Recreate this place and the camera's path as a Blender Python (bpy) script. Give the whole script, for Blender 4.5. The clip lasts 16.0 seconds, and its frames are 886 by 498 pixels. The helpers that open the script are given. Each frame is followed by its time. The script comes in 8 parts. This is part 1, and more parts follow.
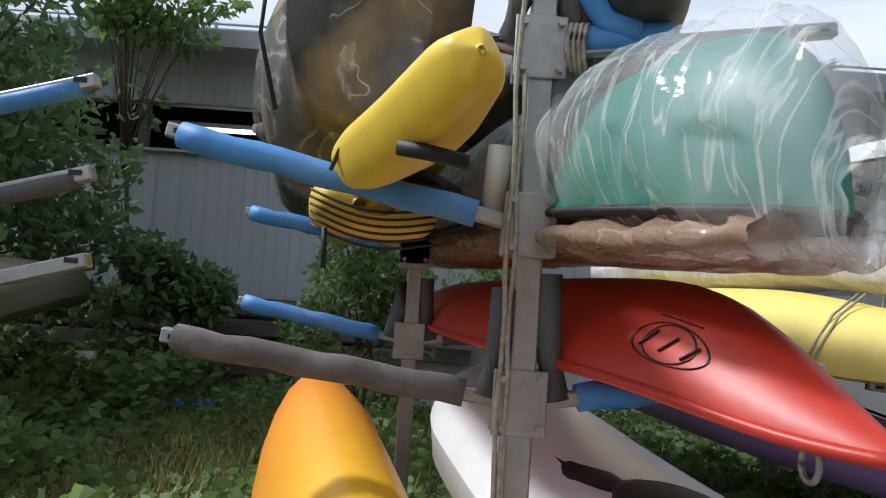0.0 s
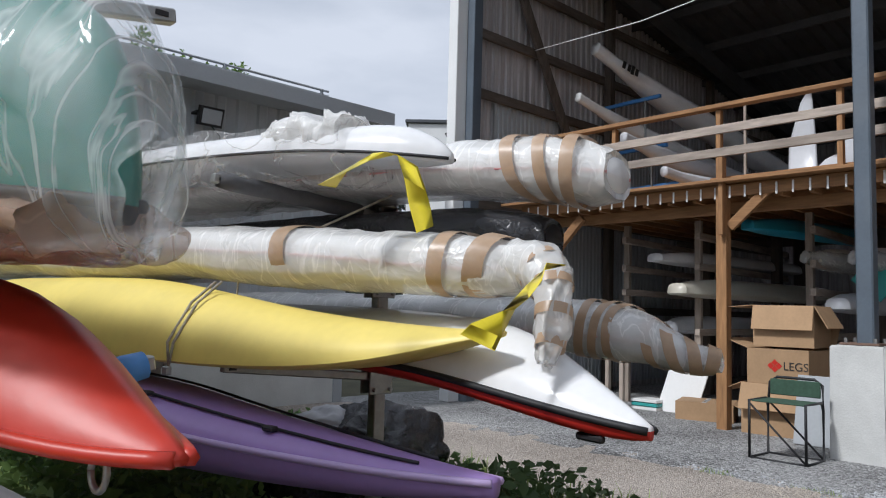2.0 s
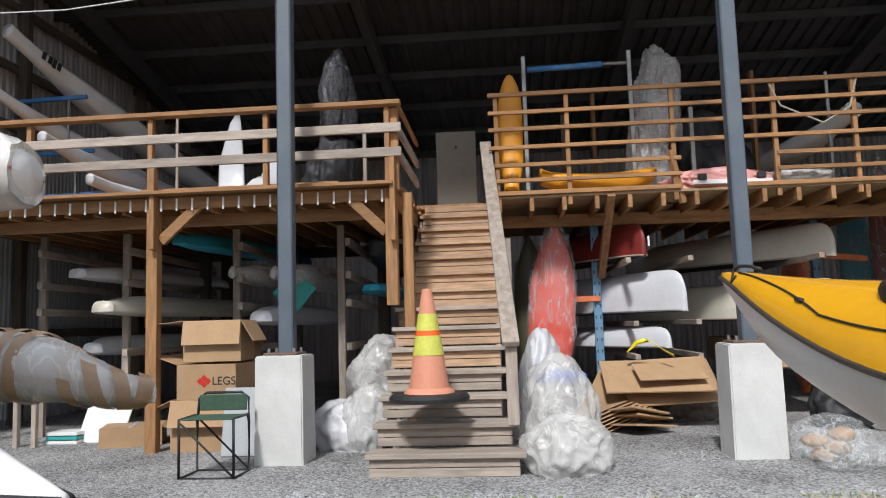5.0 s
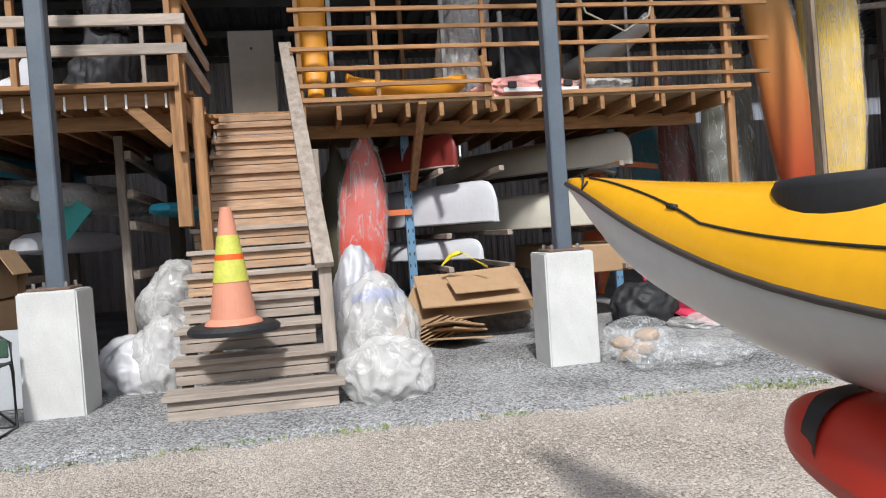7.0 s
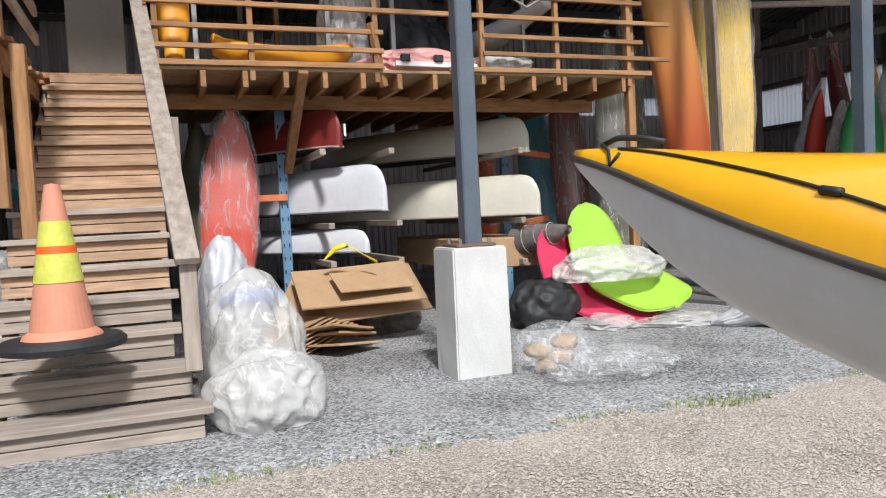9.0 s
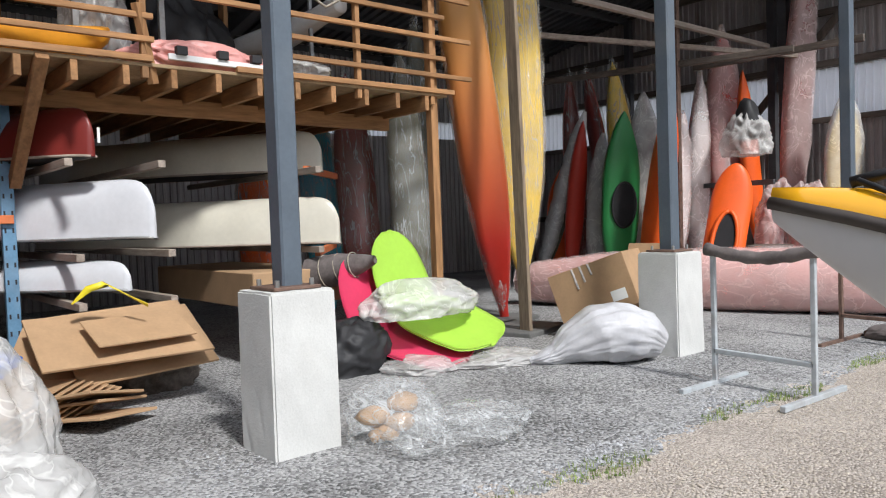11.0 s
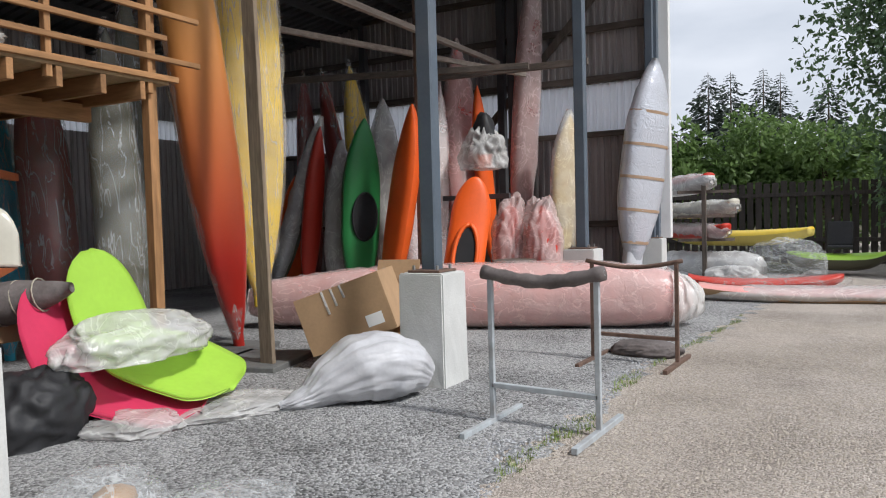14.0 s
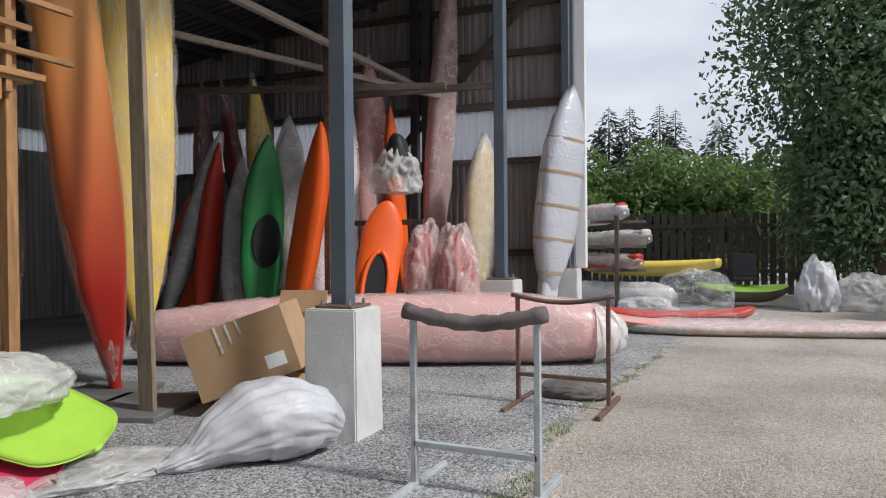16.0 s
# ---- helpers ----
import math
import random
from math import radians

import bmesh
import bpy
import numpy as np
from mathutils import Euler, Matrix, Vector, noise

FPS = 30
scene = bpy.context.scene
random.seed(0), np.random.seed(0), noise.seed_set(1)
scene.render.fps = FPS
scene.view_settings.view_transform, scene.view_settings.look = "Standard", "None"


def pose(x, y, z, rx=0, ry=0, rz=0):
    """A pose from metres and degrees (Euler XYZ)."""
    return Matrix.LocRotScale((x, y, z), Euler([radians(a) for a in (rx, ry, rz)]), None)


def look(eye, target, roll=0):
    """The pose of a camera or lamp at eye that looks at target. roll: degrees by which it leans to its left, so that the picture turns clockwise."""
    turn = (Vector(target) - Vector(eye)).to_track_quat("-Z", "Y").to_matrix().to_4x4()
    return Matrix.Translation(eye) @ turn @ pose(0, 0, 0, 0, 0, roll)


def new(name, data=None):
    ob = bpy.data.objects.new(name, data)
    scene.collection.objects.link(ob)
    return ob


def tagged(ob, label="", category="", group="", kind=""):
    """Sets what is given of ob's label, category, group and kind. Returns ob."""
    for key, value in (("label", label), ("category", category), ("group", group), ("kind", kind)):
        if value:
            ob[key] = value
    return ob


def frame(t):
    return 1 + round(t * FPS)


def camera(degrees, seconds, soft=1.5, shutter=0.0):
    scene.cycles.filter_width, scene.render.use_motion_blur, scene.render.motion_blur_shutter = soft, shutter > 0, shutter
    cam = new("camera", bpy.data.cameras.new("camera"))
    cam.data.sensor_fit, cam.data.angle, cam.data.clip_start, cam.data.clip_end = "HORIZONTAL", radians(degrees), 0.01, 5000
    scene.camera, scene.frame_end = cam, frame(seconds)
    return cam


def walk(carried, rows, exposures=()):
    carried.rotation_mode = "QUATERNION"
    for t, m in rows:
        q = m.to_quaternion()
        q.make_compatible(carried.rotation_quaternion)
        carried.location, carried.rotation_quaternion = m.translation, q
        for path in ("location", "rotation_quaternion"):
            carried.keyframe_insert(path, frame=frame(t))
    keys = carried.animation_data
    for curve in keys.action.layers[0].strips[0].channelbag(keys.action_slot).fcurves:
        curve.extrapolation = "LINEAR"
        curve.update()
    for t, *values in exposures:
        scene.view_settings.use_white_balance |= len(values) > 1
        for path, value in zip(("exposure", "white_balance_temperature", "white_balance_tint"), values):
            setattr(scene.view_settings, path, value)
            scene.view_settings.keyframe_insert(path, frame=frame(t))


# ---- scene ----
cam = camera(61.5, 16.0, soft=1.1)
PATH = [
    (0, (0.651, 0.206, 1.091), (0.653, 2.202, 1.218), 3.9),
    (0.5, (0.698, 0.203, 1.113), (0.978, 2.178, 1.244), 3.5),
    (1, (0.749, 0.231, 1.107), (1.407, 2.113, 1.267), 2.8),
    (1.5, (0.804, 0.246, 1.112), (1.862, 1.936, 1.267), 2.3),
    (2, (0.865, 0.249, 1.115), (2.223, 1.708, 1.281), 1.6),
    (2.5, (0.919, 0.257, 1.113), (2.462, 1.516, 1.3), 0.9),
    (3, (0.944, 0.256, 1.123), (2.641, 1.295, 1.327), 0.5),
    (3.5, (0.975, 0.261, 1.131), (2.712, 1.225, 1.36), 0.2),
    (4, (0.991, 0.274, 1.129), (2.802, 1.094, 1.351), -0.0),
    (4.5, (1.037, 0.323, 1.134), (2.959, 0.827, 1.359), -0.7),
    (5, (1.112, 0.39, 1.149), (3.094, 0.56, 1.352), -1.7),
    (5.2, (1.143, 0.4, 1.15), (3.135, 0.461, 1.317), -1.8),
    (7.3, (1.752, 0.476, 1.185), (3.711, 0.076, 1.123), -3.6),
    (7.5, (1.85, 0.491, 1.192), (3.799, 0.047, 1.125), -3.2),
    (8, (2.078, 0.49, 1.181), (4.019, 0.02, 1.089), -3.5),
    (8.5, (2.309, 0.439, 1.205), (4.249, -0.039, 1.109), -3.9),
    (9, (2.561, 0.49, 1.19), (4.433, -0.206, 1.09), -2.8),
    (9.2, (2.686, 0.513, 1.216), (4.498, -0.329, 1.121), -2.7),
    (11.3, (3.777, 0.475, 1.299), (5.273, -0.849, 1.207), -1.9),
    (11.5, (3.82, 0.437, 1.297), (5.285, -0.921, 1.195), -1.9),
    (12, (4.011, 0.281, 1.298), (5.381, -1.172, 1.193), -2.6),
    (12.5, (4.118, 0.183, 1.356), (5.421, -1.331, 1.256), -2.3),
    (13, (4.265, 0.1, 1.345), (5.446, -1.511, 1.234), -2.0),
    (13.5, (4.425, 0.01, 1.38), (5.425, -1.72, 1.299), -1.5),
    (14, (4.513, -0.106, 1.367), (5.473, -1.858, 1.286), -1.5),
    (14.5, (4.588, -0.299, 1.379), (5.555, -2.049, 1.335), -1.5),
    (15, (4.652, -0.411, 1.388), (5.623, -2.159, 1.35), -1.3),
    (15.5, (4.79, -0.571, 1.364), (5.671, -2.366, 1.331), -1.1),
    (16, (4.9, -0.679, 1.399), (5.629, -2.542, 1.38), -0.5),
]
walk(cam, [(t, look(eye, target, roll)) for t, eye, target, roll in PATH],
     [(t, stops, 5900 if t < 2 else 6150, 10) for t, stops in ((0.0, 0.50), (1.0, 0.22), (1.8, 0.14), (3.5, 0.40), (5.0, 0.5), (7.5, 0.72), (9.0, 0.75), (11.5, 0.63), (14.0, 0.38), (16.0, 0.32))])

# ---- world and sun ----
SUN_EL, SUN_AZ = 47.0, 172.0   # degrees above the horizon; degrees from +x, anticlockwise
world = bpy.data.worlds.new("sky")
scene.world = world
world.use_nodes = True
wt = world.node_tree
wt.nodes.clear()
w_out = wt.nodes.new("ShaderNodeOutputWorld")
w_bg = wt.nodes.new("ShaderNodeBackground")
w_sky = wt.nodes.new("ShaderNodeTexSky")
w_sky.sky_type = "NISHITA"
w_sky.sun_disc = False
w_sky.sun_elevation = radians(SUN_EL)
w_sky.sun_rotation = radians(90 - SUN_AZ)
w_sky.air_density, w_sky.dust_density = 1.0, 3.0
w_co = wt.nodes.new("ShaderNodeTexCoord")
w_map = wt.nodes.new("ShaderNodeMapping")
w_map.inputs["Scale"].default_value = (1.6, 1.6, 5.0)
w_noise = wt.nodes.new("ShaderNodeTexNoise")
w_noise.inputs["Scale"].default_value, w_noise.inputs["Detail"].default_value = 2.0, 6.0
w_ramp = wt.nodes.new("ShaderNodeValToRGB")
w_ramp.color_ramp.elements[0].position, w_ramp.color_ramp.elements[0].color = 0.30, (4.4, 4.7, 5.2, 1)
w_ramp.color_ramp.elements[1].position, w_ramp.color_ramp.elements[1].color = 0.68, (6.9, 7.0, 7.3, 1)
w_mix = wt.nodes.new("ShaderNodeMix")
w_mix.data_type = "RGBA"
w_mix.inputs[0].default_value = 0.92
wt.links.new(w_co.outputs["Generated"], w_map.inputs[0])
wt.links.new(w_map.outputs[0], w_noise.inputs[0])
wt.links.new(w_noise.outputs[0], w_ramp.inputs[0])
wt.links.new(w_sky.outputs[0], w_mix.inputs[6])
wt.links.new(w_ramp.outputs[0], w_mix.inputs[7])
wt.links.new(w_mix.outputs[2], w_bg.inputs[0])
w_bg.inputs[1].default_value = 0.1
wt.links.new(w_bg.outputs[0], w_out.inputs[0])
sun = new("sun", bpy.data.lights.new("sun", "SUN"))
sun.data.energy, sun.data.angle, sun.data.color = 2.5, radians(6), (1.0, 0.96, 0.9)
_ca, _sa, _ce, _se = math.cos(radians(SUN_AZ)), math.sin(radians(SUN_AZ)), math.cos(radians(SUN_EL)), math.sin(radians(SUN_EL))
sun.matrix_world = look((20 * _ca * _ce, 20 * _sa * _ce, 20 * _se), (0, 0, 0))


# ---- materials ----
def mat(name, color, rough=0.5, metal=0.0, var=0.12, scale=6.0, stretch=(1, 1, 1), bump=0.0, bscale=60.0, dirt=0.0, dirt_color=(0.12, 0.10, 0.08), coat=0.0, see=0.0, random_hue=0.0, fine=40.0, space="Object", fold_scale=(1.5, 2.4, 2.0)):
    """A surface with colour variation at two scales, stains and fine relief. see: share of light let straight through."""
    m = bpy.data.materials.new(name)
    m.use_nodes = True
    t = m.node_tree
    n, l = t.nodes, t.links
    bsdf = n["Principled BSDF"]
    co = n.new("ShaderNodeTexCoord")
    mp = n.new("ShaderNodeMapping")
    mp.inputs["Scale"].default_value = stretch
    l.new(co.outputs[space], mp.inputs[0])
    big = n.new("ShaderNodeTexNoise")
    big.inputs["Scale"].default_value, big.inputs["Detail"].default_value = scale, 4
    l.new(mp.outputs[0], big.inputs[0])
    small = n.new("ShaderNodeTexNoise")
    small.inputs["Scale"].default_value, small.inputs["Detail"].default_value = fine, 3
    l.new(mp.outputs[0], small.inputs[0])
    add = n.new("ShaderNodeMath")
    add.operation = "MULTIPLY_ADD"
    add.inputs[1].default_value = 0.5
    l.new(small.outputs[0], add.inputs[0])
    l.new(big.outputs[0], add.inputs[2])
    ramp = n.new("ShaderNodeValToRGB")
    e = ramp.color_ramp.elements
    e[0].position, e[1].position = 0.45, 1.05
    e[0].color = (*[max(0, c * (1 - var)) for c in color], 1)
    e[1].color = (*[min(1, c * (1 + var)) for c in color], 1)
    l.new(add.outputs[0], ramp.inputs[0])
    last = ramp.outputs[0]
    if random_hue:
        info = n.new("ShaderNodeObjectInfo")
        hsv = n.new("ShaderNodeHueSaturation")
        mr = n.new("ShaderNodeMapRange")
        mr.inputs[3].default_value, mr.inputs[4].default_value = 1 - random_hue, 1 + random_hue
        l.new(info.outputs["Random"], mr.inputs[0])
        l.new(mr.outputs[0], hsv.inputs["Value"])
        l.new(last, hsv.inputs["Color"])
        last = hsv.outputs[0]
    if dirt:
        dn = n.new("ShaderNodeTexNoise")
        dn.inputs["Scale"].default_value, dn.inputs["Detail"].default_value = scale * 0.6, 8
        l.new(mp.outputs[0], dn.inputs[0])
        dr = n.new("ShaderNodeValToRGB")
        dr.color_ramp.elements[0].position, dr.color_ramp.elements[1].position = 0.5, 0.72
        dr.color_ramp.elements[1].color = (dirt, dirt, dirt, 1)
        l.new(dn.outputs[0], dr.inputs[0])
        mx = n.new("ShaderNodeMix")
        mx.data_type = "RGBA"
        mx.inputs[7].default_value = (*dirt_color, 1)
        l.new(dr.outputs[0], mx.inputs[0])
        l.new(last, mx.inputs[6])
        last = mx.outputs[2]
    l.new(last, bsdf.inputs["Base Color"])
    bsdf.inputs["Roughness"].default_value = rough
    bsdf.inputs["Metallic"].default_value = metal
    bsdf.inputs["Coat Weight"].default_value = coat
    if bump:
        bn = n.new("ShaderNodeTexNoise")
        bn.inputs["Scale"].default_value, bn.inputs["Detail"].default_value = bscale, 5
        bn.inputs["Distortion"].default_value = 1.8 if see else 0.0
        l.new(mp.outputs[0], bn.inputs[0])
        bp = n.new("ShaderNodeBump")
        bp.inputs["Strength"].default_value, bp.inputs["Distance"].default_value = bump, 0.01
        if see or "plastic_bag" in name:
            r1, r2 = n.new("ShaderNodeMath"), n.new("ShaderNodeMath")
            r1.operation, r2.operation = "SUBTRACT", "ABSOLUTE"
            r1.inputs[1].default_value = 0.5
            bn.inputs["Detail"].default_value = 2
            bp.inputs["Distance"].default_value = 0.03
            bp.invert = True
            l.new(bn.outputs[0], r1.inputs[0])
            l.new(r1.outputs[0], r2.inputs[0])
            l.new(r2.outputs[0], bp.inputs["Height"])
        else:
            l.new(bn.outputs[0], bp.inputs["Height"])
        l.new(bp.outputs[0], bsdf.inputs["Normal"])
    if see:
        tr = n.new("ShaderNodeBsdfTransparent")
        ms = n.new("ShaderNodeMixShader")
        vr = n.new("ShaderNodeMapRange")
        fm = n.new("ShaderNodeMapping")
        fm.inputs["Scale"].default_value = fold_scale
        l.new(co.outputs[space], fm.inputs[0])
        fn = n.new("ShaderNodeTexNoise")
        fn.inputs["Scale"].default_value, fn.inputs["Detail"].default_value, fn.inputs["Distortion"].default_value = 2.2, 3, 0.9
        l.new(fm.outputs[0], fn.inputs[0])
        fs = n.new("ShaderNodeMath")
        fs.operation = "SUBTRACT"
        fs.inputs[1].default_value = 0.5
        l.new(fn.outputs[0], fs.inputs[0])
        fa = n.new("ShaderNodeMath")
        fa.operation = "ABSOLUTE"
        l.new(fs.outputs[0], fa.inputs[0])
        fold = n.new("ShaderNodeMapRange")
        fold.inputs[1].default_value, fold.inputs[2].default_value, fold.inputs[3].default_value, fold.inputs[4].default_value = 0.0, 0.028, 0.62, 1.0
        l.new(fa.outputs[0], fold.inputs[0])
        fmul = n.new("ShaderNodeMath")
        fmul.operation = "MULTIPLY"
        vr.inputs[1].default_value, vr.inputs[2].default_value = 0.35, 0.65
        vr.inputs[3].default_value, vr.inputs[4].default_value = max(0, see - 0.10), min(0.95, see + 0.08)
        l.new(big.outputs[0], vr.inputs[0])
        l.new(vr.outputs[0], fmul.inputs[0])
        l.new(fold.outputs[0], fmul.inputs[1])
        l.new(fmul.outputs[0], ms.inputs[0])
        l.new(bsdf.outputs[0], ms.inputs[1])
        l.new(tr.outputs[0], ms.inputs[2])
        l.new(ms.outputs[0], n["Material Output"].inputs[0])
    return m


def plastic(name, color, rough=0.42, **k):
    """Moulded boat plastic: slightly scuffed and dusty."""
    return mat(name, color, rough, var=0.07, scale=3.0, fine=25, bump=0.05, bscale=30, dirt=0.16, dirt_color=tuple(c * 0.55 for c in color), **k)


M_steel = mat("galvanised_steel", (0.38, 0.38, 0.37), 0.45, 0.75, var=0.2, scale=9, dirt=0.4, dirt_color=(0.16, 0.11, 0.07), bump=0.05)
M_rust = mat("rusty_steel", (0.16, 0.10, 0.075), 0.75, 0.2, var=0.35, scale=14, dirt=0.5, dirt_color=(0.07, 0.05, 0.04), bump=0.2)
M_bluegrey = mat("painted_column_steel", (0.10, 0.125, 0.155), 0.5, 0.0, var=0.14, scale=3, dirt=0.3, dirt_color=(0.2, 0.2, 0.2), bump=0.04)
M_foam_grey = mat("grey_pipe_foam", (0.10, 0.10, 0.105), 0.85, var=0.2, scale=8, bump=0.25, bscale=45)
M_foam_brown = mat("weathered_pipe_foam", (0.145, 0.125, 0.12), 0.9, var=0.3, scale=9, dirt=0.6, dirt_color=(0.06, 0.045, 0.04), bump=0.4, bscale=30)
M_foam_blue = mat("blue_pipe_foam", (0.07, 0.25, 0.60), 0.55, var=0.15, scale=6, dirt=0.35, dirt_color=(0.35, 0.5, 0.7), bump=0.12)
M_foam_slim = mat("slim_grey_pipe_foam", (0.10, 0.10, 0.105), 0.85, var=0.2, scale=8, bump=0.25, bscale=45)
M_foam_slimblue = mat("slim_blue_pipe_foam", (0.07, 0.25, 0.60), 0.55, var=0.15, scale=6, dirt=0.35, dirt_color=(0.35, 0.5, 0.7), bump=0.12)
M_black = mat("black_rubber", (0.018, 0.018, 0.02), 0.6, var=0.3, scale=12, bump=0.1)
# near-black colour standing in for the shade inside hollows and rooms
M_inshade = mat("dark_interior", (0.02, 0.02, 0.022), 0.9, var=0.2)
M_concrete = mat("cast_concrete", (0.60, 0.60, 0.58), 0.9, var=0.12, scale=3, dirt=0.35, dirt_color=(0.40, 0.39, 0.37), bump=0.25, bscale=70, fine=90)
M_wood = mat("pine_timber", (0.33, 0.172, 0.073), 0.75, var=0.32, scale=5, fine=13, stretch=(0.6, 4.5, 4.5), dirt=0.45, dirt_color=(0.16, 0.085, 0.04), bump=0.2, random_hue=0.2)
M_woodgrey = mat("weathered_timber", (0.37, 0.31, 0.26), 0.85, var=0.28, scale=5, fine=13, stretch=(0.6, 4.5, 4.5), dirt=0.5, dirt_color=(0.17, 0.12, 0.085), bump=0.3, random_hue=0.15)
M_woodstep = mat("stair_timber", (0.44, 0.29, 0.185), 0.85, var=0.30, scale=5, fine=13, stretch=(4.5, 0.6, 4.5), dirt=0.45, dirt_color=(0.30, 0.20, 0.13), bump=0.3, random_hue=0.16)
M_woodold = mat("old_dark_wood", (0.105, 0.085, 0.07), 0.9, var=0.4, scale=4, fine=13, stretch=(0.6, 4.5, 4.5), dirt=0.5, dirt_color=(0.05, 0.04, 0.035), bump=0.4, random_hue=0.2)
M_palepaint = mat("chipped_pale_paint", (0.42, 0.45, 0.47), 0.55, var=0.2, scale=9, dirt=0.5, dirt_color=(0.20, 0.15, 0.12))
GRAIN = {}
for base_mat, args in ((M_wood, ("pine_timber", (0.33, 0.172, 0.073), 0.75, 0.0, 0.32, 5.0)), (M_woodgrey, ("weathered_timber", (0.37, 0.31, 0.26), 0.85, 0.0, 0.28, 5.0)), (M_woodold, ("old_dark_wood", (0.105, 0.085, 0.07), 0.9, 0.0, 0.4, 4.0))):
    for axis, st3 in (("y", (4.5, 0.6, 4.5)), ("z", (4.5, 4.5, 0.6))):
        GRAIN[base_mat.name, axis] = mat(args[0] + "_" + axis, args[1], args[2], args[3], args[4], args[5], st3, 0.2, 60, 0.45, tuple(c * 0.55 for c in args[1]), random_hue=0.18, fine=13)
M_ply = mat("osb_underside", (0.36, 0.25, 0.14), 0.85, var=0.2, scale=8, bump=0.1)
M_siding = mat("grey_metal_siding", (0.40, 0.42, 0.44), 0.55, 0.0, var=0.08, scale=1.2, dirt=0.25, dirt_color=(0.30, 0.29, 0.27), bump=0.03)
M_innerwall = mat("worn_corrugated_wall", (0.29, 0.265, 0.255), 0.7, 0.0, var=0.45, scale=2.0, stretch=(5, 5, 0.25), dirt=0.6, dirt_color=(0.42, 0.40, 0.40), bump=0.1)
# grey copy of the wall sheet, base colour raised to replace missing sunlight
M_innerleft = mat("grey_wall_lifted_for_shade", (0.44, 0.42, 0.42), 0.7, 0.0, var=0.4, scale=2.0, stretch=(5, 5, 0.25), dirt=0.5, dirt_color=(0.28, 0.25, 0.24), bump=0.1)
M_roof = mat("dark_roof_sheet", (0.075, 0.075, 0.08), 0.6, 0.1, var=0.25, scale=3, dirt=0.4, dirt_color=(0.05, 0.045, 0.045))
M_roofmetal = mat("dark_tile_roof", (0.085, 0.09, 0.10), 0.5, 0.1, var=0.15, scale=3, bump=0.05)
M_white = mat("white_paint", (0.80, 0.80, 0.79), 0.5, var=0.04, scale=2, dirt=0.2, dirt_color=(0.6, 0.6, 0.57))
M_whiteboat = plastic("white_gelcoat", (0.80, 0.80, 0.80), 0.22)
M_cream = plastic("cream_gelcoat", (0.60, 0.57, 0.48), 0.3)
M_red = plastic("red_polyethylene", (0.50, 0.035, 0.018))
M_orange = plastic("orange_polyethylene", (0.78, 0.33, 0.02))
M_tango = plastic("bright_orange_polyethylene", (0.90, 0.13, 0.015))
M_yellow = plastic("yellow_polyethylene", (0.84, 0.60, 0.05))
M_lemon = plastic("lemon_gelcoat", (0.82, 0.66, 0.17))
M_purple = plastic("lilac_polyethylene", (0.40, 0.26, 0.58))
M_green = plastic("teal_green_polyethylene", (0.02, 0.21, 0.17))
M_grass_green = plastic("dark_green_polyethylene", (0.03, 0.22, 0.06))
M_camo = mat("camouflage_polyethylene", (0.035, 0.038, 0.03), 0.5, var=0.6, scale=5, dirt=1.0, dirt_color=(0.36, 0.25, 0.12))
M_olive = plastic("olive_polyethylene", (0.09, 0.085, 0.05))
M_blueboat = plastic("light_blue_polyethylene", (0.04, 0.36, 0.52))
M_maroon = plastic("maroon_gelcoat", (0.20, 0.025, 0.02))
M_greyhull = plastic("pale_grey_gelcoat", (0.62, 0.63, 0.66), 0.28)
M_amber = plastic("amber_gelcoat", (0.85, 0.42, 0.015), 0.2, coat=0.3)
M_redtrim = plastic("red_trim", (0.55, 0.03, 0.02))
M_seam = mat("dark_brown_seam_tape", (0.05, 0.04, 0.035), 0.5, var=0.2, scale=10)
M_stripe = mat("faded_pink_stripe", (0.55, 0.22, 0.22), 0.4, var=0.1, scale=6)
M_purpletrim = plastic("pale_lilac_edge", (0.56, 0.42, 0.70))
M_woodplank = mat("bleached_plank", (0.26, 0.20, 0.14), 0.9, var=0.4, scale=4, fine=13, stretch=(4.5, 4.5, 0.6), dirt=0.5, dirt_color=(0.10, 0.075, 0.055), bump=0.4)
M_tangored = plastic("bright_red_polyethylene", (0.72, 0.06, 0.025))
M_pinkwrap = mat("pink_wrapped_hull", (0.70, 0.33, 0.30), 0.4, var=0.2, scale=2, bump=0.2, bscale=12)
M_film = mat("clear_plastic_film", (0.72, 0.74, 0.74), 0.16, var=0.1, scale=3.5, bump=0.7, bscale=6, see=0.85, fold_scale=(0.8, 4.0, 4.0))
M_filmhaze = mat("hazy_plastic_film", (0.74, 0.73, 0.71), 0.24, var=0.1, scale=5, bump=0.6, bscale=6, see=0.52)
M_filmthin = mat("thin_dusty_film", (0.66, 0.64, 0.61), 0.2, var=0.12, scale=4, bump=0.6, bscale=7, see=0.94)
M_filmsleeve = mat("loose_sleeve_film", (0.74, 0.72, 0.68), 0.18, var=0.15, scale=3, bump=0.9, bscale=5, see=0.82, fold_scale=(0.5, 5.0, 5.0))
M_filmbag = mat("milky_clear_bag", (0.80, 0.82, 0.81), 0.10, var=0.1, scale=3.5, bump=0.1, bscale=10, see=0.80, fold_scale=(8.0, 1.0, 0.7))
M_filmmilk = mat("milky_packing_film", (0.93, 0.92, 0.89), 0.24, var=0.05, scale=4, bump=0.3, bscale=9, see=0.48, fold_scale=(5.0, 1.5, 1.5))
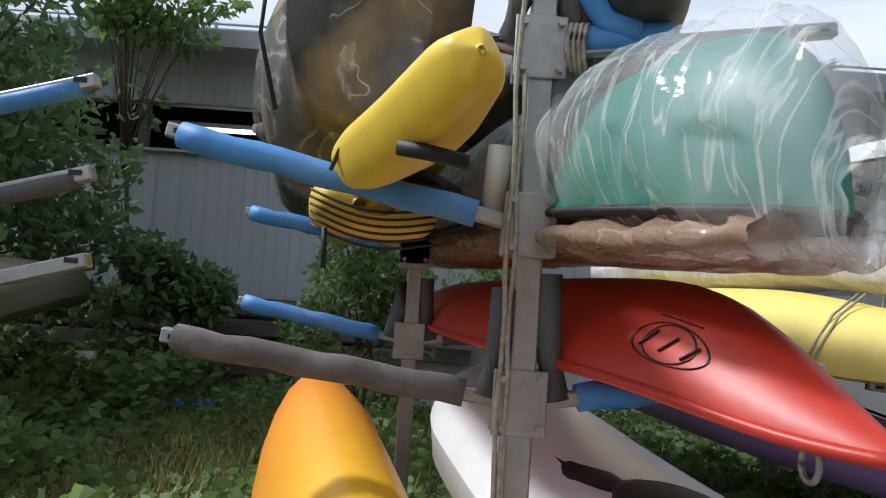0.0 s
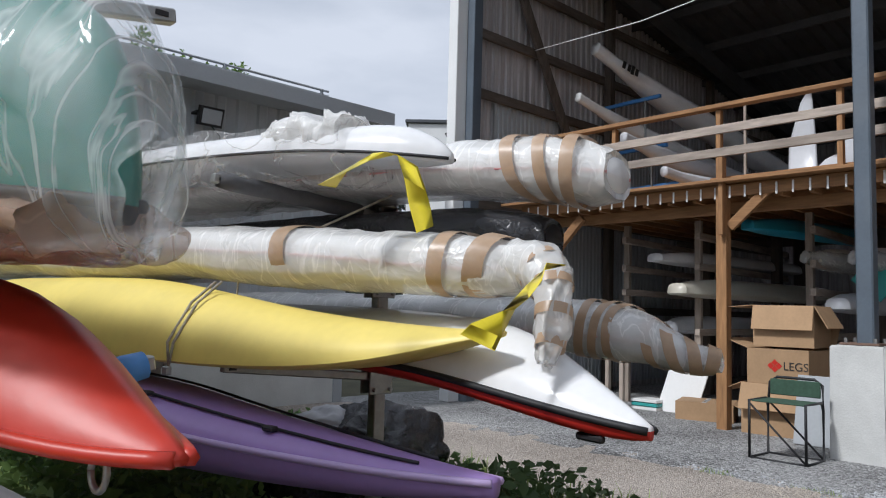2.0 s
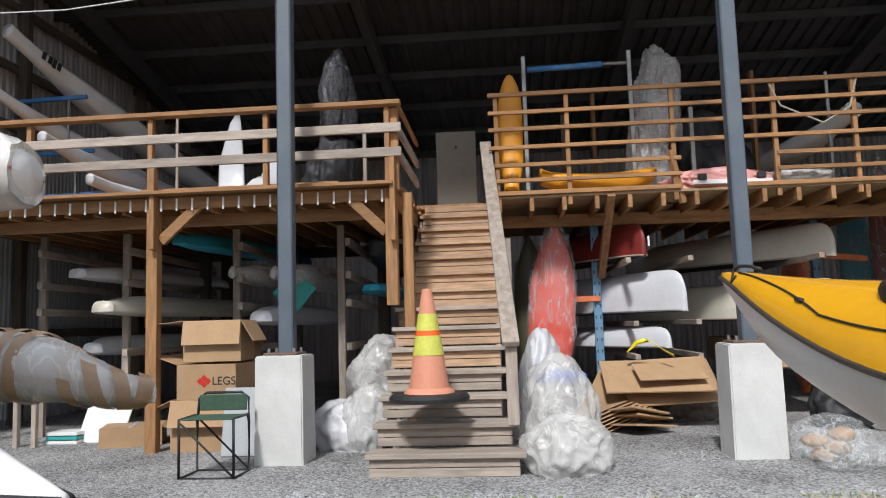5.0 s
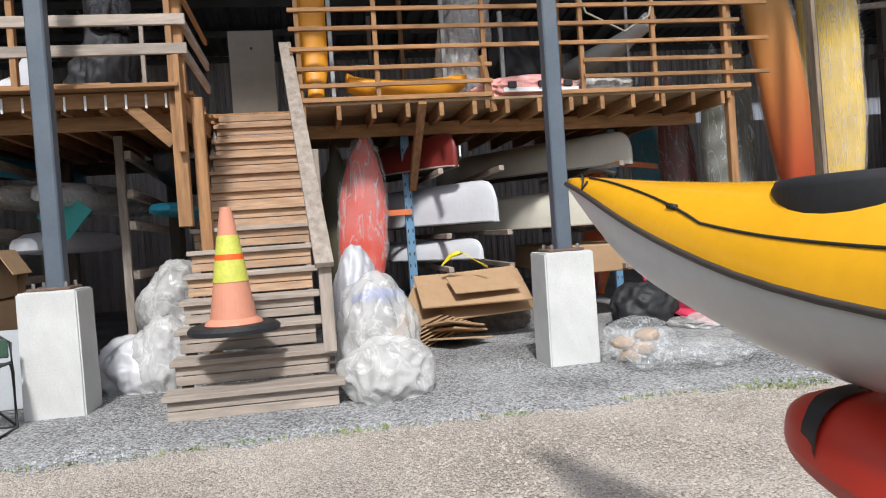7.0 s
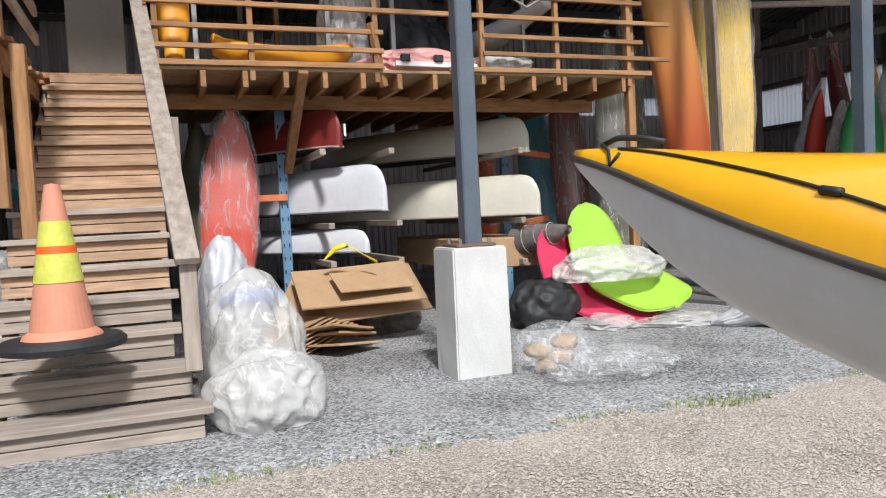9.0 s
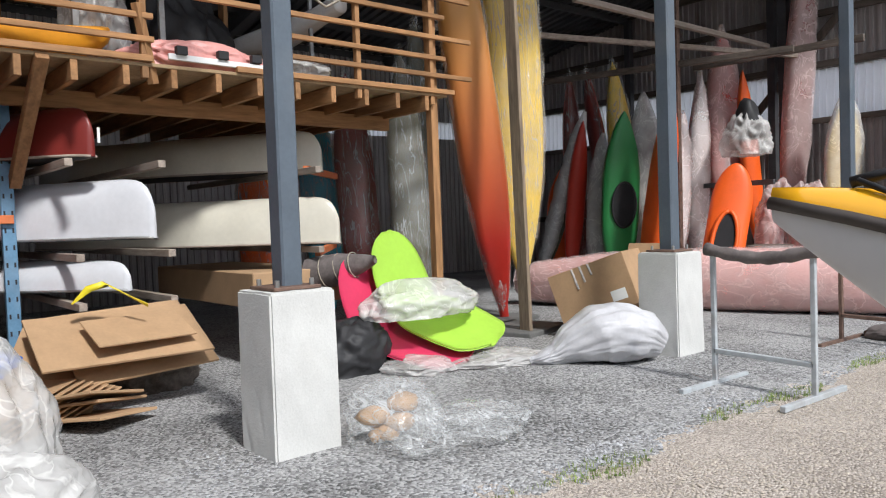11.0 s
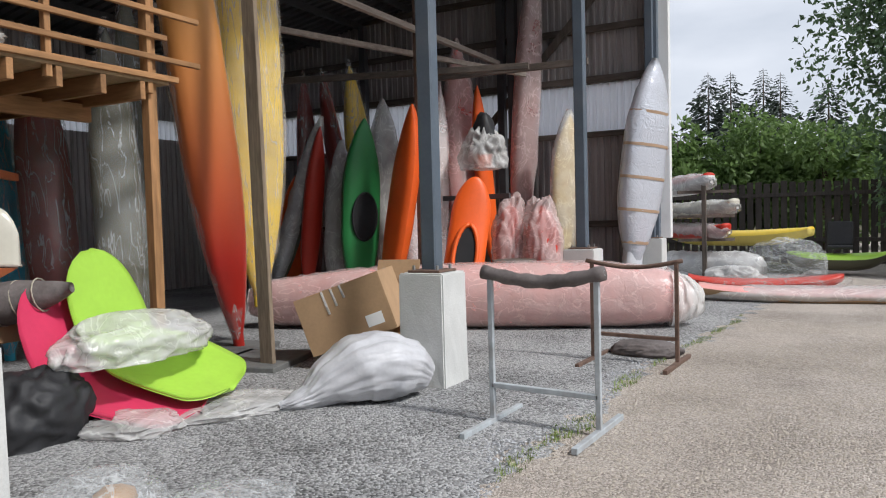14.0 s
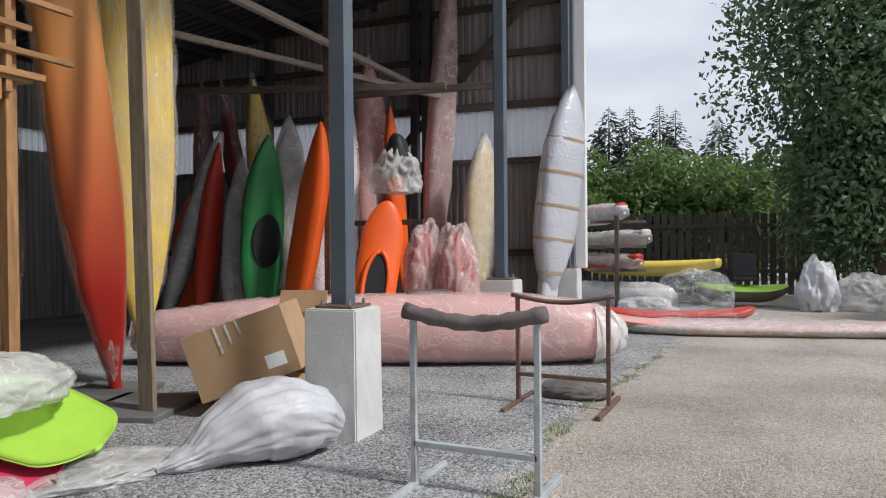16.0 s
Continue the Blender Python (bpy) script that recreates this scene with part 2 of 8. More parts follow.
M_filmtan = mat("tan_dusty_film", (0.52, 0.36, 0.27), 0.25, var=0.15, scale=4, bump=0.4, bscale=9, see=0.5)
M_filmpink = mat("pale_pink_film", (0.84, 0.70, 0.67), 0.2, var=0.15, scale=3, bump=0.5, bscale=6, see=0.62)
M_filmsilver = mat("silver_white_film", (0.66, 0.68, 0.74), 0.22, 0.15, var=0.12, scale=3, bump=0.6, bscale=5, see=0.1)
M_filmblack = mat("black_shrink_film", (0.05, 0.05, 0.055), 0.25, var=0.3, scale=5, bump=0.5, bscale=18, see=0.12)
M_bagwhite = mat("white_plastic_bag", (0.54, 0.54, 0.56), 0.42, var=0.1, scale=6, bump=0.45, bscale=5)
M_tape = mat("brown_packing_tape", (0.44, 0.30, 0.19), 0.35, var=0.15, scale=8, see=0.12)
M_tapeyellow = mat("yellow_warning_tape", (0.80, 0.66, 0.03), 0.4, var=0.1, scale=8, bump=0.3, bscale=20)
M_card = mat("corrugated_cardboard", (0.42, 0.27, 0.15), 0.85, var=0.12, scale=4, dirt=0.25, dirt_color=(0.30, 0.19, 0.10), bump=0.05, random_hue=0.1)
M_conecol = plastic("faded_orange_cone", (0.64, 0.27, 0.17), 0.6)
M_reflect = mat("lime_reflective_band", (0.60, 0.60, 0.10), 0.4, var=0.1, scale=20, bump=0.2, bscale=120)
M_limeshell = plastic("lime_green_shell", (0.38, 0.64, 0.07), 0.35)
M_pinkshell = plastic("crimson_pink_shell", (0.66, 0.045, 0.12), 0.4)
M_rope = mat("fibre_rope", (0.38, 0.34, 0.27), 0.9, var=0.25, scale=40, bump=0.5, bscale=200)
M_bluepost = mat("blue_rack_steel", (0.13, 0.26, 0.40), 0.5, 0.0, var=0.2, scale=7, dirt=0.3, dirt_color=(0.25, 0.3, 0.35))
M_orangebeam = mat("orange_rack_beam", (0.60, 0.17, 0.06), 0.55, 0.0, var=0.15, scale=7)
M_teal = mat("teal_sheet", (0.05, 0.36, 0.34), 0.5, var=0.1)
M_logo = mat("black_print", (0.03, 0.03, 0.03), 0.5, var=0.1)
M_leaf = mat("leaf", (0.15, 0.23, 0.07), 0.55, var=0.5, scale=1.5, fine=9)
M_leafdark = mat("dark_leaf", (0.12, 0.19, 0.075), 0.5, var=0.5, scale=1.2, fine=9)


def leafy(m, share=0.35):
    """Lets some light through the leaf."""
    n, l = m.node_tree.nodes, m.node_tree.links
    b = n["Principled BSDF"]
    t, x = n.new("ShaderNodeBsdfTranslucent"), n.new("ShaderNodeMixShader")
    l.new(b.inputs["Base Color"].links[0].from_socket, t.inputs["Color"])
    x.inputs[0].default_value = share
    l.new(b.outputs[0], x.inputs[1])
    l.new(t.outputs[0], x.inputs[2])
    l.new(x.outputs[0], n["Material Output"].inputs[0])
    return m


leafy(M_leaf, 0.5), leafy(M_leafdark, 0.5)
M_treeleaf = leafy(mat("tree_leaf", (0.12, 0.19, 0.09), 0.5, var=0.5, scale=0.8, fine=6))
# needle green lightened a little, distance haze mixed into the colour
M_needle = mat("hazed_conifer_needles", (0.042, 0.058, 0.042), 0.8, var=0.4, scale=1.0)
M_bark = mat("bark", (0.10, 0.075, 0.055), 0.95, var=0.4, scale=8, stretch=(3, 3, 0.6), bump=0.6, bscale=20)
M_grass = mat("grass_blades", (0.20, 0.26, 0.065), 0.6, var=0.5, scale=2, fine=12)
M_grassdry = mat("dry_grass_blades", (0.40, 0.33, 0.13), 0.7, var=0.4, scale=2, fine=12)
M_soil = mat("soil", (0.075, 0.07, 0.035), 0.95, var=0.5, scale=2, bump=0.6, bscale=30)
M_stone = mat("grey_gravel_stones", (0.30, 0.305, 0.315), 0.9, var=0.9, scale=25, fine=70)
M_sand_stone = mat("sandy_gravel_stones", (0.42, 0.37, 0.31), 0.9, var=0.35, scale=25, fine=70)
M_fence = mat("dark_fence_boards", (0.062, 0.052, 0.046), 0.9, var=0.4, scale=4, stretch=(6, 6, 0.6), bump=0.3, random_hue=0.2)
M_fabric = mat("green_canvas", (0.045, 0.09, 0.06), 0.9, var=0.15, scale=20, bump=0.2, bscale=200)
M_pallet = mat("grey_rubber_mat", (0.13, 0.13, 0.125), 0.9, var=0.25, scale=6, bump=0.3)


def translucent(name, color):
    m = bpy.data.materials.new(name)
    m.use_nodes = True
    n, l = m.node_tree.nodes, m.node_tree.links
    d, t, x = n["Principled BSDF"], n.new("ShaderNodeBsdfTranslucent"), n.new("ShaderNodeMixShader")
    ns = n.new("ShaderNodeTexNoise")
    ns.inputs["Scale"].default_value = 1.5
    r = n.new("ShaderNodeValToRGB")
    r.color_ramp.elements[0].color = (*[c * 0.8 for c in color], 1)
    r.color_ramp.elements[1].color = (*color, 1)
    l.new(ns.outputs[0], r.inputs[0])
    l.new(r.outputs[0], d.inputs["Base Color"])
    l.new(r.outputs[0], t.inputs["Color"])
    x.inputs[0].default_value = 0.75
    l.new(d.outputs[0], x.inputs[1])
    l.new(t.outputs[0], x.inputs[2])
    l.new(x.outputs[0], n["Material Output"].inputs[0])
    return m


M_rooflight = translucent("translucent_wall_sheet", (0.95, 0.95, 1.0))


def glow(name, color, strength):
    m = bpy.data.materials.new(name)
    m.use_nodes = True
    b = m.node_tree.nodes["Principled BSDF"]
    b.inputs["Base Color"].default_value = (0.9, 0.9, 0.85, 1)
    b.inputs["Emission Color"].default_value = (*color, 1)
    b.inputs["Emission Strength"].default_value = strength
    return m


M_tube = glow("lit_fluorescent_tube", (1.0, 0.93, 0.78), 2.2)


def fade(name, first, last, x0, x1, rough=0.35):
    """Boat plastic whose moulded colour runs from one to the other along the boat."""
    m = plastic(name, first, rough)
    n, l = m.node_tree.nodes, m.node_tree.links
    b = n["Principled BSDF"]
    co, sp, mr = n.new("ShaderNodeTexCoord"), n.new("ShaderNodeSeparateXYZ"), n.new("ShaderNodeMapRange")
    mx = n.new("ShaderNodeMix")
    mx.data_type = "RGBA"
    mr.inputs[1].default_value, mr.inputs[2].default_value = x0, x1
    l.new(co.outputs["Object"], sp.inputs[0])
    l.new(sp.outputs[0], mr.inputs[0])
    l.new(mr.outputs[0], mx.inputs[0])
    l.new(b.inputs["Base Color"].links[0].from_socket, mx.inputs[6])
    mx.inputs[7].default_value = (*last, 1)
    l.new(mx.outputs[2], b.inputs["Base Color"])
    return m


M_redamber = fade("red_fading_to_amber", (0.50, 0.03, 0.02), (0.62, 0.30, 0.08), 1.0, 3.7)
M_sunrise = fade("yellow_fading_to_orange", (0.84, 0.48, 0.03), (0.82, 0.20, 0.03), 0.9, 2.05)
M_softyellow = plastic("soft_yellow_polyethylene", (0.80, 0.55, 0.06))


def ground_material(name, pale, dark, size, soft_edge=0.0):
    """Loose gravel: pale and dark stones by cells, with relief."""
    m = bpy.data.materials.new(name)
    m.use_nodes = True
    n, l = m.node_tree.nodes, m.node_tree.links
    b = n["Principled BSDF"]
    b.inputs["Roughness"].default_value = 0.95
    co = n.new("ShaderNodeTexCoord")
    vo = n.new("ShaderNodeTexVoronoi")
    vo.inputs["Scale"].default_value = size
    l.new(co.outputs["Object"], vo.inputs[0])
    bw = n.new("ShaderNodeSeparateColor")
    l.new(vo.outputs["Color"], bw.inputs[0])
    big = n.new("ShaderNodeTexNoise")
    big.inputs["Scale"].default_value, big.inputs["Detail"].default_value = 0.9, 6
    l.new(co.outputs["Object"], big.inputs[0])
    mul = n.new("ShaderNodeMath")
    mul.operation = "MULTIPLY_ADD"
    mul.inputs[1].default_value = 0.55
    l.new(bw.outputs[0], mul.inputs[0])
    sc = n.new("ShaderNodeMath")
    sc.operation = "MULTIPLY"
    sc.inputs[1].default_value = 0.75
    l.new(big.outputs[0], sc.inputs[0])
    l.new(sc.outputs[0], mul.inputs[2])
    r = n.new("ShaderNodeValToRGB")
    r.color_ramp.elements[0].position, r.color_ramp.elements[1].position = 0.34, 0.92
    r.color_ramp.elements[0].color, r.color_ramp.elements[1].color = (*dark, 1), (*pale, 1)
    l.new(mul.outputs[0], r.inputs[0])
    l.new(r.outputs[0], b.inputs["Base Color"])
    bp = n.new("ShaderNodeBump")
    bp.inputs["Strength"].default_value, bp.inputs["Distance"].default_value = 0.9, 0.012
    l.new(vo.outputs["Distance"], bp.inputs["Height"])
    bp.invert = True
    l.new(bp.outputs[0], b.inputs["Normal"])
    return m


M_gravel = ground_material("grey_crushed_gravel", (0.46, 0.458, 0.455), (0.085, 0.084, 0.083), 62)
M_sand = ground_material("sandy_drive", (0.62, 0.55, 0.485), (0.225, 0.19, 0.16), 100)


# ---- mesh helpers ----
ORIGIN = {}


def mesh_ob(name, verts, faces, material, parent=None, label="", smooth=False, local=False):
    off = ORIGIN.get(parent.name) if parent is not None and not local else None
    if off is not None:
        verts = [(v[0] - off[0], v[1] - off[1], v[2] - off[2]) for v in verts]
    me = bpy.data.meshes.new(name)
    me.from_pydata([tuple(v) for v in verts], [], faces)
    me.materials.append(material)
    if smooth:
        me.polygons.foreach_set("use_smooth", [True] * len(me.polygons))
    ob = new(name, me)
    if parent is not None:
        ob.parent = parent
        if parent.name in ORIGIN:
            ORIGIN[ob.name] = ORIGIN[parent.name]
    if label:
        ob["label"] = label
    return ob


def thing(name, loc, label, category, group="", kind=""):
    """An Empty at the base of a thing; its parts are given in world metres."""
    e = new(name)
    e.location = loc
    ORIGIN[e.name] = tuple(loc)
    return tagged(e, label, category, group, kind)


def thing_at(name, m, label, category, group="", kind=""):
    """An Empty with a pose of its own; its parts are given in its own metres."""
    e = new(name)
    e.matrix_basis = m
    return tagged(e, label, category, group, kind)


def box_geo(c, s, bevel=0.004, m=None):
    """A box with chamfered edges: centre, size."""
    bm = bmesh.new()
    bmesh.ops.create_cube(bm, size=1.0)
    bmesh.ops.scale(bm, vec=s, verts=bm.verts)
    if bevel:
        bmesh.ops.bevel(bm, geom=bm.edges[:], offset=min(bevel, min(s) * 0.4), segments=1, affect="EDGES")
    if m is not None:
        bmesh.ops.transform(bm, matrix=m, verts=bm.verts)
    bmesh.ops.translate(bm, vec=c, verts=bm.verts)
    v, f = [tuple(x.co) for x in bm.verts], [[x.index for x in p.verts] for p in bm.faces]
    bm.free()
    return v, f


def box(name, c, s, material, parent=None, label="", bevel=0.004, m=None):
    return mesh_ob(name, *box_geo(c, s, bevel, m), material, parent, label)


def axis_matrix(d, up=(0, 0, 1)):
    """x along d, z as near to up as can be."""
    x = Vector(d).normalized()
    u = Vector(up)
    if abs(x.dot(u)) > 0.99:
        u = Vector((0, 1, 0))
    y = u.cross(x).normalized()
    return Matrix((x, y, x.cross(y))).transposed()


def beam(name, a, b, w, h, material, parent=None, label="", bevel=0.004):
    """A squared timber or tube from a to b; w across, h upright."""
    a, b = Vector(a), Vector(b)
    m = axis_matrix(b - a).to_4x4()
    d = b - a
    if abs(d.z) > max(abs(d.x), abs(d.y)):
        material = GRAIN.get((material.name, "z"), material)
    elif abs(d.y) > abs(d.x):
        material = GRAIN.get((material.name, "y"), material)
    return box(name, tuple((a + b) / 2), ((b - a).length, w, h), material, parent, label, bevel, m)


def join_geo(*geos):
    v, f = [], []
    for gv, gf in geos:
        k = len(v)
        v += gv
        f += [[i + k for i in p] for p in gf]
    return v, f


def tube_geo(points, radius, n=8, cap=True, flat=1.0):
    """A tube through points; radius a number or one a point."""
    pts = [Vector(p) for p in points]
    rad = radius if isinstance(radius, (list, tuple)) else [radius] * len(pts)
    v, f = [], []
    for i, p in enumerate(pts):
        d = pts[min(i + 1, len(pts) - 1)] - pts[max(i - 1, 0)]
        m = axis_matrix(d)
        for k in range(n):
            a = 2 * math.pi * k / n
            v.append(tuple(p + m @ Vector((0, math.cos(a) * rad[i], math.sin(a) * rad[i] * flat))))
    for i in range(len(pts) - 1):
        for k in range(n):
            f.append([i * n + k, i * n + (k + 1) % n, (i + 1) * n + (k + 1) % n, (i + 1) * n + k])
    if cap:
        f.append(list(range(n))[::-1])
        f.append([(len(pts) - 1) * n + k for k in range(n)])
    return v, f


def tube(name, points, radius, material, parent=None, label="", n=8, local=False, flat=1.0):
    return mesh_ob(name, *tube_geo(points, radius, n, flat=flat), material, parent, label, smooth=True, local=local)


def loft_geo(rings, n=20, wrinkle=0.0, freq=6.0, seed=0.0, power=2.0):
    """A closed skin through rings of (x, y, z, half width, half height) along x; wrinkle: crumpling in metres."""
    v, f = [], []
    for i, (x, y, z, a, b) in enumerate(rings):
        for k in range(n):
            t = 2 * math.pi * k / n
            c, s = math.cos(t), math.sin(t)
            c, s = math.copysign(abs(c) ** (2 / power), c), math.copysign(abs(s) ** (2 / power), s)
            p = Vector((x, y + a * c, z + b * s))
            if wrinkle:
                q = Vector((p.x * freq + seed, p.y * freq, p.z * freq))
                w = noise.noise(q) + 0.55 * abs(noise.noise(q * 2.7)) * 2 - 0.5
                p += Vector((0.3 * w, w * c, w * s)) * wrinkle
            v.append(tuple(p))
    for i in range(len(rings) - 1):
        for k in range(n):
            f.append([i * n + k, i * n + (k + 1) % n, (i + 1) * n + (k + 1) % n, (i + 1) * n + k])
    f.append(list(range(n)))
    f.append([(len(rings) - 1) * n + k for k in range(n)][::-1])
    return v, f


def pose_between(tip, tail, roll=0.0):
    """x from tip to tail, z up, then rolled about x in degrees."""
    tip, tail = Vector(tip), Vector(tail)
    m = axis_matrix(tail - tip).to_4x4()
    return Matrix.Translation(tip) @ m @ Matrix.Rotation(radians(roll), 4, "X"), (tail - tip).length


def crumple(name, c, size, material, seed, parent=None, rough=0.28, freq=2.2, sub=5, label="", flat=True):
    """A slumped sheet or bag: a ball pushed in and out by folds, flat where it lies."""
    bm = bmesh.new()
    bmesh.ops.create_icosphere(bm, subdivisions=sub, radius=1.0)
    for v in bm.verts:
        d = v.co.normalized()
        q = d * freq + Vector((seed * 3.1, seed * 1.7, seed))
        pl = Vector((q.x * 2.6, q.y * 2.6, q.z * 2.2)) + 0.6 * noise.noise_vector(q * 1.3)
        r = 1 + rough * noise.noise(q * 0.7) + rough * 0.38 * (1 - 3 * abs(noise.noise(pl * 0.6))) + rough * 0.06 * (1 - 3 * abs(noise.noise(pl * 1.9)))
        p = d * r
        if flat and p.z < -0.55:
            p.z = -0.55 + 0.05 * noise.noise(q * 3)
            p.x *= 1.06
            p.y *= 1.06
        v.co = Vector((p.x * size[0], p.y * size[1], (p.z + 0.55 if flat else p.z) * size[2]))
    v, f = [tuple(x.co + Vector(c)) for x in bm.verts], [[x.index for x in p.verts] for p in bm.faces]
    bm.free()
    return mesh_ob(name, v, f, material, parent, label, smooth=True)


# ---- ground ----
def grid_sheet(name, x0, x1, y0, y1, nx, ny, height, material, label, category):
    v, f = [], []
    for j in range(ny + 1):
        for i in range(nx + 1):
            x, y = x0 + (x1 - x0) * i / nx, y0 + (y1 - y0) * j / ny
            v.append((x, y, height(x, y)))
    for j in range(ny):
        for i in range(nx):
            a = j * (nx + 1) + i
            f.append([a, a + 1, a + nx + 2, a + nx + 1])
    return tagged(mesh_ob(name, v, f, material, smooth=True), label, category, kind="structure")


def edge_x(y):
    """Where the sandy drive meets the grey gravel."""
    return 6.12 + 0.10 * noise.noise(Vector((y * 0.9, 3.0, 0))) - 0.085 * max(0.0, -y - 6.0) * min(1.0, (-y - 6.0) / 3 if y < -6 else 0)


grid_sheet("ground", -600, 600, -600, 600, 8, 8, lambda x, y: -0.05, M_soil, "dark soil and grassland reaching the horizon", "ground")


def strip(name, xa, xb, y0, y1, ny, nx, z, material, label, category, tilt=0.0, phase=0.0):
    v, f = [], []
    for j in range(ny + 1):
        y = y0 + (y1 - y0) * j / ny
        a, b = xa(y), xb(y)
        for i in range(nx + 1):
            x = a + (b - a) * i / nx
            near = max(-1.0, min(1.0, (x - edge_x(y)) / 0.3))
            v.append((x, y, z + 0.012 * noise.noise(Vector((x * 1.3, y * 1.3, phase))) + tilt * (0.012 * near + 0.03 * noise.noise(Vector((x * 5, y * 5, 9.0))) * (1 - abs(near)))))
    for j in range(ny):
        for i in range(nx):
            k = j * (nx + 1) + i
            f.append([k, k + 1, k + nx + 2, k + nx + 1])
    return tagged(mesh_ob(name, v, f, material, smooth=True), label, category, kind="structure")


def drive_left(y):
    return 3.9 - 0.12 * max(0, y) if y > -0.5 else 3.9 - 6.5 * min(1.0, (-0.5 - y) / 4)


strip("gravel_yard", lambda y: edge_x(y) - 0.3, lambda y: edge_x(y) + 1.4, -17.5, 8.0, 300, 20, 0.0, M_gravel, "grey crushed gravel in front of and under the shed", "gravel", tilt=1.0)
strip("gravel_floor", lambda y: edge_x(y) + 1.4, lambda y: 18.0, -17.5, 8.0, 100, 30, 0.0, M_gravel, "grey crushed gravel under the shed roof", "gravel", tilt=1.0)
strip("sandy_drive", lambda y: -9.0 if y < -0.5 else (3.0 if y < 0.9 else 4.5), lambda y: edge_x(y) + 0.3, -40.0, 9.0, 160, 30, 0.0, M_sand, "pale sandy gravel drive with small stones", "driveway")

# ---- the open shed ----
POST_Y = [2.36, -1.57, -5.47, -9.45, -13.3]
ROOF_FRONT, ROOF_BACK = 6.6, 5.0
X_FRONT, X_BACK, Y_LEFT, Y_RIGHT = 7.4, 17.2, 7.0, -13.6


def roof_z(x):
    return ROOF_FRONT + (ROOF_BACK - ROOF_FRONT) * (x - X_FRONT) / (X_BACK - X_FRONT)


def ribbed_geo(length, height, pitch=0.13, depth=0.028, top=None, z0=0.0):
    """A sheet of trapezoid ribs along x, upright in z; top(x) may slope."""
    v, f = [], []
    n = int(length / pitch)
    xs = []
    for i in range(n):
        x = i * pitch
        xs += [(x, 0), (x + pitch * 0.45, 0), (x + pitch * 0.55, depth), (x + pitch * 0.9, depth)]
    xs.append((length, 0))
    for x, d in xs:
        h = top(x) if top else height
        v += [(x, d, z0), (x, d, h)]
    for i in range(len(xs) - 1):
        f.append([2 * i, 2 * i + 2, 2 * i + 3, 2 * i + 1])
    return v, f


def put_geo(geo, m):
    return [tuple(m @ Vector(p)) for p in geo[0]], geo[1]


def solid_sheet(geo, thick=0.03):
    """Gives a ribbed sheet a back face."""
    v, f = geo
    k = len(v)
    v2 = v + [(a, b - thick if thick > 0 else b - thick, c) for a, b, c in v]
    return v2, f + [[i + k for i in p][::-1] for p in f]


def shed_wall(name, m, length, top, label, band=None):
    """A ribbed wall; band: a strip (z0, z1) of translucent sheet."""
    if band:
        geo = join_geo(ribbed_geo(length, band[0], z0=0.0), ribbed_geo(length, 0, top=top, z0=band[1]))
    else:
        geo = ribbed_geo(length, 0, top=top)
    w = mesh_ob(name, *put_geo(geo, m), M_innerwall)
    tagged(w, label, "wall", kind="structure")
    if band:
        mesh_ob("translucent_sheet", *put_geo(ribbed_geo(length, band[1], z0=band[0]), m), M_rooflight, w, "white translucent ribbed sheet letting daylight in")
    outer = join_geo(box_geo((length / 2, -0.06, (band[0] if band else 2.4) / 2), (length, 0.02, band[0] if band else 2.4), 0))
    if not band:
        outer = (put_geo(ribbed_geo(length, 0, top=top), Matrix.Translation((0, -0.05, 0))))
    else:
        outer = join_geo(outer, put_geo(ribbed_geo(length, 0, top=top, z0=band[1]), Matrix.Translation((0, -0.05, 0))))
    mesh_ob("outer_sheet", *put_geo(outer, m), M_siding, w, "pale outer wall sheet")
    return w


# left end wall, inside facing -y
wall_l = shed_wall("wall_north", Matrix.Translation((X_FRONT + 0.1, Y_LEFT, 0)) @ Matrix.Rotation(math.pi, 4, "Z") @ Matrix.Scale(-1, 4, (1, 0, 0)), X_BACK - X_FRONT, lambda x: roof_z(X_FRONT + x), "worn ribbed metal end wall of the shed")
wall_l.data.materials[0] = M_innerleft
wall_r = shed_wall("wall_south", Matrix.Translation((X_FRONT + 0.1, Y_RIGHT, 0)), X_BACK - X_FRONT, lambda x: roof_z(X_FRONT + x), "worn ribbed metal end wall with a translucent strip", band=(2.9, 3.77))
wall_b = shed_wall("wall_east", Matrix.Translation((X_BACK + 0.1, Y_RIGHT, 0)) @ Matrix.Rotation(radians(90), 4, "Z"), Y_LEFT - Y_RIGHT, lambda x: ROOF_BACK, "dark ribbed metal back wall of the shed", band=(3.2, 3.6))
# lower part of the left wall inside is lined with paler sheet
mesh_ob("lining_sheet", *put_geo(ribbed_geo(4.2, 3.9, pitch=0.09, depth=0.02, z0=0.1), Matrix.Translation((X_FRONT + 0.55, Y_LEFT - 0.075, 0))), M_siding, wall_l, "pale lilac-grey lining sheet")
for z in (1.2, 2.5, 3.95, 4.75, 5.6):
    beam("girt", (X_FRONT + 0.2, Y_LEFT - 0.11, z), (X_BACK if z < 5 else 15, Y_LEFT - 0.11, z), 0.06, 0.12, M_woodold, wall_l)
    if z not in (2.5,):
        beam("girt", (X_FRONT + 0.2, Y_RIGHT + 0.10, z if z != 3.95 else 3.84), (X_BACK if z < 5 else 15, Y_RIGHT + 0.10, z if z != 3.95 else 3.84), 0.06, 0.12, M_woodold, wall_r)
beam("girt", (X_FRONT + 0.2, Y_RIGHT + 0.10, 2.84), (X_BACK, Y_RIGHT + 0.10, 2.84), 0.06, 0.1, M_woodold, wall_r)
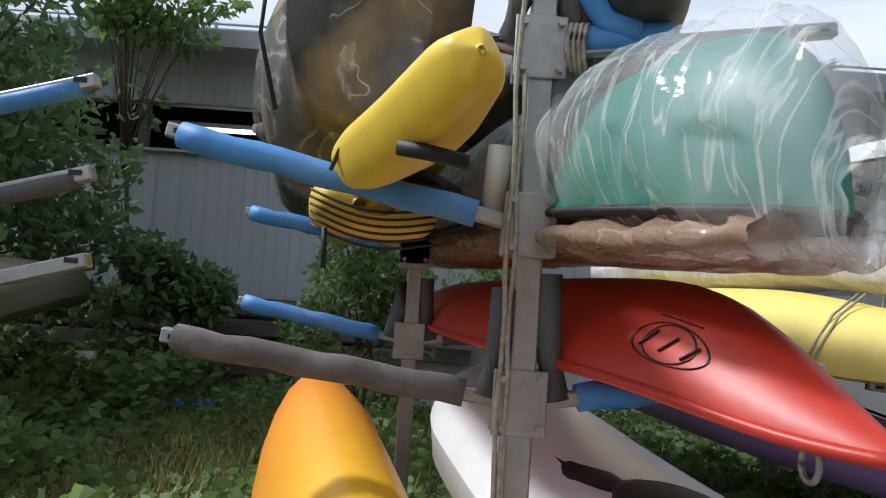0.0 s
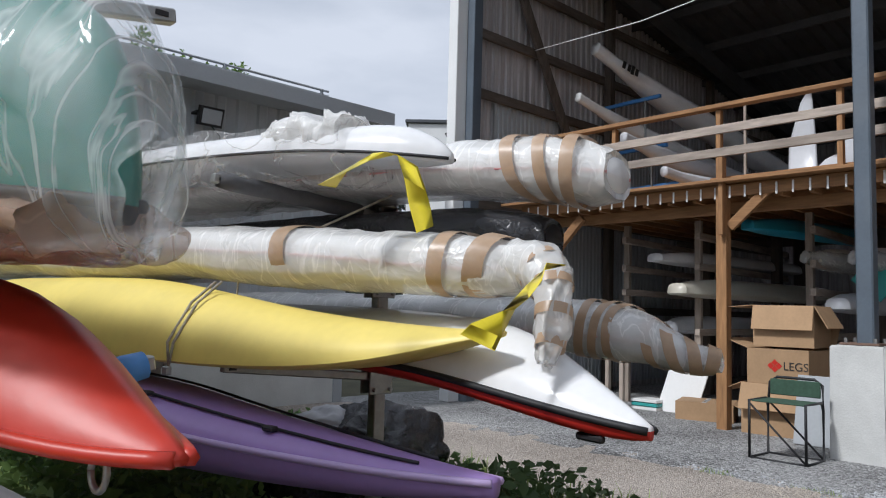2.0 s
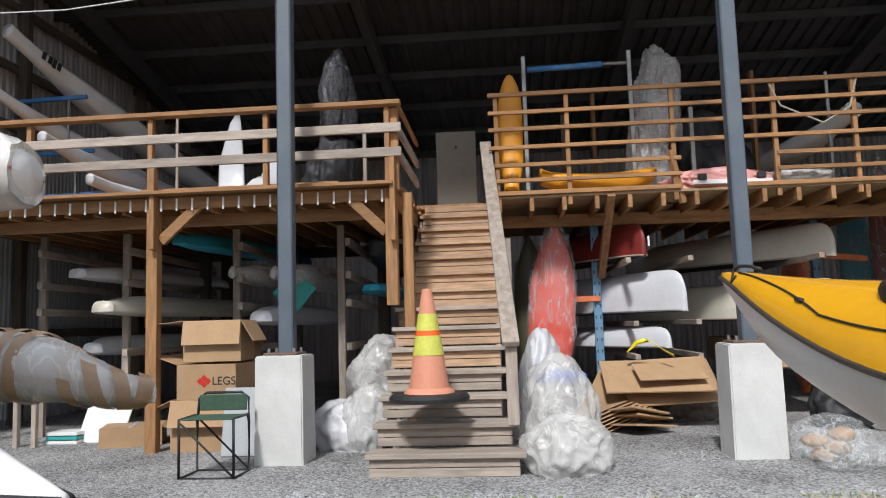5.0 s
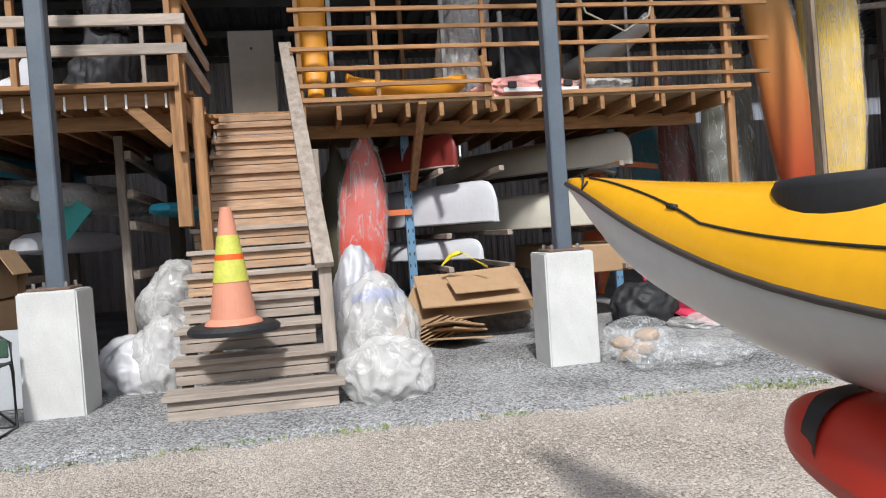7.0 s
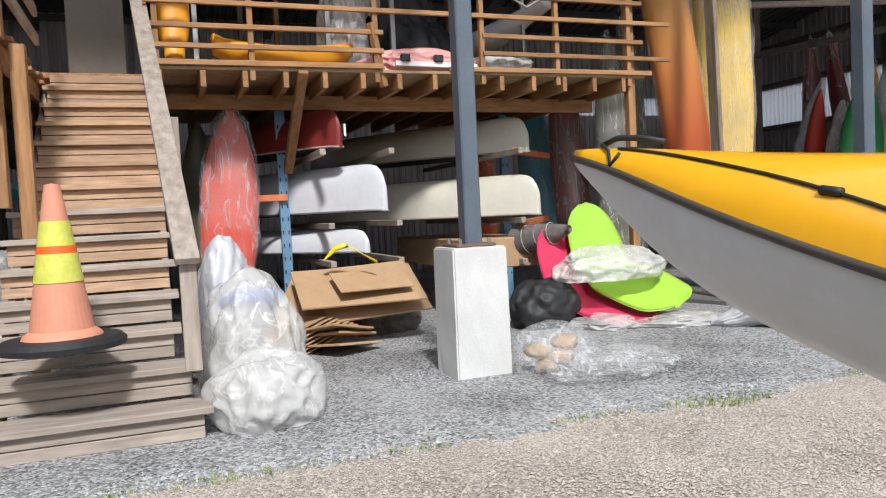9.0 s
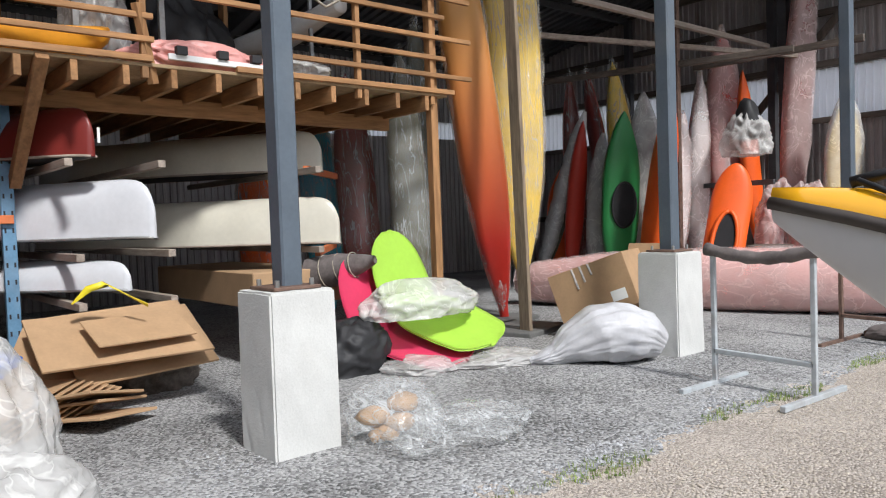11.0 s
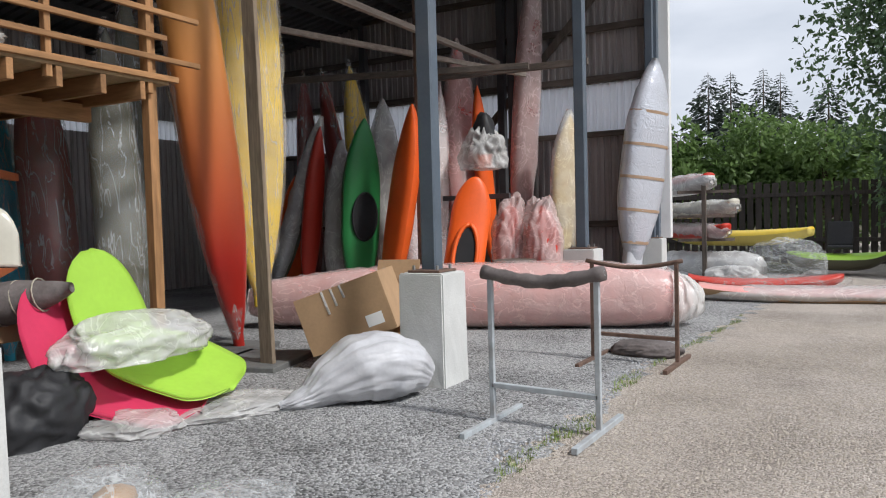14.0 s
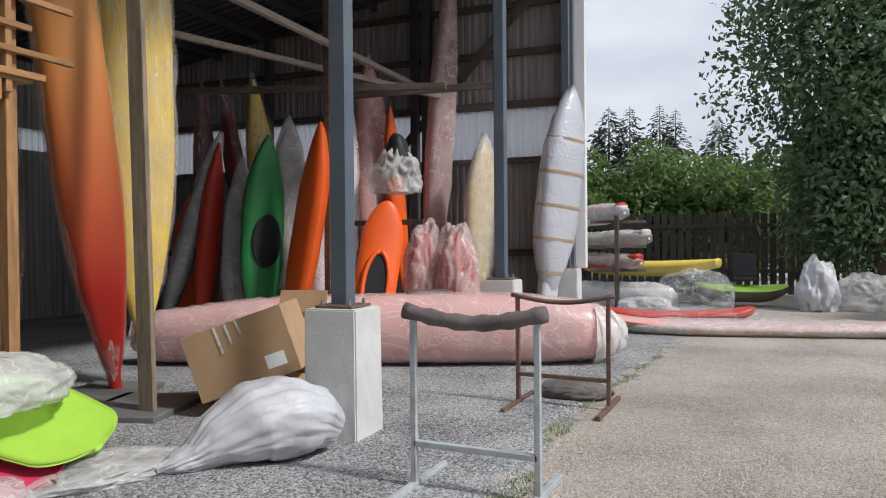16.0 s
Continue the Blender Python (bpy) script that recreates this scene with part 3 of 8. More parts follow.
beam("wind_brace", (X_FRONT + 0.5, Y_LEFT - 0.19, 6.2), (10.0, Y_LEFT - 0.19, 2.6), 0.06, 0.14, M_woodold, wall_l)
beam("wind_brace", (8.0, Y_RIGHT + 0.18, 5.9), (12.6, Y_RIGHT + 0.18, 1.2), 0.06, 0.14, M_woodold, wall_r)
for x in (10.4, 13.6):
    beam("wall_post", (x, Y_LEFT - 0.2, 0), (x, Y_LEFT - 0.2, roof_z(x) - 0.1), 0.12, 0.12, M_woodold, wall_l)
    beam("wall_post", (x, Y_RIGHT + 0.22, 0), (x, Y_RIGHT + 0.22, roof_z(x) - 0.1), 0.14, 0.14, M_roof, wall_r)

# roof with ribs running down the slope
rv, rf = ribbed_geo(Y_LEFT - Y_RIGHT + 0.6, 1.0, pitch=0.22, depth=0.045)
slope = []
for x, d, z in rv:
    xx = X_FRONT - 0.5 if z < 0.5 else X_BACK + 0.3
    slope.append((xx, Y_RIGHT - 0.3 + x, roof_z(xx) + d))
top_v = [(a, b, c + 0.12) for a, b, c in slope]
rg = join_geo((slope, rf), (top_v, [p[::-1] for p in rf]))
tagged(mesh_ob("ceiling", *rg, M_roof), "dark ribbed sheet roof on purlins and rafters", "roof", kind="structure")
purl = thing("roof_frame", (X_FRONT, 0, 6), "dark steel rafters and timber purlins under the roof", "roof frame", kind="structure")
for i in range(9):
    x = X_FRONT + 0.3 + i * 1.2
    beam("purlin", (x, Y_RIGHT, roof_z(x) - 0.07), (x, Y_LEFT, roof_z(x) - 0.07), 0.06, 0.13, M_roof, purl)
for y in POST_Y[:-1] + [6.3]:
    beam("rafter", (X_FRONT, y, roof_z(X_FRONT) - 0.24), (X_BACK, y, roof_z(X_BACK) - 0.24), 0.14, 0.22, M_roof, purl)

# steel posts on concrete plinths
plinths = []
for i, y in enumerate(POST_Y):
    hgt, half = 0.93, 0.205
    p = thing("concrete_plinth", (7.56, y, 0), "pale cast concrete plinth under a steel post" if i else "square cast concrete plinth beside the green camp stool", "plinth", "plinths along the shed front")
    bm = bmesh.new()
    bmesh.ops.create_cube(bm, size=1.0)
    for v in bm.verts:
        k = half * (1.03 if v.co.z < 0 else 1.0)
        v.co = Vector((math.copysign(k, v.co.x), math.copysign(k, v.co.y), 0.5 * hgt + math.copysign(hgt / 2, v.co.z) - (0.04 if v.co.z < 0 else 0)))
    bmesh.ops.bevel(bm, geom=bm.edges[:], offset=0.012, segments=2, affect="EDGES")
    bmesh.ops.subdivide_edges(bm, edges=[e for e in bm.edges if e.calc_length() > 0.2], cuts=6, use_grid_fill=True)
    for v in bm.verts:
        v.co += v.co.normalized() * 0.006 * noise.noise(v.co * 14 + Vector((0, 0, i * 5)))
    vv, ff = [(q.co.x + 7.56, q.co.y + y, q.co.z) for q in bm.verts], [[q.index for q in g.verts] for g in bm.faces]
    bm.free()
    mesh_ob("block", vv, ff, M_concrete, p)
    st = thing("steel_post", (7.56, y, hgt), "tall blue-grey painted steel post bolted to a plinth", "post", "steel posts along the shed front", kind="structure")
    mesh_ob("shaft", *box_geo((7.57, y - 0.02, (hgt + 6.35) / 2), (0.14, 0.13, 6.35 - hgt), 0.012), M_bluegrey, st)
    box("base_plate", (7.56, y, hgt + 0.012), (0.30, 0.30, 0.02), M_rust, st, "rusty base plate")
    for sx in (-0.11, 0.11):
        for sy in (-0.11, 0.11):
            mesh_ob("bolt", *tube_geo([(7.56 + sx, y + sy, hgt), (7.56 + sx, y + sy, hgt + 0.06)], 0.014, 6), M_steel, st)
# white corner columns at both ends of the front
for y, sgn in ((Y_LEFT + 0.05, 1), (Y_RIGHT + 0.06, -1)):
    cc = thing("corner_column", (7.45, y, 0), "white-clad corner column of the shed front", "column", "corner columns", kind="structure")
    base = 0.93 if sgn < 0 else 0.0
    mesh_ob("cladding", *box_geo((7.40, y, (base + 6.3) / 2), (0.26, 0.16, 6.3 - base), 0.008), M_white, cc)
    mesh_ob("inner_post", *box_geo((7.52, y - sgn * 0.15, (base + 6.3) / 2), (0.16, 0.13, 6.3 - base), 0.008), M_bluegrey, cc, "dark blue-grey inner steel post")

# ---- left gallery ----
DECK_L = 2.56
gl = thing("timber_gallery", (8.13, 4.0, 0), "raw pine storage gallery with a four-rail balustrade", "gallery", kind="structure")
yl0, yl1 = 1.46, 6.55
for i in range(17):
    y = yl0 + 0.02 + i * 0.3
    if y > yl1 + 0.1:
        break
    beam("joist", (8.16, y, DECK_L - 0.15), (12.5, y, DECK_L - 0.15), 0.045, 0.15, M_wood, gl)
for i in range(22):
    x = 8.06 + i * 0.205
    beam("deck_board", (x, yl0 - 0.02 - 0.03 * (i % 3), DECK_L - 0.05), (x, yl1 + 0.25, DECK_L - 0.05), 0.19, 0.034, M_wood, gl)
beam("edge_beam", (8.12, yl0, DECK_L - 0.14), (8.12, yl1, DECK_L - 0.14), 0.045, 0.12, M_wood, gl)
for i in range(32):
    y = yl0 + 0.1 + i * 0.157
    box("hanger", (8.09, y, DECK_L - 0.16), (0.012, 0.018, 0.12), M_white, gl, "pale joist hanger strap", 0.002)
beam("lower_beam", (8.4, yl0, DECK_L - 0.28), (8.4, yl1, DECK_L - 0.28), 0.06, 0.12, M_wood, gl)
beam("lower_beam", (12.0, yl0, DECK_L - 0.28), (12.0, yl1, DECK_L - 0.28), 0.06, 0.16, M_woodold, gl)
for y, z0 in ((1.48, 1.35), (3.85, 0.0)):
    beam("post", (8.14, y, z0), (8.14, y, DECK_L - 0.08), 0.11, 0.11, M_wood, gl)
    beam("post_cleat", (8.05, y - 0.03, DECK_L - 0.6), (8.05, y - 0.03, DECK_L + 0.2), 0.09, 0.05, M_wood, gl)
beam("post", (8.35, 1.35, 0.0), (8.35, 1.35, DECK_L - 0.1), 0.10, 0.10, M_wood, gl)
beam("knee_brace", (8.14, 3.78, 2.05), (8.14, 3.38, DECK_L - 0.15), 0.05, 0.10, M_wood, gl)
beam("knee_brace", (8.14, 1.53, 2.05), (8.14, 1.90, DECK_L - 0.15), 0.05, 0.10, M_wood, gl)
beam("post", (12.0, 4.6, 0), (12.0, 4.6, DECK_L - 0.2), 0.14, 0.14, M_woodold, gl)
beam("post", (12.0, 2.2, 0), (12.0, 2.2, DECK_L - 0.2), 0.14, 0.14, M_woodold, gl)
for y in (1.50, 3.87, 5.14, 6.3, 2.7):
    beam("baluster", (8.10, y, DECK_L - 0.02), (8.10, y, 3.27), 0.07, 0.05, M_wood if y > 2 else M_wood, gl)
beam("baluster", (8.17, 1.45, DECK_L - 0.1), (8.17, 1.45, 3.27), 0.10, 0.10, M_wood, gl)
for z, h, mm in ((3.30, 0.045, M_wood), (3.06, 0.09, M_woodgrey), (2.82, 0.09, M_woodgrey)):
    beam("rail", (8.07, yl0 - 0.1, z), (8.07, yl1 - (0.0 if z > 3.2 else 0.8), z), 0.035 if h > 0.06 else 0.11, h, mm, gl)
    beam("side_rail", (8.1, 1.40, z), (9.7, 1.40, z - 0.02), 0.035, h, mm, gl)
beam("loose_plank", (8.25, 2.0, DECK_L + 0.0), (8.25, 4.0, DECK_L + 0.0), 0.2, 0.035, M_wood, gl)

# ---- right gallery ----
DECK_R = 2.63
gr = thing("slatted_gallery", (9.7, -2.0, 0), "raw pine storage gallery with a seven-rail slatted balustrade", "gallery", kind="structure")
yr0, yr1 = 0.50, -4.62
for i in range(15):
    y = yr0 - 0.05 - i * 0.37
    if y < yr1 - 0.1:
        break
    beam("joist", (9.62, y, DECK_R - 0.14), (13.4, y, DECK_R - 0.14), 0.05, 0.15, M_wood, gr)
for i in range(20):
    x = 9.72 + i * 0.19
    beam("deck_board", (x, yr0 + 0.02, DECK_R - 0.045), (x, yr1 - 0.02, DECK_R - 0.045), 0.183, 0.03, M_ply, gr)
beam("cross_beam", (10.4, yr0, 2.40), (10.4, yr1 + 0.2, 2.37), 0.07, 0.15, M_wood, gr)
beam("edge_board", (9.62, yr0 + 0.03, DECK_R), (9.62, -1.60, DECK_R), 0.05, 0.05, M_wood, gr)
beam("edge_board", (9.62, -2.3, DECK_R - 0.01), (9.62, -4.72, DECK_R - 0.01), 0.05, 0.05, M_wood, gr)
POSTS_R = (0.46, -0.36, -1.55, -2.68, -3.55, -4.45)
for i, y in enumerate(POSTS_R):
    beam("baluster", (9.66, y, 2.48 if i else 2.45), (9.66, y, 3.80), 0.06, 0.05, M_wood, gr)
beam("baluster", (9.70, -1.63, 2.45), (9.62, -1.50, 3.05), 0.06, 0.07, M_wood, gr)
for k, z in enumerate((3.80, 3.585, 3.385, 3.17, 2.96, 2.78)):
    ya, yb = yr0 + 0.05, -4.62 - (0.36 if k % 2 else 0.0)
    if k < 4:
        beam("rail", (9.625, ya, z), (9.625, yb, z), 0.04, 0.045 if k else 0.05, M_wood, gr)
    else:
        beam("rail", (9.625, ya, z), (9.625, -1.62, z), 0.04, 0.045, M_wood, gr)
        beam("rail", (9.625, -2.68, z + 0.01), (9.625, yb, z), 0.04, 0.045, M_wood, gr)
beam("corner_post", (9.72, -4.50, 0.0), (9.72, -4.50, 3.8), 0.09, 0.09, M_wood, gr)
beam("knee_brace", (9.62, -0.82, DECK_R - 0.05), (10.6, -0.78, 1.70), 0.09, 0.09, M_wood, gr)
for y, z1 in ((-0.9, 4.35), (-3.1, 4.55)):
    beam("upright", (11.6, y, DECK_R), (11.6, y, z1), 0.14, 0.05, M_wood, gr)
beam("upright", (11.0, -0.42, DECK_R), (11.0, -0.42, 3.9), 0.09, 0.05, M_woodold, gr)

# ---- stair ----
st = thing("wooden_stair", (7.0, 0.95, 0), "straight weathered pine stair with thirteen open-jointed treads and one handrail", "stair", kind="structure")
RISE, RUN, XS = 0.19, 0.265, 6.80
for k in range(1, 15):
    x, z = XS + (k - 1) * RUN, RISE * k
    ya, yb = (0.30, 1.52) if k == 1 else ((0.345, 1.50) if k == 2 else (0.43, 1.50))
    if k > 7:
        yb = 1.42
    if k < 14:
        box("tread", (x + 0.13, (ya + yb) / 2, z - 0.02), (0.29, yb - ya, 0.04), GRAIN[M_woodgrey.name, "y"] if k < 8 else M_woodstep, st, bevel=0.005)
    g0 = 0.014 if k < 8 else 0.004
    hb = (RISE - 0.04 - g0) / 2
    for j in range(2):
        zc = z - 0.04 - hb * (j + 0.5) - 0.003 * j
        box("riser_board", (x + 0.035, (ya + yb) / 2 + 0.01, zc), (0.024, yb - ya - 0.08, hb - 0.004), GRAIN[M_woodgrey.name, "y"] if k < 5 else M_woodstep, st, bevel=0.003)
for y in (0.50, 1.42):
    beam("stringer", (XS + 0.22, y, -0.02), (XS + 13.2 * RUN, y, 2.44), 0.045, 0.2, M_woodgrey, st)
beam("newel", (6.90, 0.385, 0.38), (6.90, 0.385, 1.06), 0.09, 0.09, M_woodgrey, st)
beam("newel", (8.2, 0.40, 1.15), (8.2, 0.40, 1.95), 0.05, 0.10, M_woodgrey, st)
beam("handrail", (6.80, 0.385, 0.99), (9.95, 0.60, 3.32), 0.13, 0.045, M_woodgrey, st)
beam("rail_board", (8.2, 0.42, 1.80), (9.95, 0.585, 3.18), 0.03, 0.10, M_woodgrey, st)
box("landing_board", (10.6, 0.95, 2.63), (0.5, 1.1, 0.05), M_wood, st)

# ---- grey building behind the racks ----
YB = 7.65
bl = thing("metal_building", (0, YB, 0), "long grey metal-clad building with a dark tiled roof", "building")
X0, X1 = -9.0, 6.1
wg = (
    put_geo(ribbed_geo(X1 - X0, 2.38, pitch=0.25, depth=-0.02, z0=0.95), Matrix.Translation((X0, YB, 0))),
    put_geo(ribbed_geo(X1 - X0, 3.40, pitch=0.25, depth=-0.02, z0=2.86), Matrix.Translation((X0, YB, 0))),
    put_geo(ribbed_geo(2.9, 2.86, pitch=0.25, depth=-0.02, z0=2.38), Matrix.Translation((3.2, YB, 0))),
    box_geo(((X0 + X1) / 2, YB + 0.16, 1.65), (X1 - X0, 0.12, 1.44), 0.0),
    box_geo(((X0 + X1) / 2, YB + 0.16, 3.2), (X1 - X0, 0.12, 0.66), 0.0),
    box_geo((X1, YB + 3.0, 1.7), (0.12, 6.0, 3.4), 0.0),
    box_geo((X0, YB + 3.0, 1.7), (0.12, 6.0, 3.4), 0.0),
    box_geo(((X0 + X1) / 2, YB + 6.0, 1.7), (X1 - X0, 0.12, 3.4), 0.0),
)
for q, geo in enumerate(wg):
    mesh_ob("siding_sheet" if q < 3 else "wall", *geo, M_siding, bl)
mesh_ob("plinth_wall", *box_geo(((X0 + X1) / 2, YB + 0.1, 0.45), (X1 - X0, 0.16, 1.04), 0), M_concrete, bl)
# added sheet: the building's inner shade painted near-black behind the window band
box("interior_back", ((X0 + X1) / 2, YB + 2.2, 2.0), (X1 - X0 - 0.4, 0.05, 3.0), M_inshade, bl, "dark interior")
for q, z in enumerate((0.90, 0.72, 0.54, 0.36)):
    beam("foot_plank", (X0 + 0.3 * q, YB - 0.06 - 0.05 * (q % 2), z), (2.4 - 0.7 * q, YB - 0.08 - 0.05 * (q % 2), z - 0.03), 0.04, 0.14, M_woodgrey if q % 2 else M_woodold, bl, "weathered plank along the wall foot")
box("window_sill", ((X0 + X1) / 2, YB - 0.03, 2.36), (X1 - X0, 0.12, 0.03), M_siding, bl)
for x in (-2.45, -1.05, 0.6, 2.2, 3.2):
    box("window_post", (x, YB + 0.05, 2.62), (0.09, 0.1, 0.5), M_woodold, bl)
rid = []
for (ya, za), (yb2, zb) in (((YB - 0.45, 3.46), (YB + 3.0, 4.45)), ((YB + 6.4, 3.46), (YB + 3.0, 4.45))):
    v, f = [], []
    n = 120
    for i in range(n + 1):
        x = X0 - 0.4 + (X1 - X0 + 0.7) * i / n
        w = 0.028 * (i % 2)
        v += [(x, ya, za + w), (x, yb2, zb + w), (x, yb2, zb - 0.12), (x, ya, za - 0.12)]
    for i in range(n):
        a = 4 * i
        f += [[a, a + 4, a + 5, a + 1], [a + 3, a + 2, a + 6, a + 7], [a, a + 3, a + 7, a + 4]]
    f += [[0, 1, 2, 3], [4 * n, 4 * n + 3, 4 * n + 2, 4 * n + 1]]
    rid.append((v, f))
mesh_ob("roof", *join_geo(*rid), M_roofmetal, bl)
box("fascia", ((X0 + X1) / 2, YB - 0.47, 3.40), (X1 - X0 + 0.7, 0.025, 0.17), M_siding, bl)
box("soffit", ((X0 + X1) / 2, YB - 0.23, 3.36), (X1 - X0 + 0.7, 0.46, 0.02), M_siding, bl)
gab = [(X1 + 0.06, YB, 3.4), (X1 + 0.06, YB + 6.0, 3.4), (X1 + 0.06, YB + 3.0, 4.3), (X1 - 0.06, YB, 3.4), (X1 - 0.06, YB + 6.0, 3.4), (X1 - 0.06, YB + 3.0, 4.3)]
mesh_ob("gable", gab, [[0, 1, 2], [3, 5, 4], [0, 2, 5, 3], [1, 4, 5, 2]], M_siding, bl)
for i in range(2):
    mesh_ob("snow_rail", *tube_geo([(X0, YB + 0.3, 3.75 + 0.06 * i), (X1 - 0.1, YB + 0.3, 3.75 + 0.06 * i)], 0.014, 6), M_siding, bl)
for i in range(12):
    box("rail_foot", (X0 + 0.6 + 1.3 * i, YB + 0.3, 3.74), (0.03, 0.04, 0.16), M_siding, bl)
tl = thing("fluorescent_lamp", (-1.7, YB + 0.7, 2.7), "lit fluorescent strip lamp behind the window band", "lamp")
box("housing", (-1.7, YB + 0.7, 2.79), (1.5, 0.12, 0.05), M_white, tl)
mesh_ob("tube", *tube_geo([(-2.4, YB + 0.66, 2.74), (-1.0, YB + 0.66, 2.74)], 0.022, 8), M_tube, tl, smooth=True)
fl = thing("floodlight", (4.25, YB - 0.1, 3.0), "black floodlight on the grey metal wall", "lamp")
box("head", (4.25, YB - 0.16, 3.06), (0.26, 0.07, 0.2), M_black, fl, m=Matrix.Rotation(radians(15), 4, "X"))
box("glass", (4.25, YB - 0.2, 3.05), (0.21, 0.012, 0.15), M_siding, fl, "pale lamp glass", m=Matrix.Rotation(radians(15), 4, "X"))
box("bracket", (4.17, YB - 0.06, 3.1), (0.12, 0.14, 0.03), M_black, fl)
tube("cable", [(4.3, YB - 0.06, 3.0), (4.42, YB - 0.05, 2.9), (4.45, YB - 0.03, 2.6)], 0.006, M_black, fl)
dp = thing("downpipe", (1.55, YB - 0.1, 0.9), "grey rain downpipe on the metal wall", "pipe")
tube("pipe", [(1.55, YB - 0.08, 0.9), (1.55, YB - 0.08, 3.3)], 0.045, M_siding, dp, n=12)
for i in range(5):
    lg = thing("old_log", (-1.6, YB - 0.12, 0.1 + 0.19 * i), "grey weathered squared log at the wall foot", "log", "logs at the wall foot")
    beam("timber", (-4.5 + 0.3 * (i % 2), YB - 0.18 - 0.02 * (i % 3), 0.1 + 0.19 * i), (0.35 - 0.25 * (i % 2), YB - 0.2, 0.09 + 0.19 * i), 0.18, 0.165, M_woodold, lg, bevel=0.02)
# far white building with a banner
HALL = Matrix.Translation((17.0, 19.5, 0)) @ pose(0, 0, 0, 0, 0, -45)
fb = thing_at("distant_hall", HALL, "distant white hall with a dark green banner", "building")
box("wall", (8.0, 3.0, 3.75), (16, 6, 7.5), M_white, fb, bevel=0.02)
box("roof", (8.0, 3.0, 7.56), (16.2, 6.2, 0.12), M_roofmetal, fb, bevel=0.02)
box("banner", (1.5, -0.02, 6.55), (2.2, 0.02, 0.42), mat("green_banner", (0.03, 0.09, 0.05), 0.6), fb, "dark green banner with pale bars")
for i in range(10):
    box("lettering_bar", (0.65 + 0.19 * i, -0.035, 6.55), (0.1, 0.01, 0.22 - 0.06 * (i % 2)), M_white, fb, bevel=0)
for sx in (-1, 0, 1):
    box("emblem", (1.5 + 0.13 * sx, -0.02, 7.05 + 0.08 * (sx == 0)), (0.11, 0.01, 0.3), M_logo, fb, bevel=0, m=Matrix.Rotation(radians(25 * sx), 4, "Y"))


# ---- boats ----
HULLS = {}


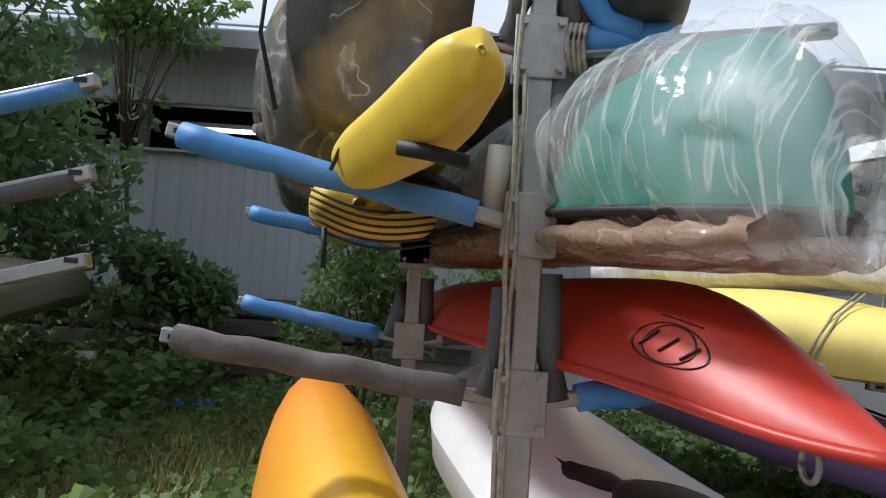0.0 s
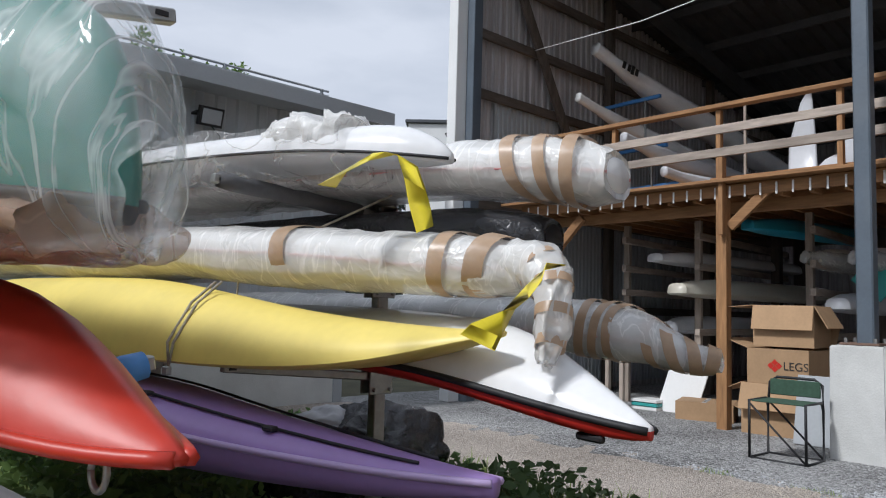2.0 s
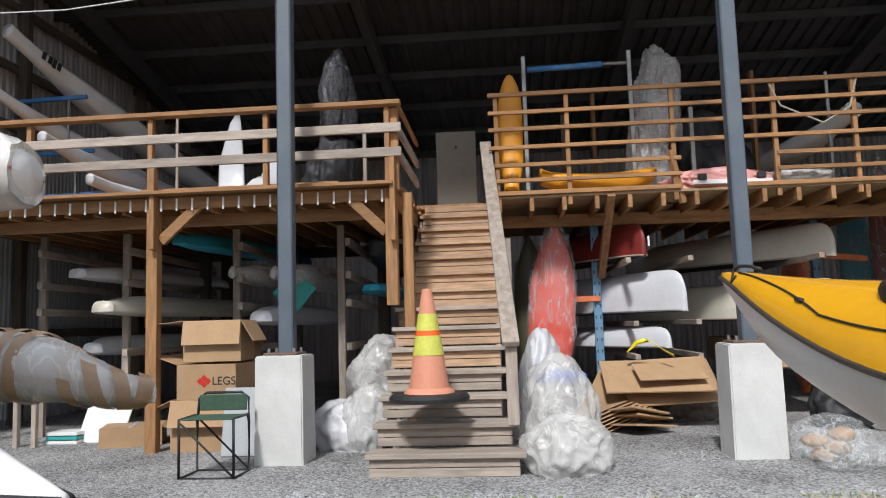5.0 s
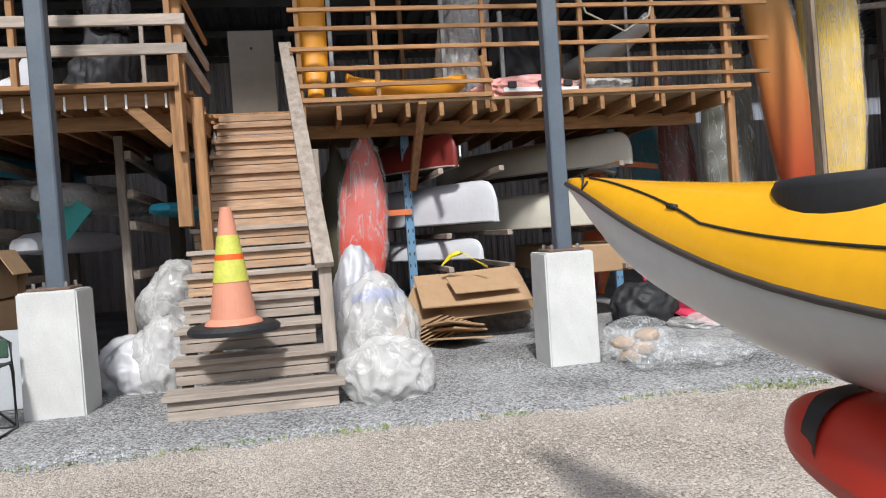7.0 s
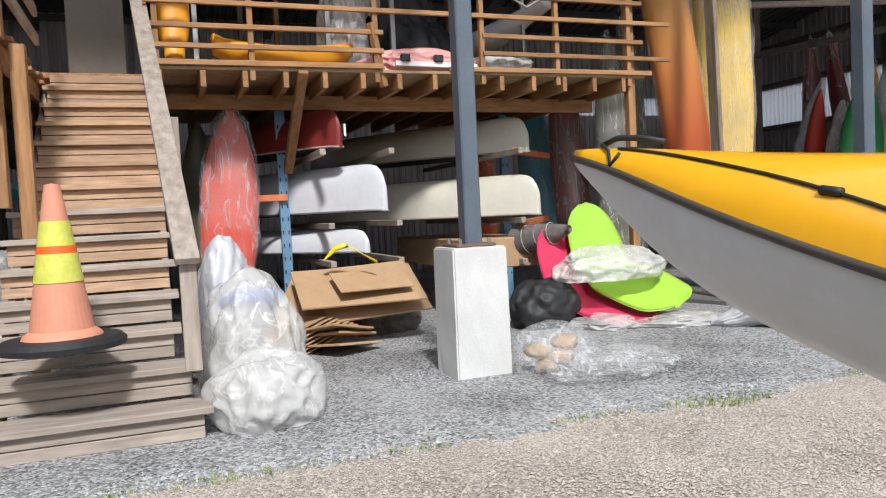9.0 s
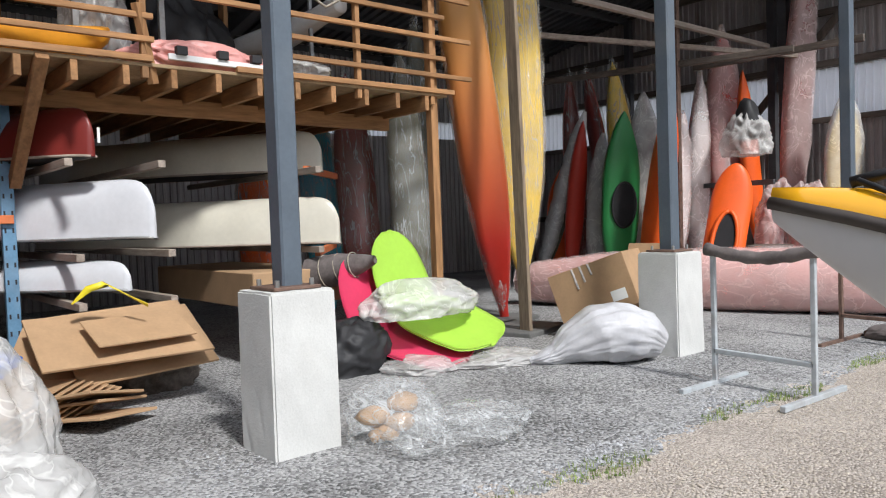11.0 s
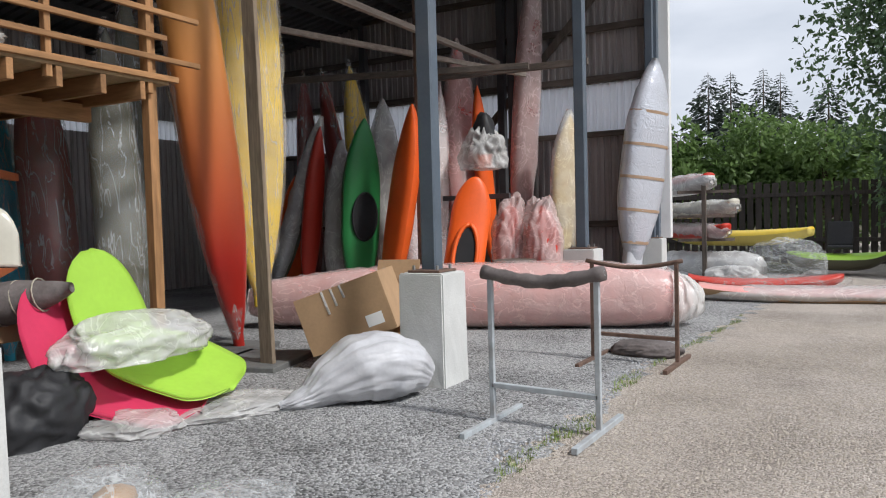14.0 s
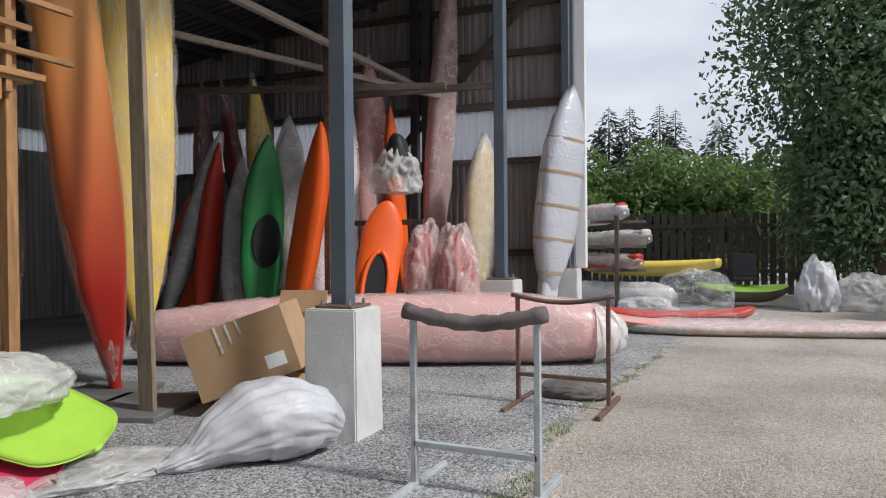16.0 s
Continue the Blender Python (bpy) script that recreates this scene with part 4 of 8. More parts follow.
def boat(name, tip, tail, W, H, deck_mat, hull_mat, label, roll=0.0, bow=0.6, sheer=0.12, fine=0.75, crown=0.35, trim=None, cockpit=True, group="", category="kayak", lines=False, hatch=False, blunt=0.0, n=36, tail_blunt=0.0, kexp=0.6):
    """A lofted boat, tip at x=0. W beam, H depth; bow: how long the ends taper; sheer: rise of the ends; crown: share of H above the gunwale."""
    m, L = pose_between(tip, tail, roll)
    e = thing_at(name, m, label, category, group)
    k = 9
    hull_v, deck_v, gun = [], [], []
    for i in range(n + 1):
        s = i / n
        s = 0.5 - 0.5 * math.cos(math.pi * s)
        x = L * s
        near, far = min(1.0, s / (bow * 0.5)), min(1.0, (1 - s) / (bow * 0.5))
        a = max(0.035, math.sin(near * math.pi / 2) ** fine, 0) if s < 0.5 else max(0.035, math.sin(far * math.pi / 2) ** fine)
        if s < 0.5:
            a = max(a, blunt)
        else:
            a = max(a, tail_blunt)
        w = W / 2 * a
        up = sheer * (abs(2 * s - 1) ** 3)
        keel = -H * (1 - crown) * (a ** kexp) + up * 0.9
        top = H * crown * (a ** 0.8) + up
        g = up
        gun.append((x, w, g))
        for j in range(k):
            t = math.pi * j / (k - 1)
            c, sn = math.cos(t), math.sin(t)
            hull_v.append((x, w * math.copysign(abs(c) ** 0.62, c), g + (keel - g) * abs(sn) ** 0.75))
            deck_v.append((x, w * c, g + (top - g) * abs(sn) ** 0.9))
    fh, fd = [], []
    for i in range(n):
        for j in range(k - 1):
            a = i * k + j
            fh.append([a, a + 1, a + k + 1, a + k])
            fd.append([a, a + k, a + k + 1, a + 1])
    fh += [list(range(k))[::-1], [n * k + j for j in range(k)]]
    fd += [list(range(k)), [n * k + j for j in range(k)][::-1]]
    HULLS[e.name] = (hull_v, k, n, L)
    mesh_ob("hull", hull_v, fh, hull_mat, e, smooth=True, local=True)
    mesh_ob("deck", deck_v, fd, deck_mat, e, smooth=True, local=True)
    if trim is not None:
        for sg in (1, -1):
            mesh_ob("gunwale_trim", *tube_geo([(x, sg * (w + 0.002), g) for x, w, g in gun], 0.011, 6), trim, e, smooth=True, local=True)
    def deck_at(x):
        i = min(range(n + 1), key=lambda q: abs(gun[q][0] - x))
        return deck_v[i * k + k // 2][2], gun[i][1]
    if cockpit:
        cx, cl, cw = (L * 0.47, min(0.45, L * 0.13), W * 0.33) if cockpit != 2 else (L * 0.36, L * 0.25, W * 0.29)
        z, _ = deck_at(cx)
        ring = [(cx + cl * math.cos(2 * math.pi * q / 24), cw * math.sin(2 * math.pi * q / 24), z + 0.012) for q in range(25)]
        mesh_ob("coaming", *tube_geo(ring, 0.016 if cockpit != 2 else 0.035, 8), M_black if cockpit != 2 else deck_mat, e, "raised cockpit rim", smooth=True, local=True)
        # flat near-black disc, the shade inside the cockpit put into colour
        mesh_ob("cockpit_opening", [(x, y, z + 0.006) for x, y, z2 in ring[:-1]], [list(range(24))], M_inshade, e, local=True)
    if hatch:
        for hx in (0.22, 0.30) if hatch == 2 else (0.2,):
            cx = L * hx
            z, w = deck_at(cx)
            v, f = loft_geo([(cx, 0, z - 0.01, 0, 0)], 4)
            ang = [2 * math.pi * q / 24 for q in range(24)]
            rx2, ry2 = 0.22, min(0.13, w * 0.75)
            vv = [(cx + rx2 * math.cos(t), ry2 * math.sin(t), z - 0.02) for t in ang] + [(cx + rx2 * math.cos(t), ry2 * math.sin(t), z + 0.014) for t in ang] + [(cx + rx2 * 0.8 * math.cos(t), ry2 * 0.8 * math.sin(t), z + 0.026) for t in ang]
            ff = [[q, (q + 1) % 24, 24 + (q + 1) % 24, 24 + q] for q in range(24)] + [[24 + q, 24 + (q + 1) % 24, 48 + (q + 1) % 24, 48 + q] for q in range(24)] + [list(range(48, 72))]
            mesh_ob("hatch_cover", vv, ff, M_black, e, "black rubber hatch cover", smooth=True, local=True)
    if lines:
        for sg in (1, -1):
            pts = []
            for q in range(14):
                x = L * (0.03 + 0.33 * q / 13)
                z, w = deck_at(x)
                pts.append((x, sg * w * 0.62, g_at(deck_v, gun, k, x, n) + 0.006))
            mesh_ob("deck_line", *tube_geo(pts, 0.005, 6), M_black, e, smooth=True, local=True)
    return e, L


def g_at(deck_v, gun, k, x, n):
    i = min(range(n + 1), key=lambda q: abs(gun[q][0] - x))
    return deck_v[i * k + 2][2]


def wrap(name, parent, L, W, H, material, label, x0=-0.12, x1=None, zc=0.0, wrinkle=0.03, seed=1.0, taper=0.5, n=34, freq=6.0, fine=0.6, nose=0.25, power=2.2):
    """A loose film sleeve round a boat, in the boat's own metres."""
    x1 = L + 0.1 if x1 is None else x1
    rings = []
    for i in range(n + 1):
        s = i / n
        near, far = min(1.0, s / (taper * 0.5)), min(1.0, (1 - s) / (taper * 0.5))
        a = max(nose * 0.5, math.sin(min(near, 1) * math.pi / 2) ** fine if s < 0.5 else math.sin(far * math.pi / 2) ** fine)
        rings.append((x0 + (x1 - x0) * s, 0, zc, W / 2 * a, H / 2 * max(nose, a ** 0.6)))
    return mesh_ob(name, *loft_geo(rings, 26, wrinkle, freq, seed, power), material, parent, label, smooth=True, local=True)


def band(parent, x, W, H, zc, width=0.06, material=None, seed=0.0, power=2.2):
    rings = [(x + d, 0, zc, W / 2, H / 2) for d in (0, width * 0.5, width)]
    v, f = loft_geo(rings, 26, 0.012, 6, seed, power)
    return mesh_ob("tape_band", v, f[:-2], material or M_tape, parent, "brown packing tape", smooth=True, local=True)


def smooth_stations(stations, n=44):
    """Stations (s, seam, half width, top, bottom) filled in and eased."""
    st = np.array(stations, float)
    u = np.linspace(0, 1, n + 1)
    ss = st[0, 0] + (st[-1, 0] - st[0, 0]) * (0.35 * u + 0.65 * (3 * u ** 2 - 2 * u ** 3))
    cols = [np.interp(ss, st[:, 0], st[:, q]) for q in range(1, 5)]
    for _ in range(3):
        for c in cols:
            c[1:-1] = 0.25 * c[:-2] + 0.5 * c[1:-1] + 0.25 * c[2:]
    return np.stack([ss] + cols, 1)


def ground_pose(a, b):
    """x from a towards b in plan, z up."""
    return Matrix.Translation((a[0], a[1], 0)) @ Matrix.Rotation(math.atan2(b[1] - a[1], b[0] - a[0]), 4, "Z")


def shaped_boat(name, a, b, stations, upper_mat, lower_mat, label, upper="hull", lower="deck", p=2.0, q=2.0, trim=None, trim_r=0.011, group="", category="kayak"):
    """A boat from a few stations along a line in plan: each has the seam's height, the half width, the top and the bottom."""
    e = thing_at(name, ground_pose(a, b), label, category, group)
    st = smooth_stations(stations)
    k, n = 13, len(st) - 1
    up, low = [], []
    for x, z, w, zt, zb in st:
        for j in range(k):
            t = math.pi * j / (k - 1)
            c, sn = math.cos(t), abs(math.sin(t))
            yy = math.copysign(abs(c) ** (2 / p), c)
            up.append((x, w * yy, z + (zt - z) * sn ** (2 / p)))
            yy = math.copysign(abs(c) ** (2 / q), c)
            low.append((x, w * yy, z + (zb - z) * sn ** (2 / q)))
    fu, fl = [], []
    for i in range(n):
        for j in range(k - 1):
            g = i * k + j
            fu.append([g, g + k, g + k + 1, g + 1])
            fl.append([g, g + 1, g + k + 1, g + k])
    fu += [list(range(k)), [n * k + j for j in range(k)][::-1]]
    fl += [list(range(k))[::-1], [n * k + j for j in range(k)]]
    HULLS[e.name] = (up, k, n, st[-1, 0])
    mesh_ob(upper, up, fu, upper_mat, e, smooth=True, local=True)
    mesh_ob(lower, low, fl, lower_mat, e, smooth=True, local=True)
    if trim is not None:
        for sg in (1, -1):
            mesh_ob("gunwale_trim", *tube_geo([(x, sg * (w + 0.002), z) for x, z, w, zt, zb in st], trim_r, 6), trim, e, smooth=True, local=True)
    return e, st


def skin_geo(stations, grow=0.015, pleat=0.008, freq=16.0, seed=0.0, n=60, ring=44, lo=-9.0, sag=0.0, sq=0.8):
    """A film skin round the same stations, gathered in pleats that run round it; sag: how far it hangs below."""
    st = smooth_stations(stations, n)
    st = st[st[:, 0] >= lo]
    v, f = [], []
    for i, (x, z, w, zt, zb) in enumerate(st):
        zc, h = (zt + zb) / 2, (zt - zb) / 2 + grow
        hang = sag * min(1.0, (i + 1) / 8) * (0.6 + 0.4 * math.sin(x * 5 + seed))
        for k in range(ring):
            t = 2 * math.pi * k / ring
            c, sn = math.cos(t), math.sin(t)
            yy, zz = math.copysign(abs(c) ** sq, c), math.copysign(abs(sn) ** sq, sn)
            r1 = noise.noise(Vector((x * freq + 1.5 * c, t * 0.55 + seed, seed)))
            r2 = noise.noise(Vector((x * freq * 0.45 + seed, 1.3 * c, 2.1 * sn)))
            d = pleat * (1.6 * (1 - 2.6 * abs(r1)) + 0.6 * r2)
            v.append((x + 0.4 * d, (w + grow) * yy + d * c, zc + h * zz + d * sn - (hang if sn < -0.2 else 0)))
    m = len(st)
    for i in range(m - 1):
        for k in range(ring):
            f.append([i * ring + k, i * ring + (k + 1) % ring, (i + 1) * ring + (k + 1) % ring, (i + 1) * ring + k])
    f += [list(range(ring)), [(m - 1) * ring + k for k in range(ring)][::-1]]
    return v, f


def tape_ring(e, stations, x, width, seed, grow=0.02, material=None):
    st = smooth_stations(stations, 60)
    v, f, ring = [], [], 36
    for i in range(3):
        xx = x + width * i / 2
        z, w, zt, zb = [np.interp(xx, st[:, 0], st[:, c]) for c in (1, 2, 3, 4)]
        for k in range(ring):
            t = 2 * math.pi * k / ring
            c, sn = math.cos(t), math.sin(t)
            d = 0.004 * noise.noise(Vector((xx * 20, 3 * c, 3 * sn + seed)))
            v.append((xx + 0.03 * math.sin(t + seed), (w + grow + d) * math.copysign(abs(c) ** 0.8, c), (zt + zb) / 2 + ((zt - zb) / 2 + grow + d) * math.copysign(abs(sn) ** 0.8, sn)))
    for i in range(2):
        for k in range(ring):
            f.append([i * ring + k, i * ring + (k + 1) % ring, (i + 1) * ring + (k + 1) % ring, (i + 1) * ring + k])
    return mesh_ob("tape_band", v, f, material or M_tape, e, "brown packing tape", smooth=True, local=True)


def sweep_geo(path, sizes, power=2.4, n=28, steps=6, roll=0.0, wrinkle=0.0, freq=8.0, seed=0.0):
    """A body swept along an eased path; sizes: (half width, half height) at each point."""
    pts = np.array([list(p) + list(z) for p, z in zip(path, sizes)], float)
    u = np.linspace(0, len(pts) - 1, (len(pts) - 1) * steps + 1)
    d = np.stack([np.interp(u, range(len(pts)), pts[:, c]) for c in range(5)], 1)
    for _ in range(4):
        d[1:-1] = 0.25 * d[:-2] + 0.5 * d[1:-1] + 0.25 * d[2:]
    v, f = [], []
    for i in range(len(d)):
        c0, c1 = Vector(d[max(0, i - 1)][:3]), Vector(d[min(len(d) - 1, i + 1)][:3])
        m = axis_matrix(c1 - c0) @ Matrix.Rotation(radians(roll), 3, "X")
        for k in range(n):
            t = 2 * math.pi * k / n
            c, sn = math.cos(t), math.sin(t)
            yy, zz = math.copysign(abs(c) ** (2 / power), c), math.copysign(abs(sn) ** (2 / power), sn)
            g = 0.0
            if wrinkle:
                g = wrinkle * (1 - 2.6 * abs(noise.noise(Vector((i / steps * 0.5 + seed, c * freq * 0.4, sn * freq * 0.4)))) + 0.5 * noise.noise(Vector((i / steps * 2.2, c * freq, sn * freq + seed))))
            v.append(tuple(Vector(d[i][:3]) + m @ Vector((0, d[i][3] * yy + g * c, d[i][4] * zz + g * sn))))
    for i in range(len(d) - 1):
        for k in range(n):
            f.append([i * n + k, i * n + (k + 1) % n, (i + 1) * n + (k + 1) % n, (i + 1) * n + k])
    f += [list(range(n)), [(len(d) - 1) * n + k for k in range(n)][::-1]]
    return v, f


def along(p, d, s):
    return (p[0] + d[0] * s, p[1] + d[1] * s, p[2] + d[2] * s)


DIR = (-0.20, 0.98, 0.0)

# ---- rack of painted steel with padded arms ----
def rack(base, levels_l, levels_r, height, label):
    r = thing("boat_rack", (base[0], base[1], 0), label, "rack", "boat racks")
    x, y = base
    mesh_ob("post", *box_geo((x, y, height / 2), (0.06, 0.05, height), 0.004), M_steel, r)
    for z in sorted({z for z, *_ in levels_l + levels_r}):
        pl = box("clamp_plate", (x - 0.005, y - 0.032, z), (0.125, 0.008, 0.15), M_steel, r, "galvanised clamp plate", 0.003)
        box("clamp_plate", (x - 0.005, y + 0.032, z), (0.125, 0.008, 0.15), M_steel, r, "galvanised clamp plate", 0.003)
        for sx in (-0.045, 0.04):
            for sz in (-0.055, 0.055):
                mesh_ob("bolt", *tube_geo([(x + sx, y - 0.03, z + sz), (x + sx, y - 0.052, z + sz)], 0.009, 6), M_steel, pl)
    for sgn, levels in ((-1, levels_l), (1, levels_r)):
        for z, length, rise, pad, upright in levels:
            a, b = (x + sgn * 0.03, y, z), (x + sgn * length, y, z + rise)
            arm = beam("arm", a, b, 0.035, 0.035, M_steel, r)
            box("arm_end_hole", (b[0] - sgn * 0.035, y - 0.019, b[2] - 0.004), (0.03, 0.004, 0.012), M_black, arm, bevel=0)
            if pad is not None:
                pa, pb = along(a, (sgn, 0, rise / length), 0.10), along(a, (sgn, 0, rise / length), length * 0.93)
                pts = [(pa[0] + (pb[0] - pa[0]) * q / 12, y + 0.004 * math.sin(q * 2.3), pa[2] + (pb[2] - pa[2]) * q / 12 + 0.003 * math.sin(q * 1.7)) for q in range(13)]
                thick = 0.024 if "slim" in pad.name else 0.033
                mesh_ob("arm_padding", *tube_geo(pts, [thick + 0.003 * math.sin(q * 3.1) for q in range(13)], 12), pad, arm, smooth=True)
            if upright:
                ux = x + sgn * 0.085
                mesh_ob("upright_padding", *tube_geo([(ux - sgn * 0.0, y, z + 0.01), (ux - sgn * 0.03, y, z + 0.13), (ux - sgn * 0.035, y, z + upright)], 0.032, 12), M_foam_grey, r, smooth=True)
    return r


rack((0.855, 1.95), [(0.86, 0.84, 0.10, M_foam_brown, 0.26), (1.27, 0.87, 0.17, M_foam_blue, 0), (1.69, 0.14, 0.02, None, 0.3)],
     [(0.86, 0.70, 0.12, M_foam_blue, 0.30), (1.27, 0.5, 0.03, M_foam_grey, 0.36), (1.69, 0.70, 0.10, None, 0.30)], 2.35, "galvanised steel boat rack post with padded arms on both sides")
rack((0.545, 3.30), [(0.90, 0.72, 0.12, M_foam_blue, 0.24), (1.29, 0.72, 0.10, M_foam_blue, 0), (1.66, 0.72, 0.08, M_foam_grey, 0)],
     [(0.90, 0.6, 0.10, M_foam_grey, 0.26), (1.27, 0.6, 0.05, M_foam_grey, 0), (1.69, 0.6, 0.1, M_foam_grey, 0)], 2.3, "steel boat rack post with blue and grey padded arms")
rack((2.93, 2.87), [(0.82, 0.74, 0.06, None, 0), (1.24, 0.74, 0.06, None, 0), (1.53, 0.82, 0.06, M_foam_grey, 0)], [(0.82, 0.6, 0.05, None, 0), (1.24, 0.6, 0.05, None, 0), (1.5, 0.6, 0.05, M_foam_grey, 0)], 1.78, "steel boat rack post loaded with wrapped kayaks")
rack((2.60, 4.50), [(0.82, 0.74, 0.06, None, 0), (1.24, 0.74, 0.06, None, 0), (1.58, 0.74, 0.1, None, 0)], [(0.82, 0.6, 0.05, None, 0), (1.24, 0.6, 0.05, None, 0), (1.5, 0.6, 0.05, None, 0)], 1.78, "steel boat rack post loaded with wrapped kayaks")
rack((-1.15, 1.95), [], [(0.855, 0.98, 0.265, None, 0), (1.06, 0.97, 0.265, M_foam_slim, 0), (1.28, 0.96, 0.265, M_foam_slimblue, 0)], 2.2, "steel boat rack post with empty padded arms")

# first rack
red, RED_ST = shaped_boat("sit_on_top_kayak", (1.318, 1.248), (0.62, 4.55), [(0.0, 0.903, 0.012, 0.912, 0.893), (0.07, 0.902, 0.05, 0.948, 0.885), (0.15, 0.905, 0.085, 0.988, 0.883), (0.24, 0.915, 0.12, 1.038, 0.885), (0.34, 0.93, 0.15, 1.092, 0.895), (0.45, 0.942, 0.18, 1.138, 0.905), (0.6, 0.952, 0.21, 1.162, 0.915), (0.9, 0.956, 0.25, 1.172, 0.92), (1.8, 0.958, 0.27, 1.176, 0.92), (2.7, 0.965, 0.24, 1.165, 0.93), (3.2, 0.975, 0.14, 1.13, 0.95), (3.38, 0.98, 0.03, 1.05, 0.965)], M_red, M_red, "red plastic kayak stored upside down on blue padding", p=1.45, trim=M_red, trim_r=0.013)
mesh_ob("grab_loop", *tube_geo([(0.20 + 0.022 * math.cos(t), 0.0, 0.858 + 0.03 * math.sin(t)) for t in [2 * math.pi * u / 14 for u in range(15)]], 0.006, 6), M_steel, red, "steel grab loop", smooth=True, local=True)
yel = thing("sit_on_top_kayak", (0.62, 1.5, 1.2), "yellow plastic kayak with an upturned bow resting on blue padded arms", "kayak")
mesh_ob("hull", *sweep_geo([(0.674, 0.852, 1.311), (0.670, 0.868, 1.310), (0.662, 0.90, 1.308), (0.645, 0.97, 1.304), (0.622, 1.08, 1.303), (0.578, 1.32, 1.322), (0.545, 1.65, 1.383), (0.53, 1.95, 1.445), (0.50, 2.3, 1.47), (0.43, 2.8, 1.48), (0.15, 4.2, 1.48), (-0.05, 5.0, 1.5)], [(0.003, 0.004), (0.024, 0.027), (0.034, 0.036), (0.047, 0.040), (0.064, 0.046), (0.098, 0.055), (0.13, 0.058), (0.15, 0.062), (0.18, 0.08), (0.22, 0.09), (0.22, 0.09), (0.05, 0.06)], power=3.4, roll=-30, steps=9), M_yellow, yel, smooth=True)
mesh_ob("front_deck", *sweep_geo([(0.475, 2.035, 1.300), (0.472, 2.06, 1.303), (0.465, 2.12, 1.308), (0.44, 2.4, 1.33), (0.36, 3.0, 1.38), (0.15, 4.2, 1.42)], [(0.05, 0.02), (0.13, 0.055), (0.165, 0.075), (0.19, 0.085), (0.22, 0.09), (0.2, 0.09)], power=2.6, roll=4, steps=8), M_softyellow, yel, "amber yellow deck with bungee cords", smooth=True)
mesh_ob("front_hatch", *sweep_geo([(0.575, 2.0, 1.372), (0.572, 2.02, 1.374), (0.56, 2.12, 1.378), (0.52, 2.4, 1.385)], [(0.06, 0.012), (0.12, 0.028), (0.14, 0.03), (0.15, 0.03)], power=2.2, roll=10), M_black, yel, "black hatch recess", smooth=True)
tube("carry_handle", [(0.596, 1.0, 1.248), (0.632, 0.995, 1.243), (0.672, 1.0, 1.236)], 0.009, M_black, yel, "black moulded carry handle", n=10)
tube("toggle_cord", [(0.52, 1.22, 1.312), (0.49, 1.30, 1.298), (0.455, 1.45, 1.292)], 0.004, M_black, yel, n=6)
for q in range(6):
    zq, yq = 1.335 - 0.017 * q, 2.0 + 0.008 * q
    tube("bungee_cord", [(0.315 + 0.315 * u / 10, yq + 0.16 * abs(u / 10 - 0.5) ** 2, zq - 0.035 * math.sin(math.pi * u / 10) - 0.03 * u / 10) for u in range(11)], 0.004, M_black, yel, n=6)
tube("strap_end", [(0.36, 2.02, 1.24), (0.362, 2.02, 1.19), (0.365, 2.02, 1.14)], 0.007, M_black, yel, n=6)
GRE = [(-0.055, 1.25, 0.010, 1.30, 1.222), (-0.045, 1.25, 0.018, 1.36, 1.222), (-0.02, 1.255, 0.035, 1.44, 1.222), (0.02, 1.26, 0.06, 1.515, 1.224), (0.09, 1.265, 0.105, 1.588, 1.23), (0.24, 1.275, 0.165, 1.632, 1.24), (0.45, 1.29, 0.215, 1.648, 1.255), (1.1, 1.33, 0.25, 1.645, 1.28), (2.4, 1.33, 0.25, 1.63, 1.28), (3.3, 1.33, 0.05, 1.5, 1.3)]
gre, st = shaped_boat("wrapped_kayak", (1.24, 1.36), (0.55, 4.6), GRE, M_green, M_black, "teal green kayak in a clear plastic bag", p=1.95, trim=M_black)
mesh_ob("plastic_bag", *skin_geo([(-0.105, 1.28, 0.02, 1.33, 1.20), (-0.10, 1.28, 0.04, 1.38, 1.19)] + [(a - 0.04, b, c + 0.03, d + 0.008, g - 0.03) for a, b, c, d, g in GRE], 0.008, 0.013, 13.0, 2.0, 260, 72, sq=1.05), M_filmbag, gre, "clear wrinkled plastic bag", smooth=True, local=True)
mesh_ob("inner_film", *skin_geo([(0.0, 1.23, 0.12, 1.24, 1.19), (0.3, 1.23, 0.22, 1.25, 1.20), (1.0, 1.27, 0.24, 1.29, 1.23), (2.2, 1.28, 0.2, 1.30, 1.25)], 0.01, 0.012, 12.0, 5.0, 40, 36), M_filmtan, gre, "bunched tan film under the boat", smooth=True, local=True)
cam1, L = boat("camouflage_kayak", (0.46, 2.02, 1.86), (-0.2, 5.4, 1.92), 0.66, 0.62, M_camo, M_camo, "dark camouflage fishing kayak in clear film", sheer=0.02, fine=0.45, bow=0.45, blunt=0.72, cockpit=False, crown=0.3, kexp=0.45)
mesh_ob("edge_strap", *tube_geo([(0.02, 0.28, 0.0), (0.05, 0.29, -0.15), (0.08, 0.24, -0.33)], 0.006, 6), M_black, cam1, smooth=True, local=True)
wrap("plastic_film", cam1, L, 0.70, 0.64, M_filmthin, "thin clear film", x0=-0.04, seed=7.0, wrinkle=0.015, nose=0.7, taper=0.4, zc=-0.12)
tan, L = boat("wrapped_kayak", (1.13, 1.72, 1.89), (0.7, 4.6, 1.86), 0.42, 0.30, M_cream, M_camo, "tan and white kayak in hazy film on the top arms", sheer=0.03, bow=0.5, blunt=0.4, cockpit=False)
